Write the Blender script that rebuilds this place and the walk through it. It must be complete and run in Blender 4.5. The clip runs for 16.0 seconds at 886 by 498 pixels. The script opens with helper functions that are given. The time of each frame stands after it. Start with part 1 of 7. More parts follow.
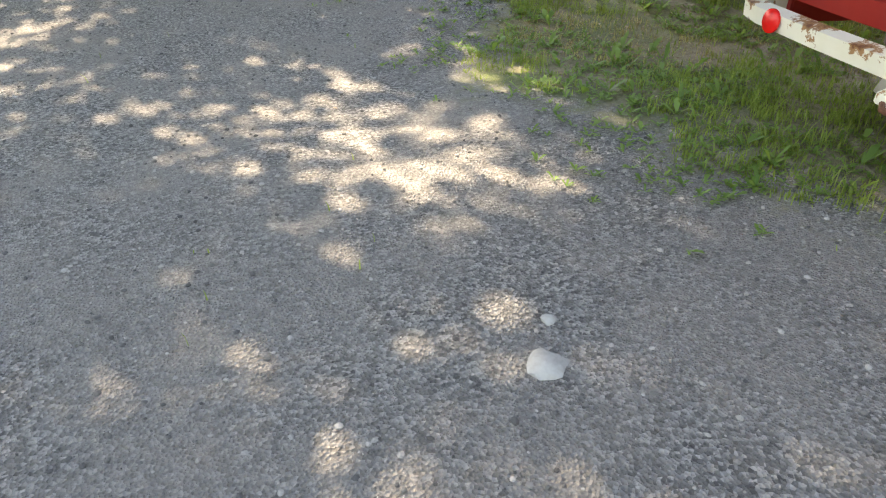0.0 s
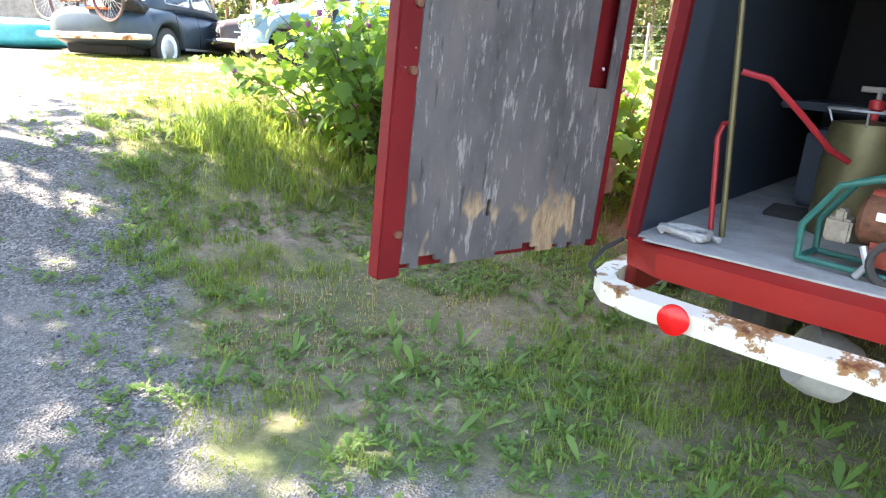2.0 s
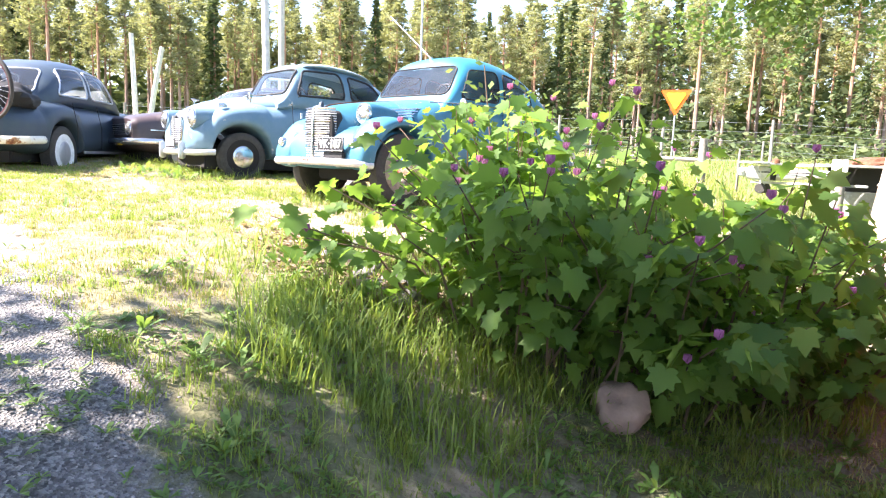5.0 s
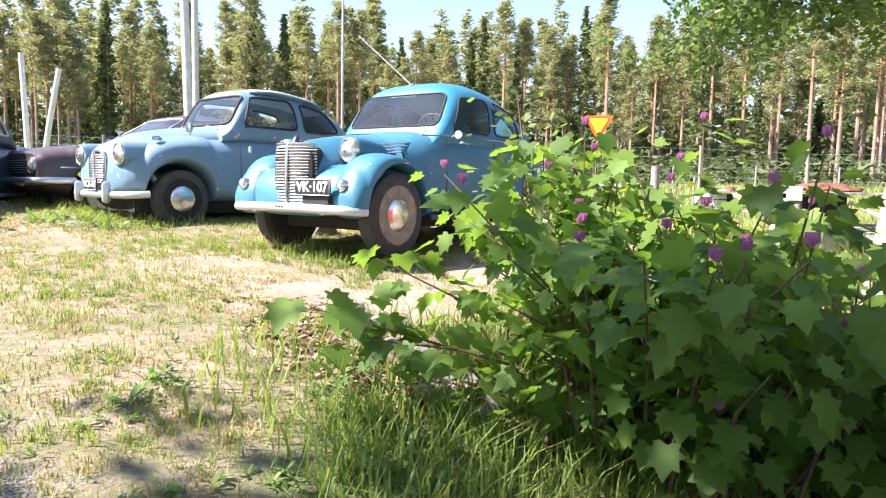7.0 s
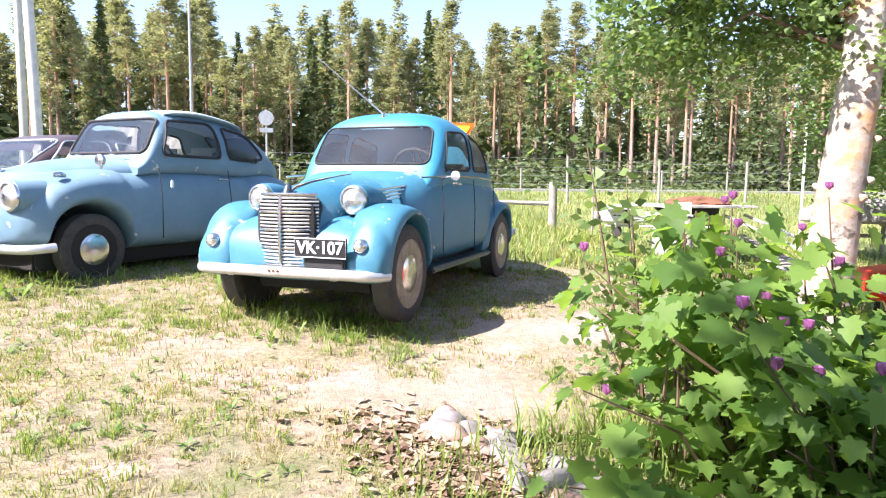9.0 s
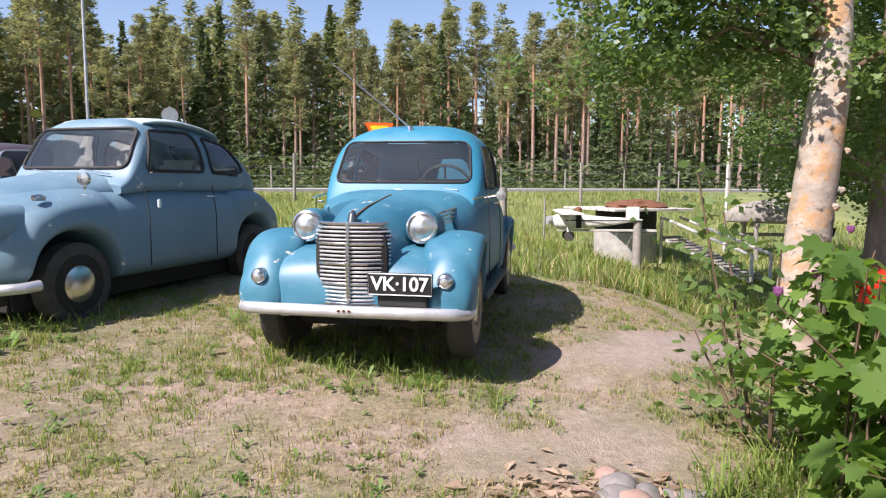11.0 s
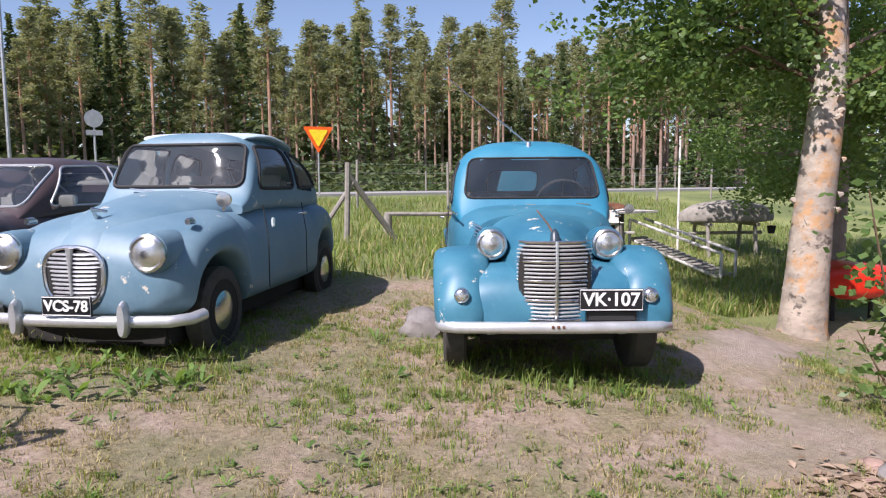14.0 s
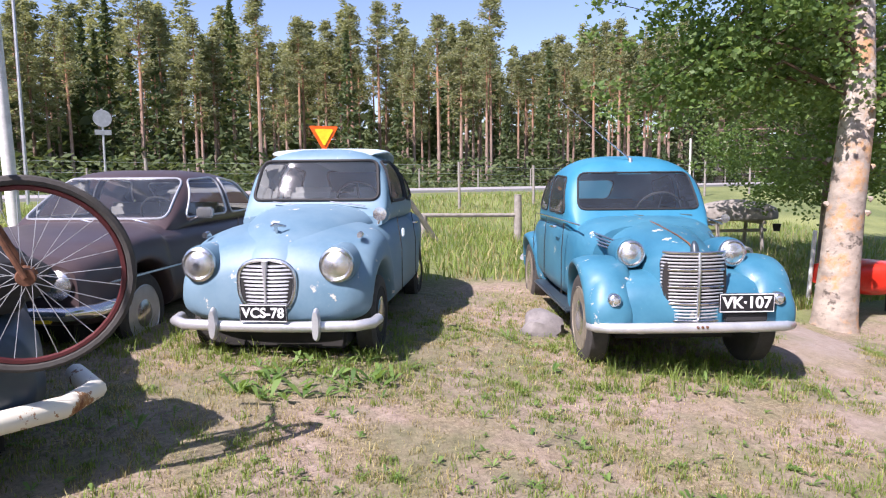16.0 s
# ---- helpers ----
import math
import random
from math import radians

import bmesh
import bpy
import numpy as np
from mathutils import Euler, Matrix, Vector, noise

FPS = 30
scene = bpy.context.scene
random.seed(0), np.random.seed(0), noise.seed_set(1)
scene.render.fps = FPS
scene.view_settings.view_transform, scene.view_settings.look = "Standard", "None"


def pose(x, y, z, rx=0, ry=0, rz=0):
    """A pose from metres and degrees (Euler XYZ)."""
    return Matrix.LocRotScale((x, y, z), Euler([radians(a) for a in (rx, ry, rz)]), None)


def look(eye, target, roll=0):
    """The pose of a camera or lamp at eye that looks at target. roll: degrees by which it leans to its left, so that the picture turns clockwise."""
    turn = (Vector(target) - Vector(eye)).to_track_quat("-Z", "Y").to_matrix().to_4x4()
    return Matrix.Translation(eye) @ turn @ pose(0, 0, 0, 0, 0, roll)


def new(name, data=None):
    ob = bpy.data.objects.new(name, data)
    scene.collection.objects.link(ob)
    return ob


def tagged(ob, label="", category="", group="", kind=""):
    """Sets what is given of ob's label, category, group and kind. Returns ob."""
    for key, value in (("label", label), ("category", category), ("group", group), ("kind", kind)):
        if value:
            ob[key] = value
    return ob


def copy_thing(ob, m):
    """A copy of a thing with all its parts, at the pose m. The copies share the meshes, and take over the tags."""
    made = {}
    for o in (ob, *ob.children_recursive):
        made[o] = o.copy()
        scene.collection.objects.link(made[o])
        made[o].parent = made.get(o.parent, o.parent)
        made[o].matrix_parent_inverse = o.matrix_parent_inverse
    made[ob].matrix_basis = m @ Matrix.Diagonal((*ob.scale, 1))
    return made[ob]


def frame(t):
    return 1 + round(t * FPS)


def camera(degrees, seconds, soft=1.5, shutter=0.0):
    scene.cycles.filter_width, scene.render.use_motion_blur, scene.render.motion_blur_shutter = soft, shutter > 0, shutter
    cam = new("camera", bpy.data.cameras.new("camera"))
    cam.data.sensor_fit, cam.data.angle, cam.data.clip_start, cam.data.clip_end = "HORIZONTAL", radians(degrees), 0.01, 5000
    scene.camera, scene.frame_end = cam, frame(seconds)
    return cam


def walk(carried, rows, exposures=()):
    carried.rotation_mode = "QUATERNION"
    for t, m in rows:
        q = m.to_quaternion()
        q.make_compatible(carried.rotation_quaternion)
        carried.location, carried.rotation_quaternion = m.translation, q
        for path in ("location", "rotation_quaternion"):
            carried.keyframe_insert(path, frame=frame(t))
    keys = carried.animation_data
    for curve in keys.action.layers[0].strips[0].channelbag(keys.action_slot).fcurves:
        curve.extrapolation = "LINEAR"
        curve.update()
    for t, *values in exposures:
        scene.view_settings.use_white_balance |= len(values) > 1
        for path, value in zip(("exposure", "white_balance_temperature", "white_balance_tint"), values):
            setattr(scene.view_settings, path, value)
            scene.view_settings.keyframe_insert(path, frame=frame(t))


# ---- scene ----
cam = camera(68.0, 16.0, soft=1.2)
PATH = [
    (0, (4.936, -1.603, -0.1), (3.441, -0.723, -1.095), 1.6),
    (0.5, (4.468, -1.408, -0.039), (3.184, -0.111, -0.856), 2.1),
    (1, (4.015, -1.276, 0.003), (2.938, 0.274, -0.661), 2.3),
    (1.5, (3.576, -1.12, 0.031), (2.71, 0.58, -0.57), 2.4),
    (2, (3.137, -0.996, 0.099), (2.383, 0.786, -0.407), 2.4),
    (2.5, (2.702, -0.87, 0.173), (1.991, 0.967, -0.172), 2.5),
    (3, (2.226, -0.687, 0.198), (1.599, 1.184, -0.126), 2.5),
    (3.5, (1.783, -0.501, 0.256), (1.222, 1.394, -0.05), 2.5),
    (4, (1.313, -0.298, 0.341), (0.854, 1.626, 0.046), 2.6),
    (4.2, (1.118, -0.194, 0.385), (0.696, 1.738, 0.086), 2.6),
    (6.3, (0.346, 0.714, 0.474), (0.109, 2.691, 0.285), 1.5),
    (6.5, (0.194, 0.8, 0.494), (0.0, 2.782, 0.309), 1.6),
    (7, (-0.188, 1.023, 0.566), (-0.259, 3.013, 0.376), 1.2),
    (7.5, (-0.557, 1.217, 0.664), (-0.538, 3.208, 0.47), 1.1),
    (8, (-0.84, 1.428, 0.743), (-0.696, 3.414, 0.556), 0.9),
    (8.5, (-1.117, 1.635, 0.827), (-0.83, 3.605, 0.637), 0.7),
    (9, (-1.454, 1.776, 0.916), (-1.018, 3.719, 0.727), 0.6),
    (9.2, (-1.573, 1.851, 0.932), (-1.084, 3.781, 0.748), 0.7),
    (11.3, (-2.527, 2.57, 1.089), (-1.74, 4.398, 0.893), 0.1),
    (11.5, (-2.602, 2.647, 1.093), (-1.789, 4.464, 0.9), -0.0),
    (12, (-2.822, 2.778, 1.122), (-1.959, 4.572, 0.93), -0.1),
    (12.5, (-3.115, 2.866, 1.164), (-2.209, 4.638, 0.97), -0.2),
    (13, (-3.372, 2.952, 1.158), (-2.425, 4.703, 0.966), -0.2),
    (13.5, (-3.668, 3.11, 1.171), (-2.668, 4.832, 0.978), -0.4),
    (14, (-4.0, 3.15, 1.188), (-2.967, 4.852, 0.993), -0.4),
    (14.5, (-4.306, 3.166, 1.257), (-3.243, 4.849, 1.063), -0.4),
    (15, (-4.613, 3.279, 1.238), (-3.531, 4.95, 1.04), -0.5),
    (15.5, (-4.927, 3.361, 1.283), (-3.833, 5.021, 1.072), -0.4),
    (16, (-5.227, 3.389, 1.346), (-4.126, 5.045, 1.134), -0.5),
]
EXPOSURES = [(0.0, 2.85, 8900, 14), (1.5, 3.3, 7600, 14), (3.0, 3.8, 6500, 22), (4.2, 3.3, 6450, 22), (6.3, 1.95, 6450, 22), (9.0, 1.95, 6250, 25), (11.3, 0.85, 6400, 23), (12.4, 0.85, 6350, 23), (13.0, 0.5, 6250, 23), (14.5, 0.75, 6150, 26), (16.0, 1.0, 6100, 29)]
walk(cam, [(t, look(eye, target, roll)) for t, eye, target, roll in PATH],
     exposures=EXPOSURES)

# ---- world, sun, exposure ----
SUN = Vector((-0.95, -0.30, 1.13)).normalized()
world = bpy.data.worlds.new("sky")
scene.world = world
world.use_nodes = True
wn = world.node_tree.nodes
sky = wn.new("ShaderNodeTexSky")
sky.sky_type = "NISHITA"
sky.sun_disc = False
sky.sun_elevation = math.asin(SUN.z)
sky.sun_rotation = math.atan2(SUN.x, SUN.y)
sky.air_density, sky.dust_density = 1.0, 0.6
wn["Background"].inputs["Strength"].default_value = 0.093
world.node_tree.links.new(sky.outputs[0], wn["Background"].inputs[0])
sun = new("sun", bpy.data.lights.new("sun", "SUN"))
sun.data.energy, sun.data.angle, sun.data.color = 5.0, radians(0.6), (1.0, 0.95, 0.86)
sun.matrix_world = look(SUN * 60, (0, 0, 0))

# ---- materials ----


class Mat:
    """A small builder for node materials."""

    def __init__(self, name, rough=0.6, metal=0.0):
        self.m = bpy.data.materials.new(name)
        self.m.use_nodes = True
        self.t = self.m.node_tree
        self.b = self.t.nodes["Principled BSDF"]
        self.b.inputs["Roughness"].default_value = rough
        self.b.inputs["Metallic"].default_value = metal
        self.co = self.t.nodes.new("ShaderNodeTexCoord").outputs["Object"]

    def link(self, a, b):
        self.t.links.new(a, b)

    def noise(self, scale, detail=4.0, rough=0.6, stretch=None, co=None):
        n = self.t.nodes.new("ShaderNodeTexNoise")
        n.inputs["Scale"].default_value, n.inputs["Detail"].default_value, n.inputs["Roughness"].default_value = scale, detail, rough
        src = co or self.co
        if stretch:
            mp = self.t.nodes.new("ShaderNodeMapping")
            mp.inputs["Scale"].default_value = stretch
            self.link(src, mp.inputs[0])
            src = mp.outputs[0]
        self.link(src, n.inputs["Vector"])
        return n.outputs[0]

    def ramp(self, fac, stops):
        r = self.t.nodes.new("ShaderNodeValToRGB")
        while len(r.color_ramp.elements) < len(stops):
            r.color_ramp.elements.new(0.5)
        for e, (p, c) in zip(r.color_ramp.elements, stops):
            e.position = p
            e.color = (*c, 1) if not isinstance(c, (int, float)) else (c, c, c, 1)
        self.link(fac, r.inputs[0])
        return r.outputs[0]

    def mix(self, fac, a, b, kind="MIX"):
        n = self.t.nodes.new("ShaderNodeMix")
        n.data_type, n.blend_type = "RGBA", kind
        for sock, v in ((n.inputs[0], fac), (n.inputs[6], a), (n.inputs[7], b)):
            if isinstance(v, (int, float)):
                sock.default_value = v
            elif isinstance(v, tuple):
                sock.default_value = (*v, 1)
            else:
                self.link(v, sock)
        return n.outputs[2]

    def math(self, op, a, b=0.0):
        n = self.t.nodes.new("ShaderNodeMath")
        n.operation = op
        for sock, v in zip(n.inputs, (a, b)):
            if isinstance(v, (int, float)):
                sock.default_value = v
            else:
                self.link(v, sock)
        return n.outputs[0]

    def xyz(self):
        s = self.t.nodes.new("ShaderNodeSeparateXYZ")
        self.link(self.co, s.inputs[0])
        return s.outputs

    def random(self):
        return self.t.nodes.new("ShaderNodeObjectInfo").outputs["Random"]

    def island(self):
        return self.t.nodes.new("ShaderNodeNewGeometry").outputs["Random Per Island"]

    def color(self, c):
        if isinstance(c, tuple):
            self.b.inputs["Base Color"].default_value = (*c, 1)
        else:
            self.link(c, self.b.inputs["Base Color"])
        return self

    def bump(self, h, strength=0.3, dist=0.01):
        n = self.t.nodes.new("ShaderNodeBump")
        n.inputs["Strength"].default_value, n.inputs["Distance"].default_value = strength, dist
        self.link(h, n.inputs["Height"])
        self.link(n.outputs[0], self.b.inputs["Normal"])
        return self

    def roughness(self, fac, lo, hi):
        r = self.t.nodes.new("ShaderNodeMapRange")
        r.inputs[3].default_value, r.inputs[4].default_value = lo, hi
        self.link(fac, r.inputs[0])
        self.link(r.outputs[0], self.b.inputs["Roughness"])
        return self


def plain(name, c, rough=0.6, metal=0.0, scale=8.0, vary=0.25, bump=0.1, fine=60.0):
    k = Mat(name, rough, metal)
    lo = tuple(v * (1 - vary) for v in c)
    hi = tuple(min(1, v * (1 + vary)) for v in c)
    n = k.noise(scale, 5)
    f = k.noise(fine, 3)
    k.color(k.mix(0.25, k.ramp(n, [(0.3, lo), (0.7, hi)]), k.ramp(f, [(0.3, lo), (0.7, hi)])))
    k.roughness(n, max(0.03, rough - 0.1), min(1, rough + 0.1))
    if bump:
        k.bump(f, bump, 0.004)
    return k.m


def car_paint(name, base, worn, chip=(0.55, 0.52, 0.45), rust=(0.16, 0.055, 0.02), rough=0.38, wear=0.62):
    k = Mat(name, rough)
    k.b.inputs["Specular IOR Level"].default_value = 0.2 if rough > 0.5 else 0.5
    big = k.noise(1.7, 5, 0.65)
    mid = k.noise(6.0, 6, 0.7)
    fine = k.noise(40, 4)
    c = k.mix(k.ramp(big, [(0.35, 0.0), (0.7, 1.0)]), base, worn)
    c = k.mix(k.ramp(fine, [(0.45, 0.0), (0.8, 0.25)]), c, worn)
    chips = k.ramp(mid, [(wear, 0.0), (wear + 0.02, 1.0)])
    c = k.mix(chips, c, chip)
    c = k.mix(k.ramp(mid, [(wear + 0.06, 0.0), (wear + 0.09, 1.0)]), c, rust)
    k.color(c).roughness(big, rough - 0.06, rough + 0.2).bump(mid, 0.06, 0.004)
    return k.m


def leaf_mat(name, dark, light, trans=0.35, rough=0.5):
    k = Mat(name, rough)
    k.b.inputs["Specular IOR Level"].default_value = 0.25
    k.color(k.mix(k.island(), dark, light))
    tr = k.t.nodes.new("ShaderNodeBsdfTranslucent")
    tr.inputs[0].default_value = (light[0] * 1.5, light[1] * 1.5, light[2] * 0.8, 1)
    mx = k.t.nodes.new("ShaderNodeMixShader")
    mx.inputs[0].default_value = trans
    out = k.t.nodes["Material Output"]
    k.link(k.b.outputs[0], mx.inputs[1])
    k.link(tr.outputs[0], mx.inputs[2])
    k.link(mx.outputs[0], out.inputs[0])
    return k.m


def ground_mat():
    k = Mat("ground_soil_gravel", 0.95)
    x, y, z = k.xyz()
    big, mid, fine, grit = k.noise(0.35, 4), k.noise(1.6, 6, 0.7), k.noise(14, 6, 0.75), k.noise(70, 4, 0.8)
    vo = k.t.nodes.new("ShaderNodeTexVoronoi")
    vo.inputs["Scale"].default_value = 95
    k.link(k.co, vo.inputs["Vector"])
    stone = k.ramp(vo.outputs["Color"], [(0.1, (0.06, 0.058, 0.056)), (0.5, (0.175, 0.168, 0.158)), (0.9, (0.40, 0.38, 0.35))])
    dust = k.ramp(grit, [(0.25, (0.16, 0.145, 0.128)), (0.5, (0.245, 0.224, 0.20)), (0.75, (0.36, 0.33, 0.295))])
    worn = k.ramp(k.math("ADD", k.math("MULTIPLY", mid, 0.6), k.math("MULTIPLY", k.noise(0.8, 3), 0.4)), [(0.42, 0.05), (0.62, 0.8)])
    gravel = k.mix(worn, stone, dust)
    soil = k.mix(k.ramp(k.noise(38, 5, 0.8), [(0.36, 0.55), (0.5, 0.0)]), k.ramp(fine, [(0.25, (0.15, 0.105, 0.075)), (0.5, (0.33, 0.25, 0.19)), (0.8, (0.50, 0.41, 0.33))]), (0.085, 0.062, 0.042))
    straw = k.ramp(k.noise(34, 6, 0.85), [(0.33, (0.07, 0.052, 0.03)), (0.48, (0.22, 0.175, 0.10)), (0.68, (0.44, 0.365, 0.23))])
    green = k.ramp(fine, [(0.3, (0.035, 0.06, 0.014)), (0.7, (0.13, 0.17, 0.05))])
    yard = k.mix(k.ramp(mid, [(0.42, 0.0), (0.6, 1.0)]), soil, straw)
    yard = k.mix(k.ramp(k.noise(0.9, 5, 0.7), [(0.44, 0.0), (0.66, 0.75)]), yard, green)
    lush = k.math("MULTIPLY", k.ramp(k.math("MULTIPLY", k.math("SUBTRACT", k.math("SUBTRACT", 4.6, k.math("MULTIPLY", x, 0.25)), k.math("ADD", y, mid)), 0.5), [(0.0, 0.0), (0.3, 0.75)]), k.ramp(k.math("ADD", x, k.math("ADD", mid, 1.0)), [(0.1, 0.0), (0.7, 1.0)]))
    yard = k.mix(k.math("MULTIPLY", lush, k.ramp(k.noise(1.3, 4), [(0.38, 0.1), (0.62, 0.85)])), yard, green)
    # the trodden bare path beside the blue car
    px = k.math("SUBTRACT", k.math("SUBTRACT", y, k.math("MULTIPLY", x, 0.45)), 5.95)
    pw = k.math("ADD", k.math("MULTIPLY", px, px), k.math("MULTIPLY", k.math("MULTIPLY", k.math("SUBTRACT", x, 1.3), k.math("SUBTRACT", x, 1.3)), 0.06))
    bare = k.ramp(k.math("ADD", pw, k.math("MULTIPLY", mid, 0.6)), [(0.36, 1.0), (0.56, 0.0)])
    qx, qy = k.math("ADD", x, 0.75), k.math("SUBTRACT", y, 4.95)
    pw = k.math("ADD", k.math("MULTIPLY", k.math("MULTIPLY", qx, qx), 0.55), k.math("MULTIPLY", qy, qy))
    bare = k.math("MAXIMUM", bare, k.ramp(k.math("ADD", pw, k.math("MULTIPLY", mid, 0.6)), [(0.36, 0.55), (0.66, 0.0)]))
    yard = k.mix(bare, yard, k.ramp(fine, [(0.3, (0.25, 0.195, 0.155)), (0.7, (0.40, 0.33, 0.275))]))
    # the gravel drive lies on the low side of a ragged line
    e1 = k.math("SUBTRACT", k.math("ADD", y, k.math("MULTIPLY", x, 0.66)), 1.72)
    e2 = k.math("SUBTRACT", k.math("SUBTRACT", y, k.math("MULTIPLY", x, 0.2)), 0.05)
    edge = k.math("ADD", k.math("MINIMUM", e1, e2), k.math("MULTIPLY", k.math("ADD", mid, k.math("MULTIPLY", fine, 0.5)), 1.6))
    fac = k.ramp(k.math("MULTIPLY", edge, 0.25), [(0.26, 1.0), (0.34, 0.0)])
    c = k.mix(fac, yard, gravel)
    # meadow beyond the cars
    far = k.ramp(k.math("MULTIPLY", k.math("ADD", k.math("ADD", y, k.math("MULTIPLY", mid, 3.0)), k.math("MULTIPLY", x, 0.25)), 0.05), [(0.51, 0.0), (0.56, 1.0)])
    meadow = k.mix(k.ramp(big, [(0.4, 0.2), (0.65, 0.8)]), green, (0.25, 0.27, 0.09))
    c = k.mix(far, c, meadow)
    k.color(c)
    k.bump(k.math("ADD", k.math("MULTIPLY", vo.outputs["Distance"], fac), k.math("ADD", k.math("MULTIPLY", grit, 0.5), k.math("MULTIPLY", fine, 0.8))), 0.85, 0.022)
    return k.m


M_GROUND = ground_mat()
M_BLUE = car_paint("bright_blue_car_paint", (0.022, 0.125, 0.20), (0.055, 0.20, 0.275), wear=0.635)
M_BLUE_ROOF = car_paint("turquoise_roof_paint", (0.018, 0.155, 0.255), (0.035, 0.21, 0.31), wear=0.71)
M_PALE = car_paint("pale_blue_car_paint", (0.10, 0.19, 0.255), (0.17, 0.265, 0.325), wear=0.64, rough=0.45)
M_PALE_ROOF = car_paint("chalky_roof_paint", (0.38, 0.50, 0.54), (0.55, 0.62, 0.62), wear=0.72, rough=0.5)
M_BROWN = car_paint("brown_car_paint", (0.045, 0.03, 0.03), (0.075, 0.055, 0.055), wear=0.78, rough=0.3)
M_NAVY = car_paint("dark_blue_grey_car_paint", (0.02, 0.035, 0.06), (0.05, 0.07, 0.075), wear=0.74, rough=0.3)
M_RED = car_paint("red_van_paint", (0.28, 0.012, 0.010), (0.36, 0.022, 0.016), chip=(0.3, 0.03, 0.02), wear=0.68, rough=0.4)
M_DKRED = car_paint("dull_red_paint", (0.10, 0.004, 0.006), (0.17, 0.009, 0.010), chip=(0.22, 0.18, 0.16), wear=0.66, rough=0.55)
M_WHITE = car_paint("rusty_white_paint", (0.70, 0.66, 0.52), (0.78, 0.75, 0.64), chip=(0.33, 0.17, 0.07), wear=0.55, rough=0.5)
M_CHROME = plain("worn_chrome", (0.62, 0.62, 0.62), 0.22, 0.95, 5, 0.15, 0.05)
M_BUMPER = plain("painted_silver_bumper", (0.58, 0.59, 0.60), 0.38, 0.6, 6, 0.18, 0.1)
M_BLACK = plain("black_rubber", (0.018, 0.018, 0.018), 0.75, 0, 12, 0.3, 0.2)
M_UNDER = plain("dark_underbody", (0.02, 0.018, 0.016), 0.9)
M_TYRE = plain("dusty_tyre", (0.05, 0.046, 0.041), 0.85, 0, 20, 0.35, 0.4)
M_SEAT = plain("brown_seat_cloth", (0.10, 0.085, 0.07), 0.8, 0, 10, 0.3, 0.2)
M_GREYSEAT = plain("grey_seat_vinyl", (0.28, 0.28, 0.27), 0.6)
M_LENS = plain("headlight_reflector", (0.75, 0.74, 0.70), 0.12, 0.85, 30, 0.1, 0.5, 160)
M_PLATE = plain("black_plate", (0.015, 0.015, 0.017), 0.35)
M_PLATEW = plain("white_plate_paint", (0.85, 0.85, 0.83), 0.45)
M_WOOD = plain("grey_weathered_wood", (0.25, 0.23, 0.20), 0.85, 0, 9, 0.35, 0.4, 40)
M_ROT = plain("rotting_grey_wood", (0.14, 0.12, 0.10), 0.9, 0, 12, 0.55, 0.8, 55)
M_POLE = plain("pale_pole_wood", (0.50, 0.48, 0.44), 0.8, 0, 5, 0.2, 0.3)
M_CONC = plain("grey_concrete", (0.36, 0.35, 0.32), 0.9, 0, 6, 0.3, 0.5, 50)
M_STONE = plain("field_stone", (0.19, 0.175, 0.165), 0.9, 0, 5, 0.4, 0.6, 30)
M_PINKSTONE = plain("pinkish_granite", (0.30, 0.20, 0.16), 0.9, 0, 6, 0.3, 0.6, 30)
M_ROAD = plain("pale_asphalt_road", (0.30, 0.29, 0.28), 0.9, 0, 0.6, 0.2, 0.2)
M_ORANGE = plain("orange_sign_face", (0.9, 0.12, 0.01), 0.4)
M_YELLOW = plain("yellow_sign_face", (0.95, 0.62, 0.02), 0.4)
M_SIGNBACK = plain("grey_metal_sign_back", (0.42, 0.43, 0.44), 0.45, 0.6)
M_GREEN = plain("green_tube_paint", (0.02, 0.13, 0.10), 0.45)
M_REDMETAL = plain("faded_red_engine", (0.35, 0.06, 0.035), 0.5, 0.2)
M_BRASS = plain("tarnished_brass", (0.14, 0.12, 0.055), 0.5, 0.5)
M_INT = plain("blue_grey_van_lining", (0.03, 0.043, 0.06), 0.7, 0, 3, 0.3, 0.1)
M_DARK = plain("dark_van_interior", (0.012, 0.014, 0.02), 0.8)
M_HOSE = plain("red_hose", (0.38, 0.02, 0.025), 0.5)
M_RUST = plain("rust_metal", (0.17, 0.075, 0.04), 0.8, 0.3, 20, 0.5, 0.4)
M_RIM = plain("dull_wheel_rim", (0.27, 0.235, 0.18), 0.6, 0.4, 10, 0.5, 0.3)
M_REDRIM = plain("rusty_red_bike_rim", (0.09, 0.02, 0.02), 0.5, 0.4)
M_WHITESOFT = plain("white_plane_paint", (0.62, 0.61, 0.57), 0.6)
M_REFLECT = plain("red_reflector", (0.75, 0.01, 0.01), 0.25)
M_SHED = plain("grey_shed_boards", (0.20, 0.19, 0.18), 0.9, 0, 3, 0.3, 0.3)
M_TURQ = plain("turquoise_boat_paint", (0.03, 0.30, 0.36), 0.4)
M_REDPLASTIC = plain("red_plastic", (0.6, 0.03, 0.012), 0.35)
M_LEAF = leaf_mat("broad_bush_leaf", (0.045, 0.105, 0.02), (0.165, 0.27, 0.055), 0.48, 0.55)
M_BIRCHLEAF = leaf_mat("birch_leaf", (0.055, 0.11, 0.028), (0.17, 0.25, 0.085), 0.4, 0.4)
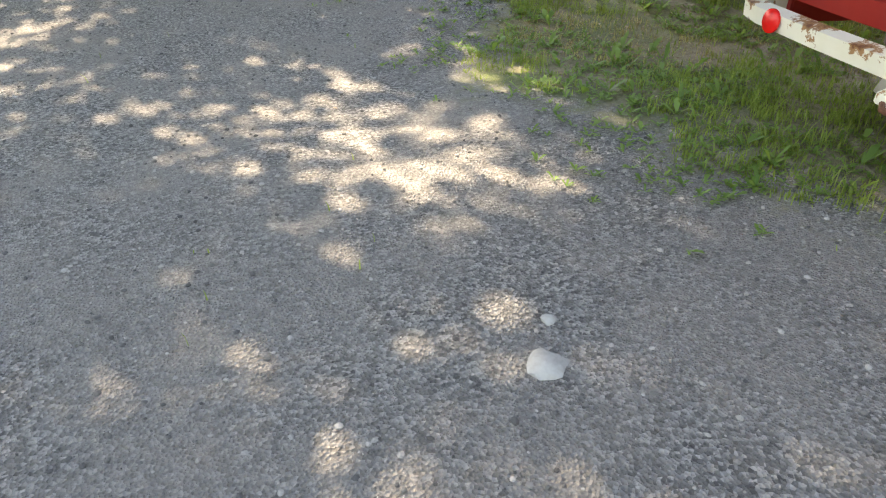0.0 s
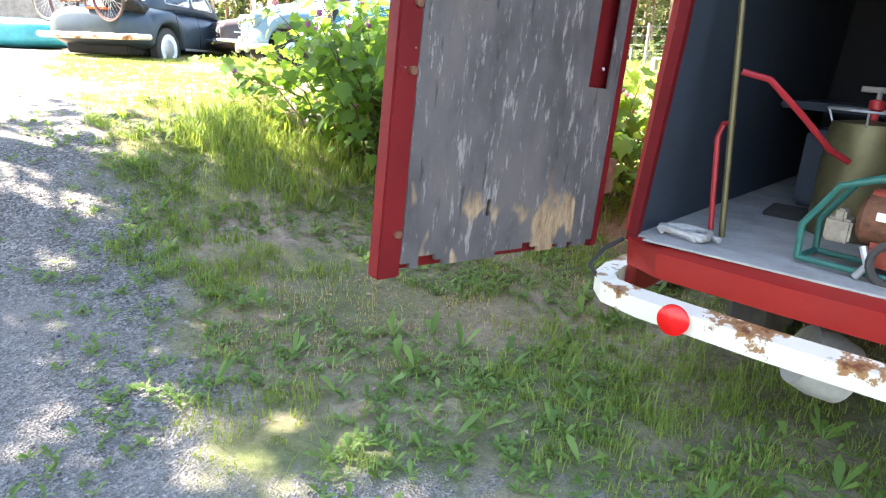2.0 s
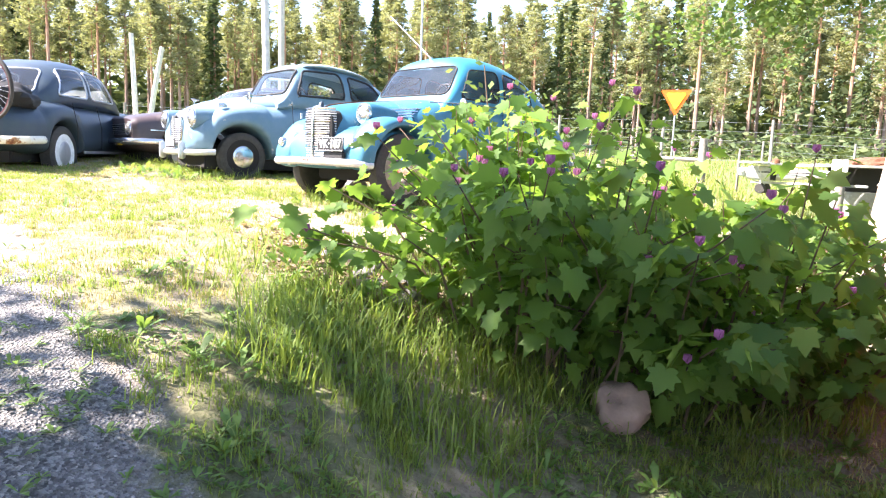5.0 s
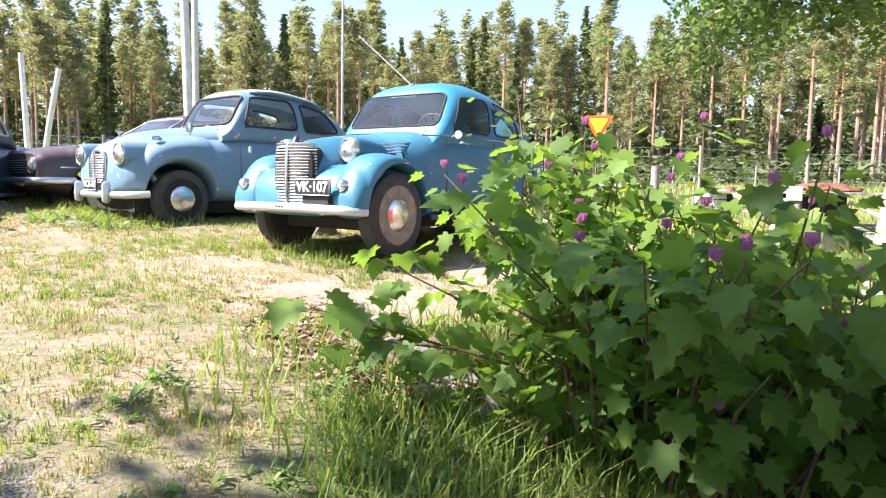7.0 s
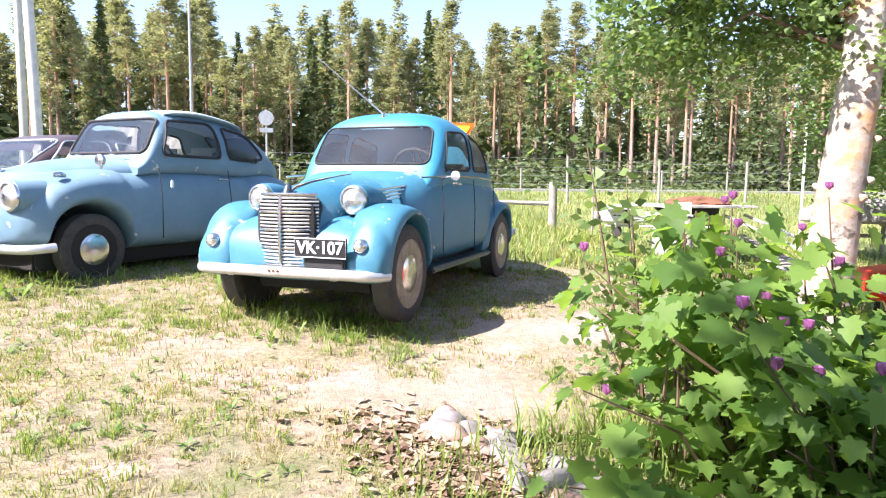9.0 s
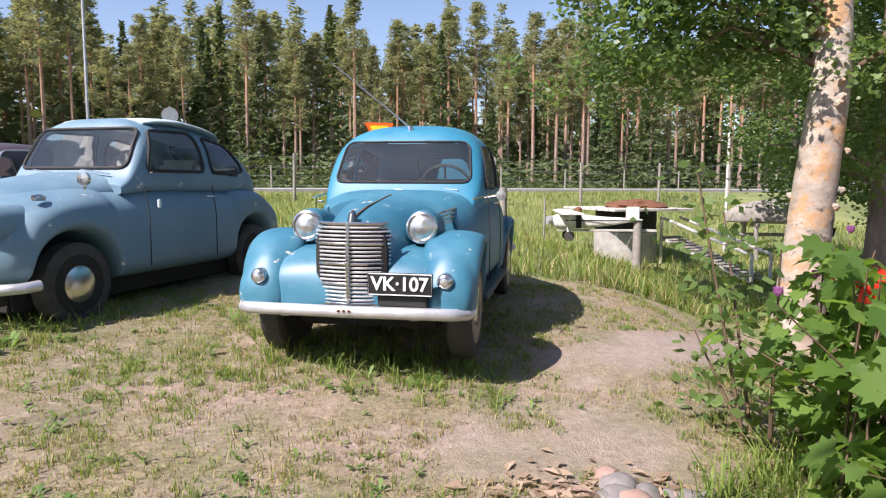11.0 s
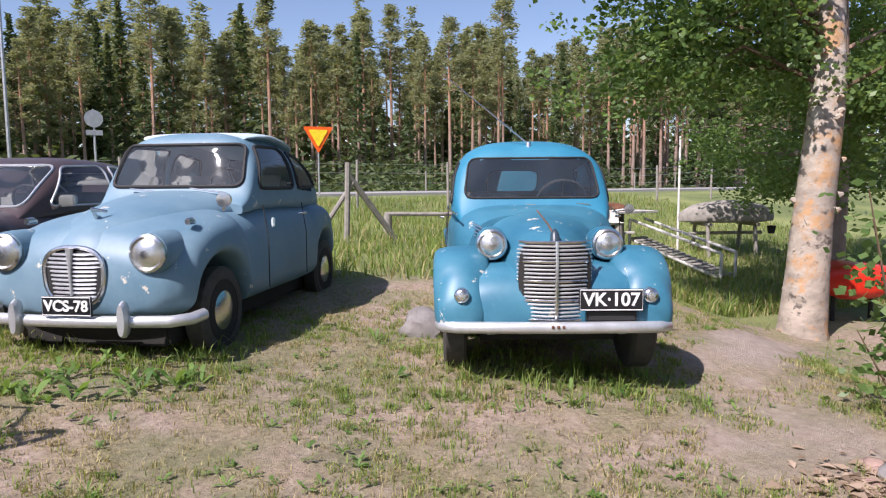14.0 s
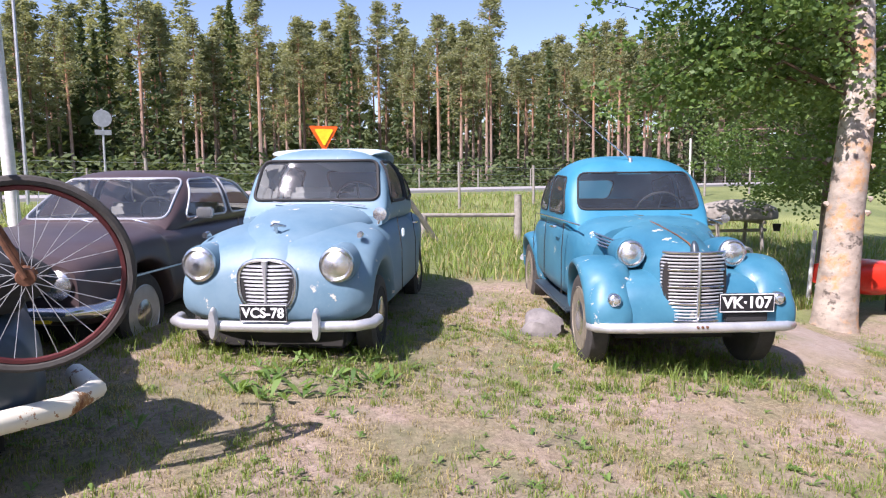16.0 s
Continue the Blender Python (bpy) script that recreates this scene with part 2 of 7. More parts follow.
M_GRASS = leaf_mat("grass_blade", (0.045, 0.095, 0.016), (0.26, 0.33, 0.085), 0.35, 0.6)
M_DRYGRASS = leaf_mat("dry_grass_blade", (0.10, 0.08, 0.032), (0.46, 0.40, 0.20), 0.25, 0.7)
M_WEED = leaf_mat("weed_leaf", (0.05, 0.115, 0.025), (0.19, 0.29, 0.08), 0.35, 0.5)
M_LITTER = leaf_mat("dry_leaf_litter", (0.10, 0.065, 0.04), (0.40, 0.30, 0.22), 0.15, 0.8)
M_NEEDLE = leaf_mat("pine_needles", (0.11, 0.135, 0.07), (0.30, 0.31, 0.175), 0.35, 0.75)
M_SPRUCE = leaf_mat("spruce_needles", (0.04, 0.07, 0.028), (0.12, 0.15, 0.065), 0.25, 0.75)
M_FLOWER = leaf_mat("purple_petal", (0.22, 0.06, 0.24), (0.42, 0.17, 0.38), 0.3)
M_STEM = plain("brown_stem", (0.12, 0.08, 0.045), 0.8)


def trunk_mat():
    k = Mat("pine_bark", 0.9)
    z = k.xyz()[2]
    n = k.noise(6, 4, 0.7, (1, 1, 0.3))
    low = k.ramp(n, [(0.3, (0.14, 0.10, 0.08)), (0.7, (0.34, 0.26, 0.21))])
    high = k.ramp(n, [(0.3, (0.26, 0.13, 0.07)), (0.7, (0.48, 0.28, 0.17))])
    k.color(k.mix(k.ramp(k.math("MULTIPLY", z, 0.06), [(0.15, 0.0), (0.5, 1.0)]), low, high)).bump(n, 0.5, 0.02)
    return k.m


def birch_mat():
    k = Mat("birch_bark", 0.8)
    z = k.xyz()[2]
    band = k.noise(2.6, 4, 0.6, (1, 1, 2.2))
    c = k.ramp(band, [(0.3, (0.21, 0.175, 0.14)), (0.6, (0.40, 0.34, 0.275))])
    # flaked white bark higher up, orange lichen lower down, dark scars over both
    white = k.math("MULTIPLY", k.ramp(k.noise(3.6, 5, 0.65), [(0.50, 0.0), (0.56, 0.85)]), k.ramp(k.math("MULTIPLY", z, 0.3), [(0.6, 0.0), (1.0, 0.9)]))
    c = k.mix(white, c, (0.58, 0.54, 0.47))
    c = k.mix(k.ramp(k.noise(2.4, 5, 0.7), [(0.50, 0.0), (0.60, 0.75)]), c, (0.44, 0.23, 0.08))
    c = k.mix(k.ramp(k.noise(3.2, 4, 0.6, (1, 1, 1.3)), [(0.60, 0.0), (0.65, 0.85)]), c, (0.05, 0.04, 0.03))
    c = k.mix(k.ramp(k.noise(14, 4, 0.6), [(0.58, 0.0), (0.70, 0.6)]), c, (0.12, 0.10, 0.07))
    k.color(c).bump(k.noise(7, 5, 0.6), 0.7, 0.03)
    return k.m


def ply_mat():
    k = Mat("weathered_plywood", 0.85)
    x, y, z = k.xyz()
    g = k.noise(13, 7, 0.75, (2.4, 2.4, 0.55))
    big = k.noise(3.2, 5, 0.65, (1.3, 1.3, 0.7))
    c = k.ramp(big, [(0.30, (0.050, 0.046, 0.044)), (0.52, (0.095, 0.088, 0.084)), (0.72, (0.135, 0.118, 0.105))])
    # pale flecks where the surface has flaked off along the grain
    c = k.mix(k.ramp(g, [(0.56, 0.0), (0.63, 0.75)]), c, (0.30, 0.275, 0.25))
    c = k.mix(k.ramp(k.noise(20, 4, 0.6, (2, 2, 0.35)), [(0.30, 0.8), (0.38, 0.0)]), c, (0.028, 0.026, 0.026))
    # peeled veneer towards the foot, in ragged tongues
    foot = k.ramp(k.math("ADD", z, k.math("ADD", k.math("MULTIPLY", big, 0.5), k.math("MULTIPLY", g, 0.25))), [(0.57, 1.0), (0.61, 0.0)])
    c = k.mix(k.math("MULTIPLY", foot, k.ramp(k.noise(5, 3, 0.6, (1, 1, 0.4)), [(0.52, 0.0), (0.55, 1.0)])), c, k.ramp(g, [(0.35, (0.16, 0.10, 0.055)), (0.6, (0.42, 0.30, 0.17))]))
    k.color(c).bump(g, 0.45, 0.004)
    return k.m


def glass_mat():
    k = Mat("car_window_glass", 0.03)
    gl = k.t.nodes.new("ShaderNodeBsdfGlossy")
    gl.inputs["Roughness"].default_value = 0.03
    tr = k.t.nodes.new("ShaderNodeBsdfTransparent")
    tr.inputs[0].default_value = (0.84, 0.88, 0.87, 1)
    mx = k.t.nodes.new("ShaderNodeMixShader")
    fr = k.t.nodes.new("ShaderNodeFresnel")
    fr.inputs[0].default_value = 1.6
    k.link(fr.outputs[0], mx.inputs[0])
    k.link(tr.outputs[0], mx.inputs[1])
    k.link(gl.outputs[0], mx.inputs[2])
    # bluish diffuse film: dust haze, with reflected sky put into its colour
    film = k.t.nodes.new("ShaderNodeBsdfDiffuse")
    film.inputs[0].default_value = (0.38, 0.45, 0.52, 1)
    dust_and_sky = k.t.nodes.new("ShaderNodeMixShader")
    k.link(k.ramp(k.noise(3.0, 5, 0.7), [(0.3, 0.02), (0.75, 0.08)]), dust_and_sky.inputs[0])
    k.link(mx.outputs[0], dust_and_sky.inputs[1])
    k.link(film.outputs[0], dust_and_sky.inputs[2])
    k.link(dust_and_sky.outputs[0], k.t.nodes["Material Output"].inputs[0])
    return k.m


M_PINEBARK, M_BIRCH, M_PLY, M_GLASS = trunk_mat(), birch_mat(), ply_mat(), glass_mat()

# ---- mesh helpers ----


def part(name, bm, material, parent=None, label="", smooth=True, kind=""):
    me = bpy.data.meshes.new(name)
    bm.to_mesh(me)
    bm.free()
    me.materials.append(material)
    if smooth:
        me.shade_smooth()
        me.set_sharp_from_angle(angle=radians(40))
    ob = new(name, me)
    ob.parent = parent
    return tagged(ob, label, "", "", kind)


def pydata(name, verts, faces, material, parent=None, label="", kind="", smooth=False):
    me = bpy.data.meshes.new(name)
    me.from_pydata([tuple(v) for v in verts], [], [tuple(f) for f in faces])
    me.materials.append(material)
    if smooth:
        me.shade_smooth()
    ob = new(name, me)
    ob.parent = parent
    return tagged(ob, label, "", "", kind)


def thing(name, m, label, category, group=""):
    ob = new(name)
    ob.matrix_world = m
    return tagged(ob, label, category, group)


def box(bm, x0, x1, y0, y1, z0, z1, bevel=0.0, m=None):
    made = bmesh.ops.create_cube(bm, size=1)["verts"]
    for v in made:
        v.co = Vector(((x0 + x1) / 2 + v.co.x * (x1 - x0), (y0 + y1) / 2 + v.co.y * (y1 - y0), (z0 + z1) / 2 + v.co.z * (z1 - z0)))
        if m:
            v.co = m @ v.co
    if bevel:
        es = list({e for v in made for e in v.link_edges})
        bmesh.ops.bevel(bm, geom=es, offset=bevel, segments=2, affect="EDGES")
    return bm


def boxes(*rows, bevel=0.008):
    bm = bmesh.new()
    for r in rows:
        box(bm, *r, bevel=bevel)
    return bm


def tube(bm, pts, r, n=8, closed=False):
    """A round bar along points; r is a number or one per point."""
    pts = [Vector(p) for p in pts]
    k = len(pts)
    rs = r if isinstance(r, (list, tuple)) else [r] * k
    rings, side = [], None
    for i, p in enumerate(pts):
        a = pts[(i - 1) % k] if (i or closed) else p
        b = pts[(i + 1) % k] if (i < k - 1 or closed) else p
        d = (b - a).normalized()
        if side is None:
            side = d.orthogonal().normalized()
        side = (side - d * side.dot(d)).normalized()
        up = d.cross(side)
        rings.append([bm.verts.new(p + rs[i] * (math.cos(2 * math.pi * j / n) * side + math.sin(2 * math.pi * j / n) * up)) for j in range(n)])
    for i in range(k if closed else k - 1):
        a, b = rings[i], rings[(i + 1) % k]
        for j in range(n):
            bm.faces.new((a[j], a[(j + 1) % n], b[(j + 1) % n], b[j]))
    if not closed:
        bm.faces.new(rings[0][::-1])
        bm.faces.new(rings[-1])
    return bm


def tubes(*rows, n=8):
    bm = bmesh.new()
    for pts, r in rows:
        tube(bm, pts, r, n)
    return bm


def lathe(bm, prof, n=32, axis="Z", m=None):
    """Turn a profile of (radius, height) about an axis."""
    rings = []
    for r, h in prof:
        ring = []
        for j in range(n):
            a = 2 * math.pi * j / n
            c, s = r * math.cos(a), r * math.sin(a)
            p = Vector((c, s, h)) if axis == "Z" else Vector((c, h, s)) if axis == "Y" else Vector((h, c, s))
            ring.append(bm.verts.new(m @ p if m else p))
        rings.append(ring)
    for a, b in zip(rings, rings[1:]):
        for j in range(n):
            bm.faces.new((a[j], a[(j + 1) % n], b[(j + 1) % n], b[j]))
    for ring, (r, h) in ((rings[0], prof[0]), (rings[-1], prof[-1])):
        if r > 1e-4:
            bm.faces.new(ring)
    bmesh.ops.recalc_face_normals(bm, faces=bm.faces)
    return bm


def lathed(prof, n=32, axis="Z", m=None):
    return lathe(bmesh.new(), prof, n, axis, m)


def spline(rows, x):
    """Smooth curve through rows of (x, values...), read at x."""
    if x <= rows[0][0]:
        return rows[0][1:]
    if x >= rows[-1][0]:
        return rows[-1][1:]
    i = max(j for j in range(len(rows) - 1) if rows[j][0] <= x)
    p1, p2 = rows[i], rows[i + 1]
    p0, p3 = rows[max(0, i - 1)], rows[min(len(rows) - 1, i + 2)]
    h = p2[0] - p1[0]
    t = (x - p1[0]) / h
    out = []
    for c in range(1, len(p1)):
        m1 = (p2[c] - p0[c]) / max(1e-6, p2[0] - p0[0]) * h
        m2 = (p3[c] - p1[c]) / max(1e-6, p3[0] - p1[0]) * h
        t2, t3 = t * t, t * t * t
        out.append((2 * t3 - 3 * t2 + 1) * p1[c] + (t3 - 2 * t2 + t) * m1 + (-2 * t3 + 3 * t2) * p2[c] + (t3 - t2) * m2)
    return tuple(out)


def hull(rows, steps=60, n=40, arches=(), hub=0.31, arch_r=0.38, yc=0.0):
    """A skin along x. rows: x, half width, z bottom, z top, power at the top, power at the bottom, tumble (how much narrower the top is).
    arches: x of wheels over which the underside rises."""
    bm = bmesh.new()
    x0, x1 = rows[0][0], rows[-1][0]
    rings = []
    xs = [x0 + (x1 - x0) * (0.5 - 0.5 * math.cos(math.pi * i / steps)) * 0.5 + (x1 - x0) * i / steps * 0.5 for i in range(steps + 1)]
    for x in xs:
        w, zb, zt, pt, pb, tum = spline(rows, x)
        w = max(w, 0.004)
        for ax in arches:
            if abs(x - ax) < arch_r:
                zb = max(zb, hub + math.sqrt(arch_r ** 2 - (x - ax) ** 2))
        zb = min(zb, zt - 0.03)
        zm, ring = zb + (zt - zb) * 0.45, []
        for j in range(n):
            a = 2 * math.pi * (j + 0.5) / n
            c, s = math.cos(a), math.sin(a)
            p = max(1.2, pt if s > 0 else pb)
            yy = math.copysign(abs(c) ** (2 / p), c) * w
            zz = zm + (zt - zm) * abs(s) ** (2 / p) if s > 0 else zm - (zm - zb) * abs(s) ** (2 / p)
            yy *= 1 - tum * max(0.0, (zz - zb) / (zt - zb)) ** 1.5
            ring.append(bm.verts.new((x, yc + yy, zz)))
        rings.append(ring)
    for a, b in zip(rings, rings[1:]):
        for j in range(n):
            bm.faces.new((a[j], a[(j + 1) % n], b[(j + 1) % n], b[j]))
    bm.faces.new(rings[0])
    bm.faces.new(rings[-1])
    bmesh.ops.recalc_face_normals(bm, faces=bm.faces)
    return bm


def rounded(pts, r, k=5):
    """A closed outline with its corners rounded."""
    out, n = [], len(pts)
    for i, p in enumerate(pts):
        p, a, b = Vector(p), Vector(pts[i - 1]), Vector(pts[(i + 1) % n])
        da, db = (a - p), (b - p)
        q = min(r, da.length * 0.45, db.length * 0.45)
        s, e = p + da.normalized() * q, p + db.normalized() * q
        for j in range(k + 1):
            t = j / k
            out.append(s * (1 - t) ** 2 + p * 2 * t * (1 - t) + e * t * t)
    dense = []
    for i, p in enumerate(out):
        q = out[(i + 1) % len(out)]
        m = max(1, int((q - p).length / 0.05))
        dense += [p + (q - p) * j / m for j in range(m)]
    return dense


def inside(p, poly):
    hit, n = False, len(poly)
    for i in range(n):
        a, b = poly[i], poly[(i + 1) % n]
        if (a.y > p.y) != (b.y > p.y) and p.x < (b.x - a.x) * (p.y - a.y) / (b.y - a.y) + a.x:
            hit = not hit
    return hit


def window(cabin, tree, axis, way, poly, parent, trim, name="window", tr=0.012):
    """Cut an outline out of the cabin skin, seen along x or y from the side given by way, and set a trim and a pane in it."""
    i = "xy".index(axis)
    j = 1 - i

    def flat(co):
        return Vector((co[j], co[2]))

    gone = [f for f in cabin.faces if f.normal[i] * way > 0.12 and inside(flat(f.calc_center_median()), poly)]
    bmesh.ops.delete(cabin, geom=gone, context="FACES")

    def drop(p, off):
        org = Vector((0, 0, p.y))
        org[j], org[i] = p.x, way * 6
        d = Vector((0, 0, 0))
        d[i] = -way
        loc, nor, _, _ = tree.ray_cast(org, d)
        if loc is None:
            loc, nor, _, _ = tree.find_nearest(Vector((org.x if i else way * 0.5 - 1.5, org.y if not i else way * 0.6, org.z)))
        return loc + (nor if nor[i] * way > 0 else -nor) * off

    mid = sum(poly, Vector((0, 0))) / len(poly)
    bm = bmesh.new()
    rings = [[bm.verts.new(drop(mid + (p - mid) * s, 0.002)) for p in poly] for s in (1.0, 0.8, 0.55, 0.3, 0.1)]
    for a, b in zip(rings, rings[1:]):
        for q in range(len(poly)):
            bm.faces.new((a[q], a[(q + 1) % len(poly)], b[(q + 1) % len(poly)], b[q]))
    bm.faces.new(rings[-1])
    bmesh.ops.recalc_face_normals(bm, faces=bm.faces)
    pane = part(name, bm, M_GLASS, parent)
    pane.visible_shadow = False
    part("window_trim", tube(bmesh.new(), [drop(p, 0.004) for p in poly], tr, 6, True), trim, pane)
    return pane


def text_bars(word, size, parent, m, material, depth=0.004, name="lettering"):
    cu = bpy.data.curves.new(name, "FONT")
    cu.body, cu.size, cu.extrude, cu.align_x, cu.align_y = word, size, depth, "CENTER", "CENTER"
    cu.offset = 0.002
    cu.materials.append(material)
    ob = new(name, cu)
    ob.parent = parent
    ob.matrix_local = m
    return ob


def ground_z(x, y):
    """The lie of the land: a terrace with the cars, falling to the drive, rising again to the road."""
    xc, yc = max(-7.0, min(7.5, x)), max(-3.0, min(11.0, y))
    z = -0.734 - 0.0414 * xc + 0.0598 * yc + 0.302 * math.tanh((-0.906 * xc + 0.423 * yc - 1.0) / 0.8)
    far = max(0.0, min(1.0, (y + 0.15 * x - 11.0) / 14.0))
    far = far * far * (3 - 2 * far)
    z = z * (1 - far) + 0.75 * far
    return z + 0.025 * noise.noise((x * 0.9, y * 0.9, 0.0)) + 0.012 * noise.noise((x * 3.1, y * 3.1, 5.0))


def on_ground(x, y, rz=0.0, dz=0.0):
    return pose(x, y, ground_z(x, y) + dz, 0, 0, rz)


# ---- the ground, one sheet to the horizon ----


def build_ground():
    ax = sorted({round(v, 3) for v in [*np.arange(-9, 12.01, 0.14), *[s * d for s in (-1, 1) for d in (14, 18, 24, 32, 45, 70, 120, 250, 600, 2000)]]})
    ay = sorted({round(v, 3) for v in [*np.arange(-5, 15.01, 0.14), *[-8, -12, -20, -40, -90, -250, -800, -2000], *np.arange(16, 40, 1.0), 45, 60, 90, 150, 400, 2000]})
    verts = [(x, y, ground_z(x, y)) for y in ay for x in ax]
    n = len(ax)
    faces = [(j * n + i, j * n + i + 1, (j + 1) * n + i + 1, (j + 1) * n + i) for j in range(len(ay) - 1) for i in range(n - 1)]
    g = pydata("ground", verts, faces, M_GROUND, None, smooth=True)
    tagged(g, "sloping yard of gravel, dry soil and patchy grass", "ground", "", "structure")


build_ground()
road = boxes((-120, 120, 27.5, 34.0, 0.4, 0.86), bevel=0.0)
tagged(part("road", road, M_ROAD, None, "", False), "pale grey asphalt road past the meadow", "road", "", "structure")

# ---- cars ----


def wheel(parent, x, y, r, w, rim, cap, side, hub_r=0.10):
    """A wheel with its axle along y; side +1 has the cap towards +y."""
    n = 36
    wh = part("tyre", lathed([(r * 0.69, -w * 0.46), (r * 0.80, -w / 2), (r * 0.93, -w * 0.47), (r, -w * 0.36), (r, w * 0.36), (r * 0.93, w * 0.47), (r * 0.80, w / 2), (r * 0.69, w * 0.46)], n, "Y"), M_TYRE, parent)
    wh.location = (x, y, r)
    s = side * w / 2
    part("rim", lathed([(r * 0.715, s * 0.93), (r * 0.69, s * 0.99), (r * 0.66, s * 0.8), (r * 0.56, s * 0.45), (r * 0.38, s * 0.55), (0.001, s * 0.55)], n, "Y"), rim, wh)
    part("hubcap", lathed([(hub_r * 1.4, s * 0.55), (hub_r * 1.38, s * 0.85), (hub_r * 1.2, s * 0.98), (hub_r * 0.7, s * 1.08), (0.001, s * 1.12)], 24, "Y"), cap, wh, "domed hubcap")
    return wh


def headlight(parent, x, y, z, r, bezel, deep=0.12, tilt=0.0):
    h = part("headlight", lathed([(r * 0.75, -deep), (r * 1.08, -deep * 0.4), (r * 1.15, 0.0), (r * 1.12, 0.022), (r * 0.98, 0.03), (r * 0.95, 0.012)], 32, "X"), bezel, parent)
    h.location = (x, y, z)
    part("lens", lathed([(r * 0.97, 0.014), (r * 0.75, 0.032), (r * 0.4, 0.045), (0.001, 0.05)], 32, "X"), M_LENS, h, "ribbed glass headlight lens")
    part("bulb", lathed([(r * 0.22, 0.046), (r * 0.2, 0.054), (0.001, 0.056)], 16, "X"), M_CHROME, h)
    return h


def mirrored(bm):
    """The same mesh on the other side of the car."""
    c = bm.copy()
    for v in c.verts:
        v.co.y = -v.co.y
    bmesh.ops.reverse_faces(c, faces=c.faces)
    return c


def both(name, bm, material, parent, label=""):
    c = mirrored(bm)
    return part(name, bm, material, parent, label), part(name, c, material, parent, label)


def plate(parent, x, y, z, w, h, word, size):
    p = part("number_plate", boxes((-0.006, 0.006, -w / 2, w / 2, -h / 2, h / 2), bevel=0.003), M_PLATE, parent, "black number plate with white characters")
    p.location = (x, y, z)
    fr = bmesh.new()
    tube(fr, [(0.007, -w / 2 + 0.006, -h / 2 + 0.006), (0.007, w / 2 - 0.006, -h / 2 + 0.006), (0.007, w / 2 - 0.006, h / 2 - 0.006), (0.007, -w / 2 + 0.006, h / 2 - 0.006)], 0.003, 6, True)
    part("plate_border", fr, M_PLATEW, p)
    text_bars(word, size, p, pose(0.008, 0, 0, 90, 0, 90), M_PLATEW)
    return p


def seats(parent, rows, material):
    for x, z, w, back in rows:
        part("seat", boxes((x - 0.25, x + 0.25, -w, w, z, z + 0.14), bevel=0.04), material, parent)
        part("seat_back", box(bmesh.new(), x - 0.34, x - 0.22, -w, w, z + 0.1, z + back, 0.04), material, parent)


def steering(parent, x, y, z, r=0.2):
    m = pose(x, y, z, 0, -62, 0)
    pts = [m @ Vector((r * math.cos(a * math.pi / 12), r * math.sin(a * math.pi / 12), 0)) for a in range(24)]
    sw = part("steering_wheel", tube(bmesh.new(), pts, 0.012, 6, True), M_BLACK, parent)
    part("steering_column", tubes(([m @ Vector((0, 0, 0)), m @ Vector((0, 0, -0.45))], 0.018), ([m @ Vector((-r, 0, 0)), m @ Vector((r, 0, 0))], 0.009)), M_BLACK, sw)


def wiper(parent, a, b):
    part("wiper", tubes(([a, b], 0.006), n=6), M_CHROME, parent)


def cabin_shell(bm, name, material, parent, wins, trim, label="", tr=0.012):
    from mathutils.bvhtree import BVHTree
    bm.normal_update()
    tree = BVHTree.FromBMesh(bm)
    for axis, way, poly in wins:
        window(bm, tree, axis, way, rounded(poly, 0.07), parent, trim, tr=tr)
    return part(name, bm, material, parent, label)


def heading(fx, fy):
    return math.degrees(math.atan2(fy, fx))


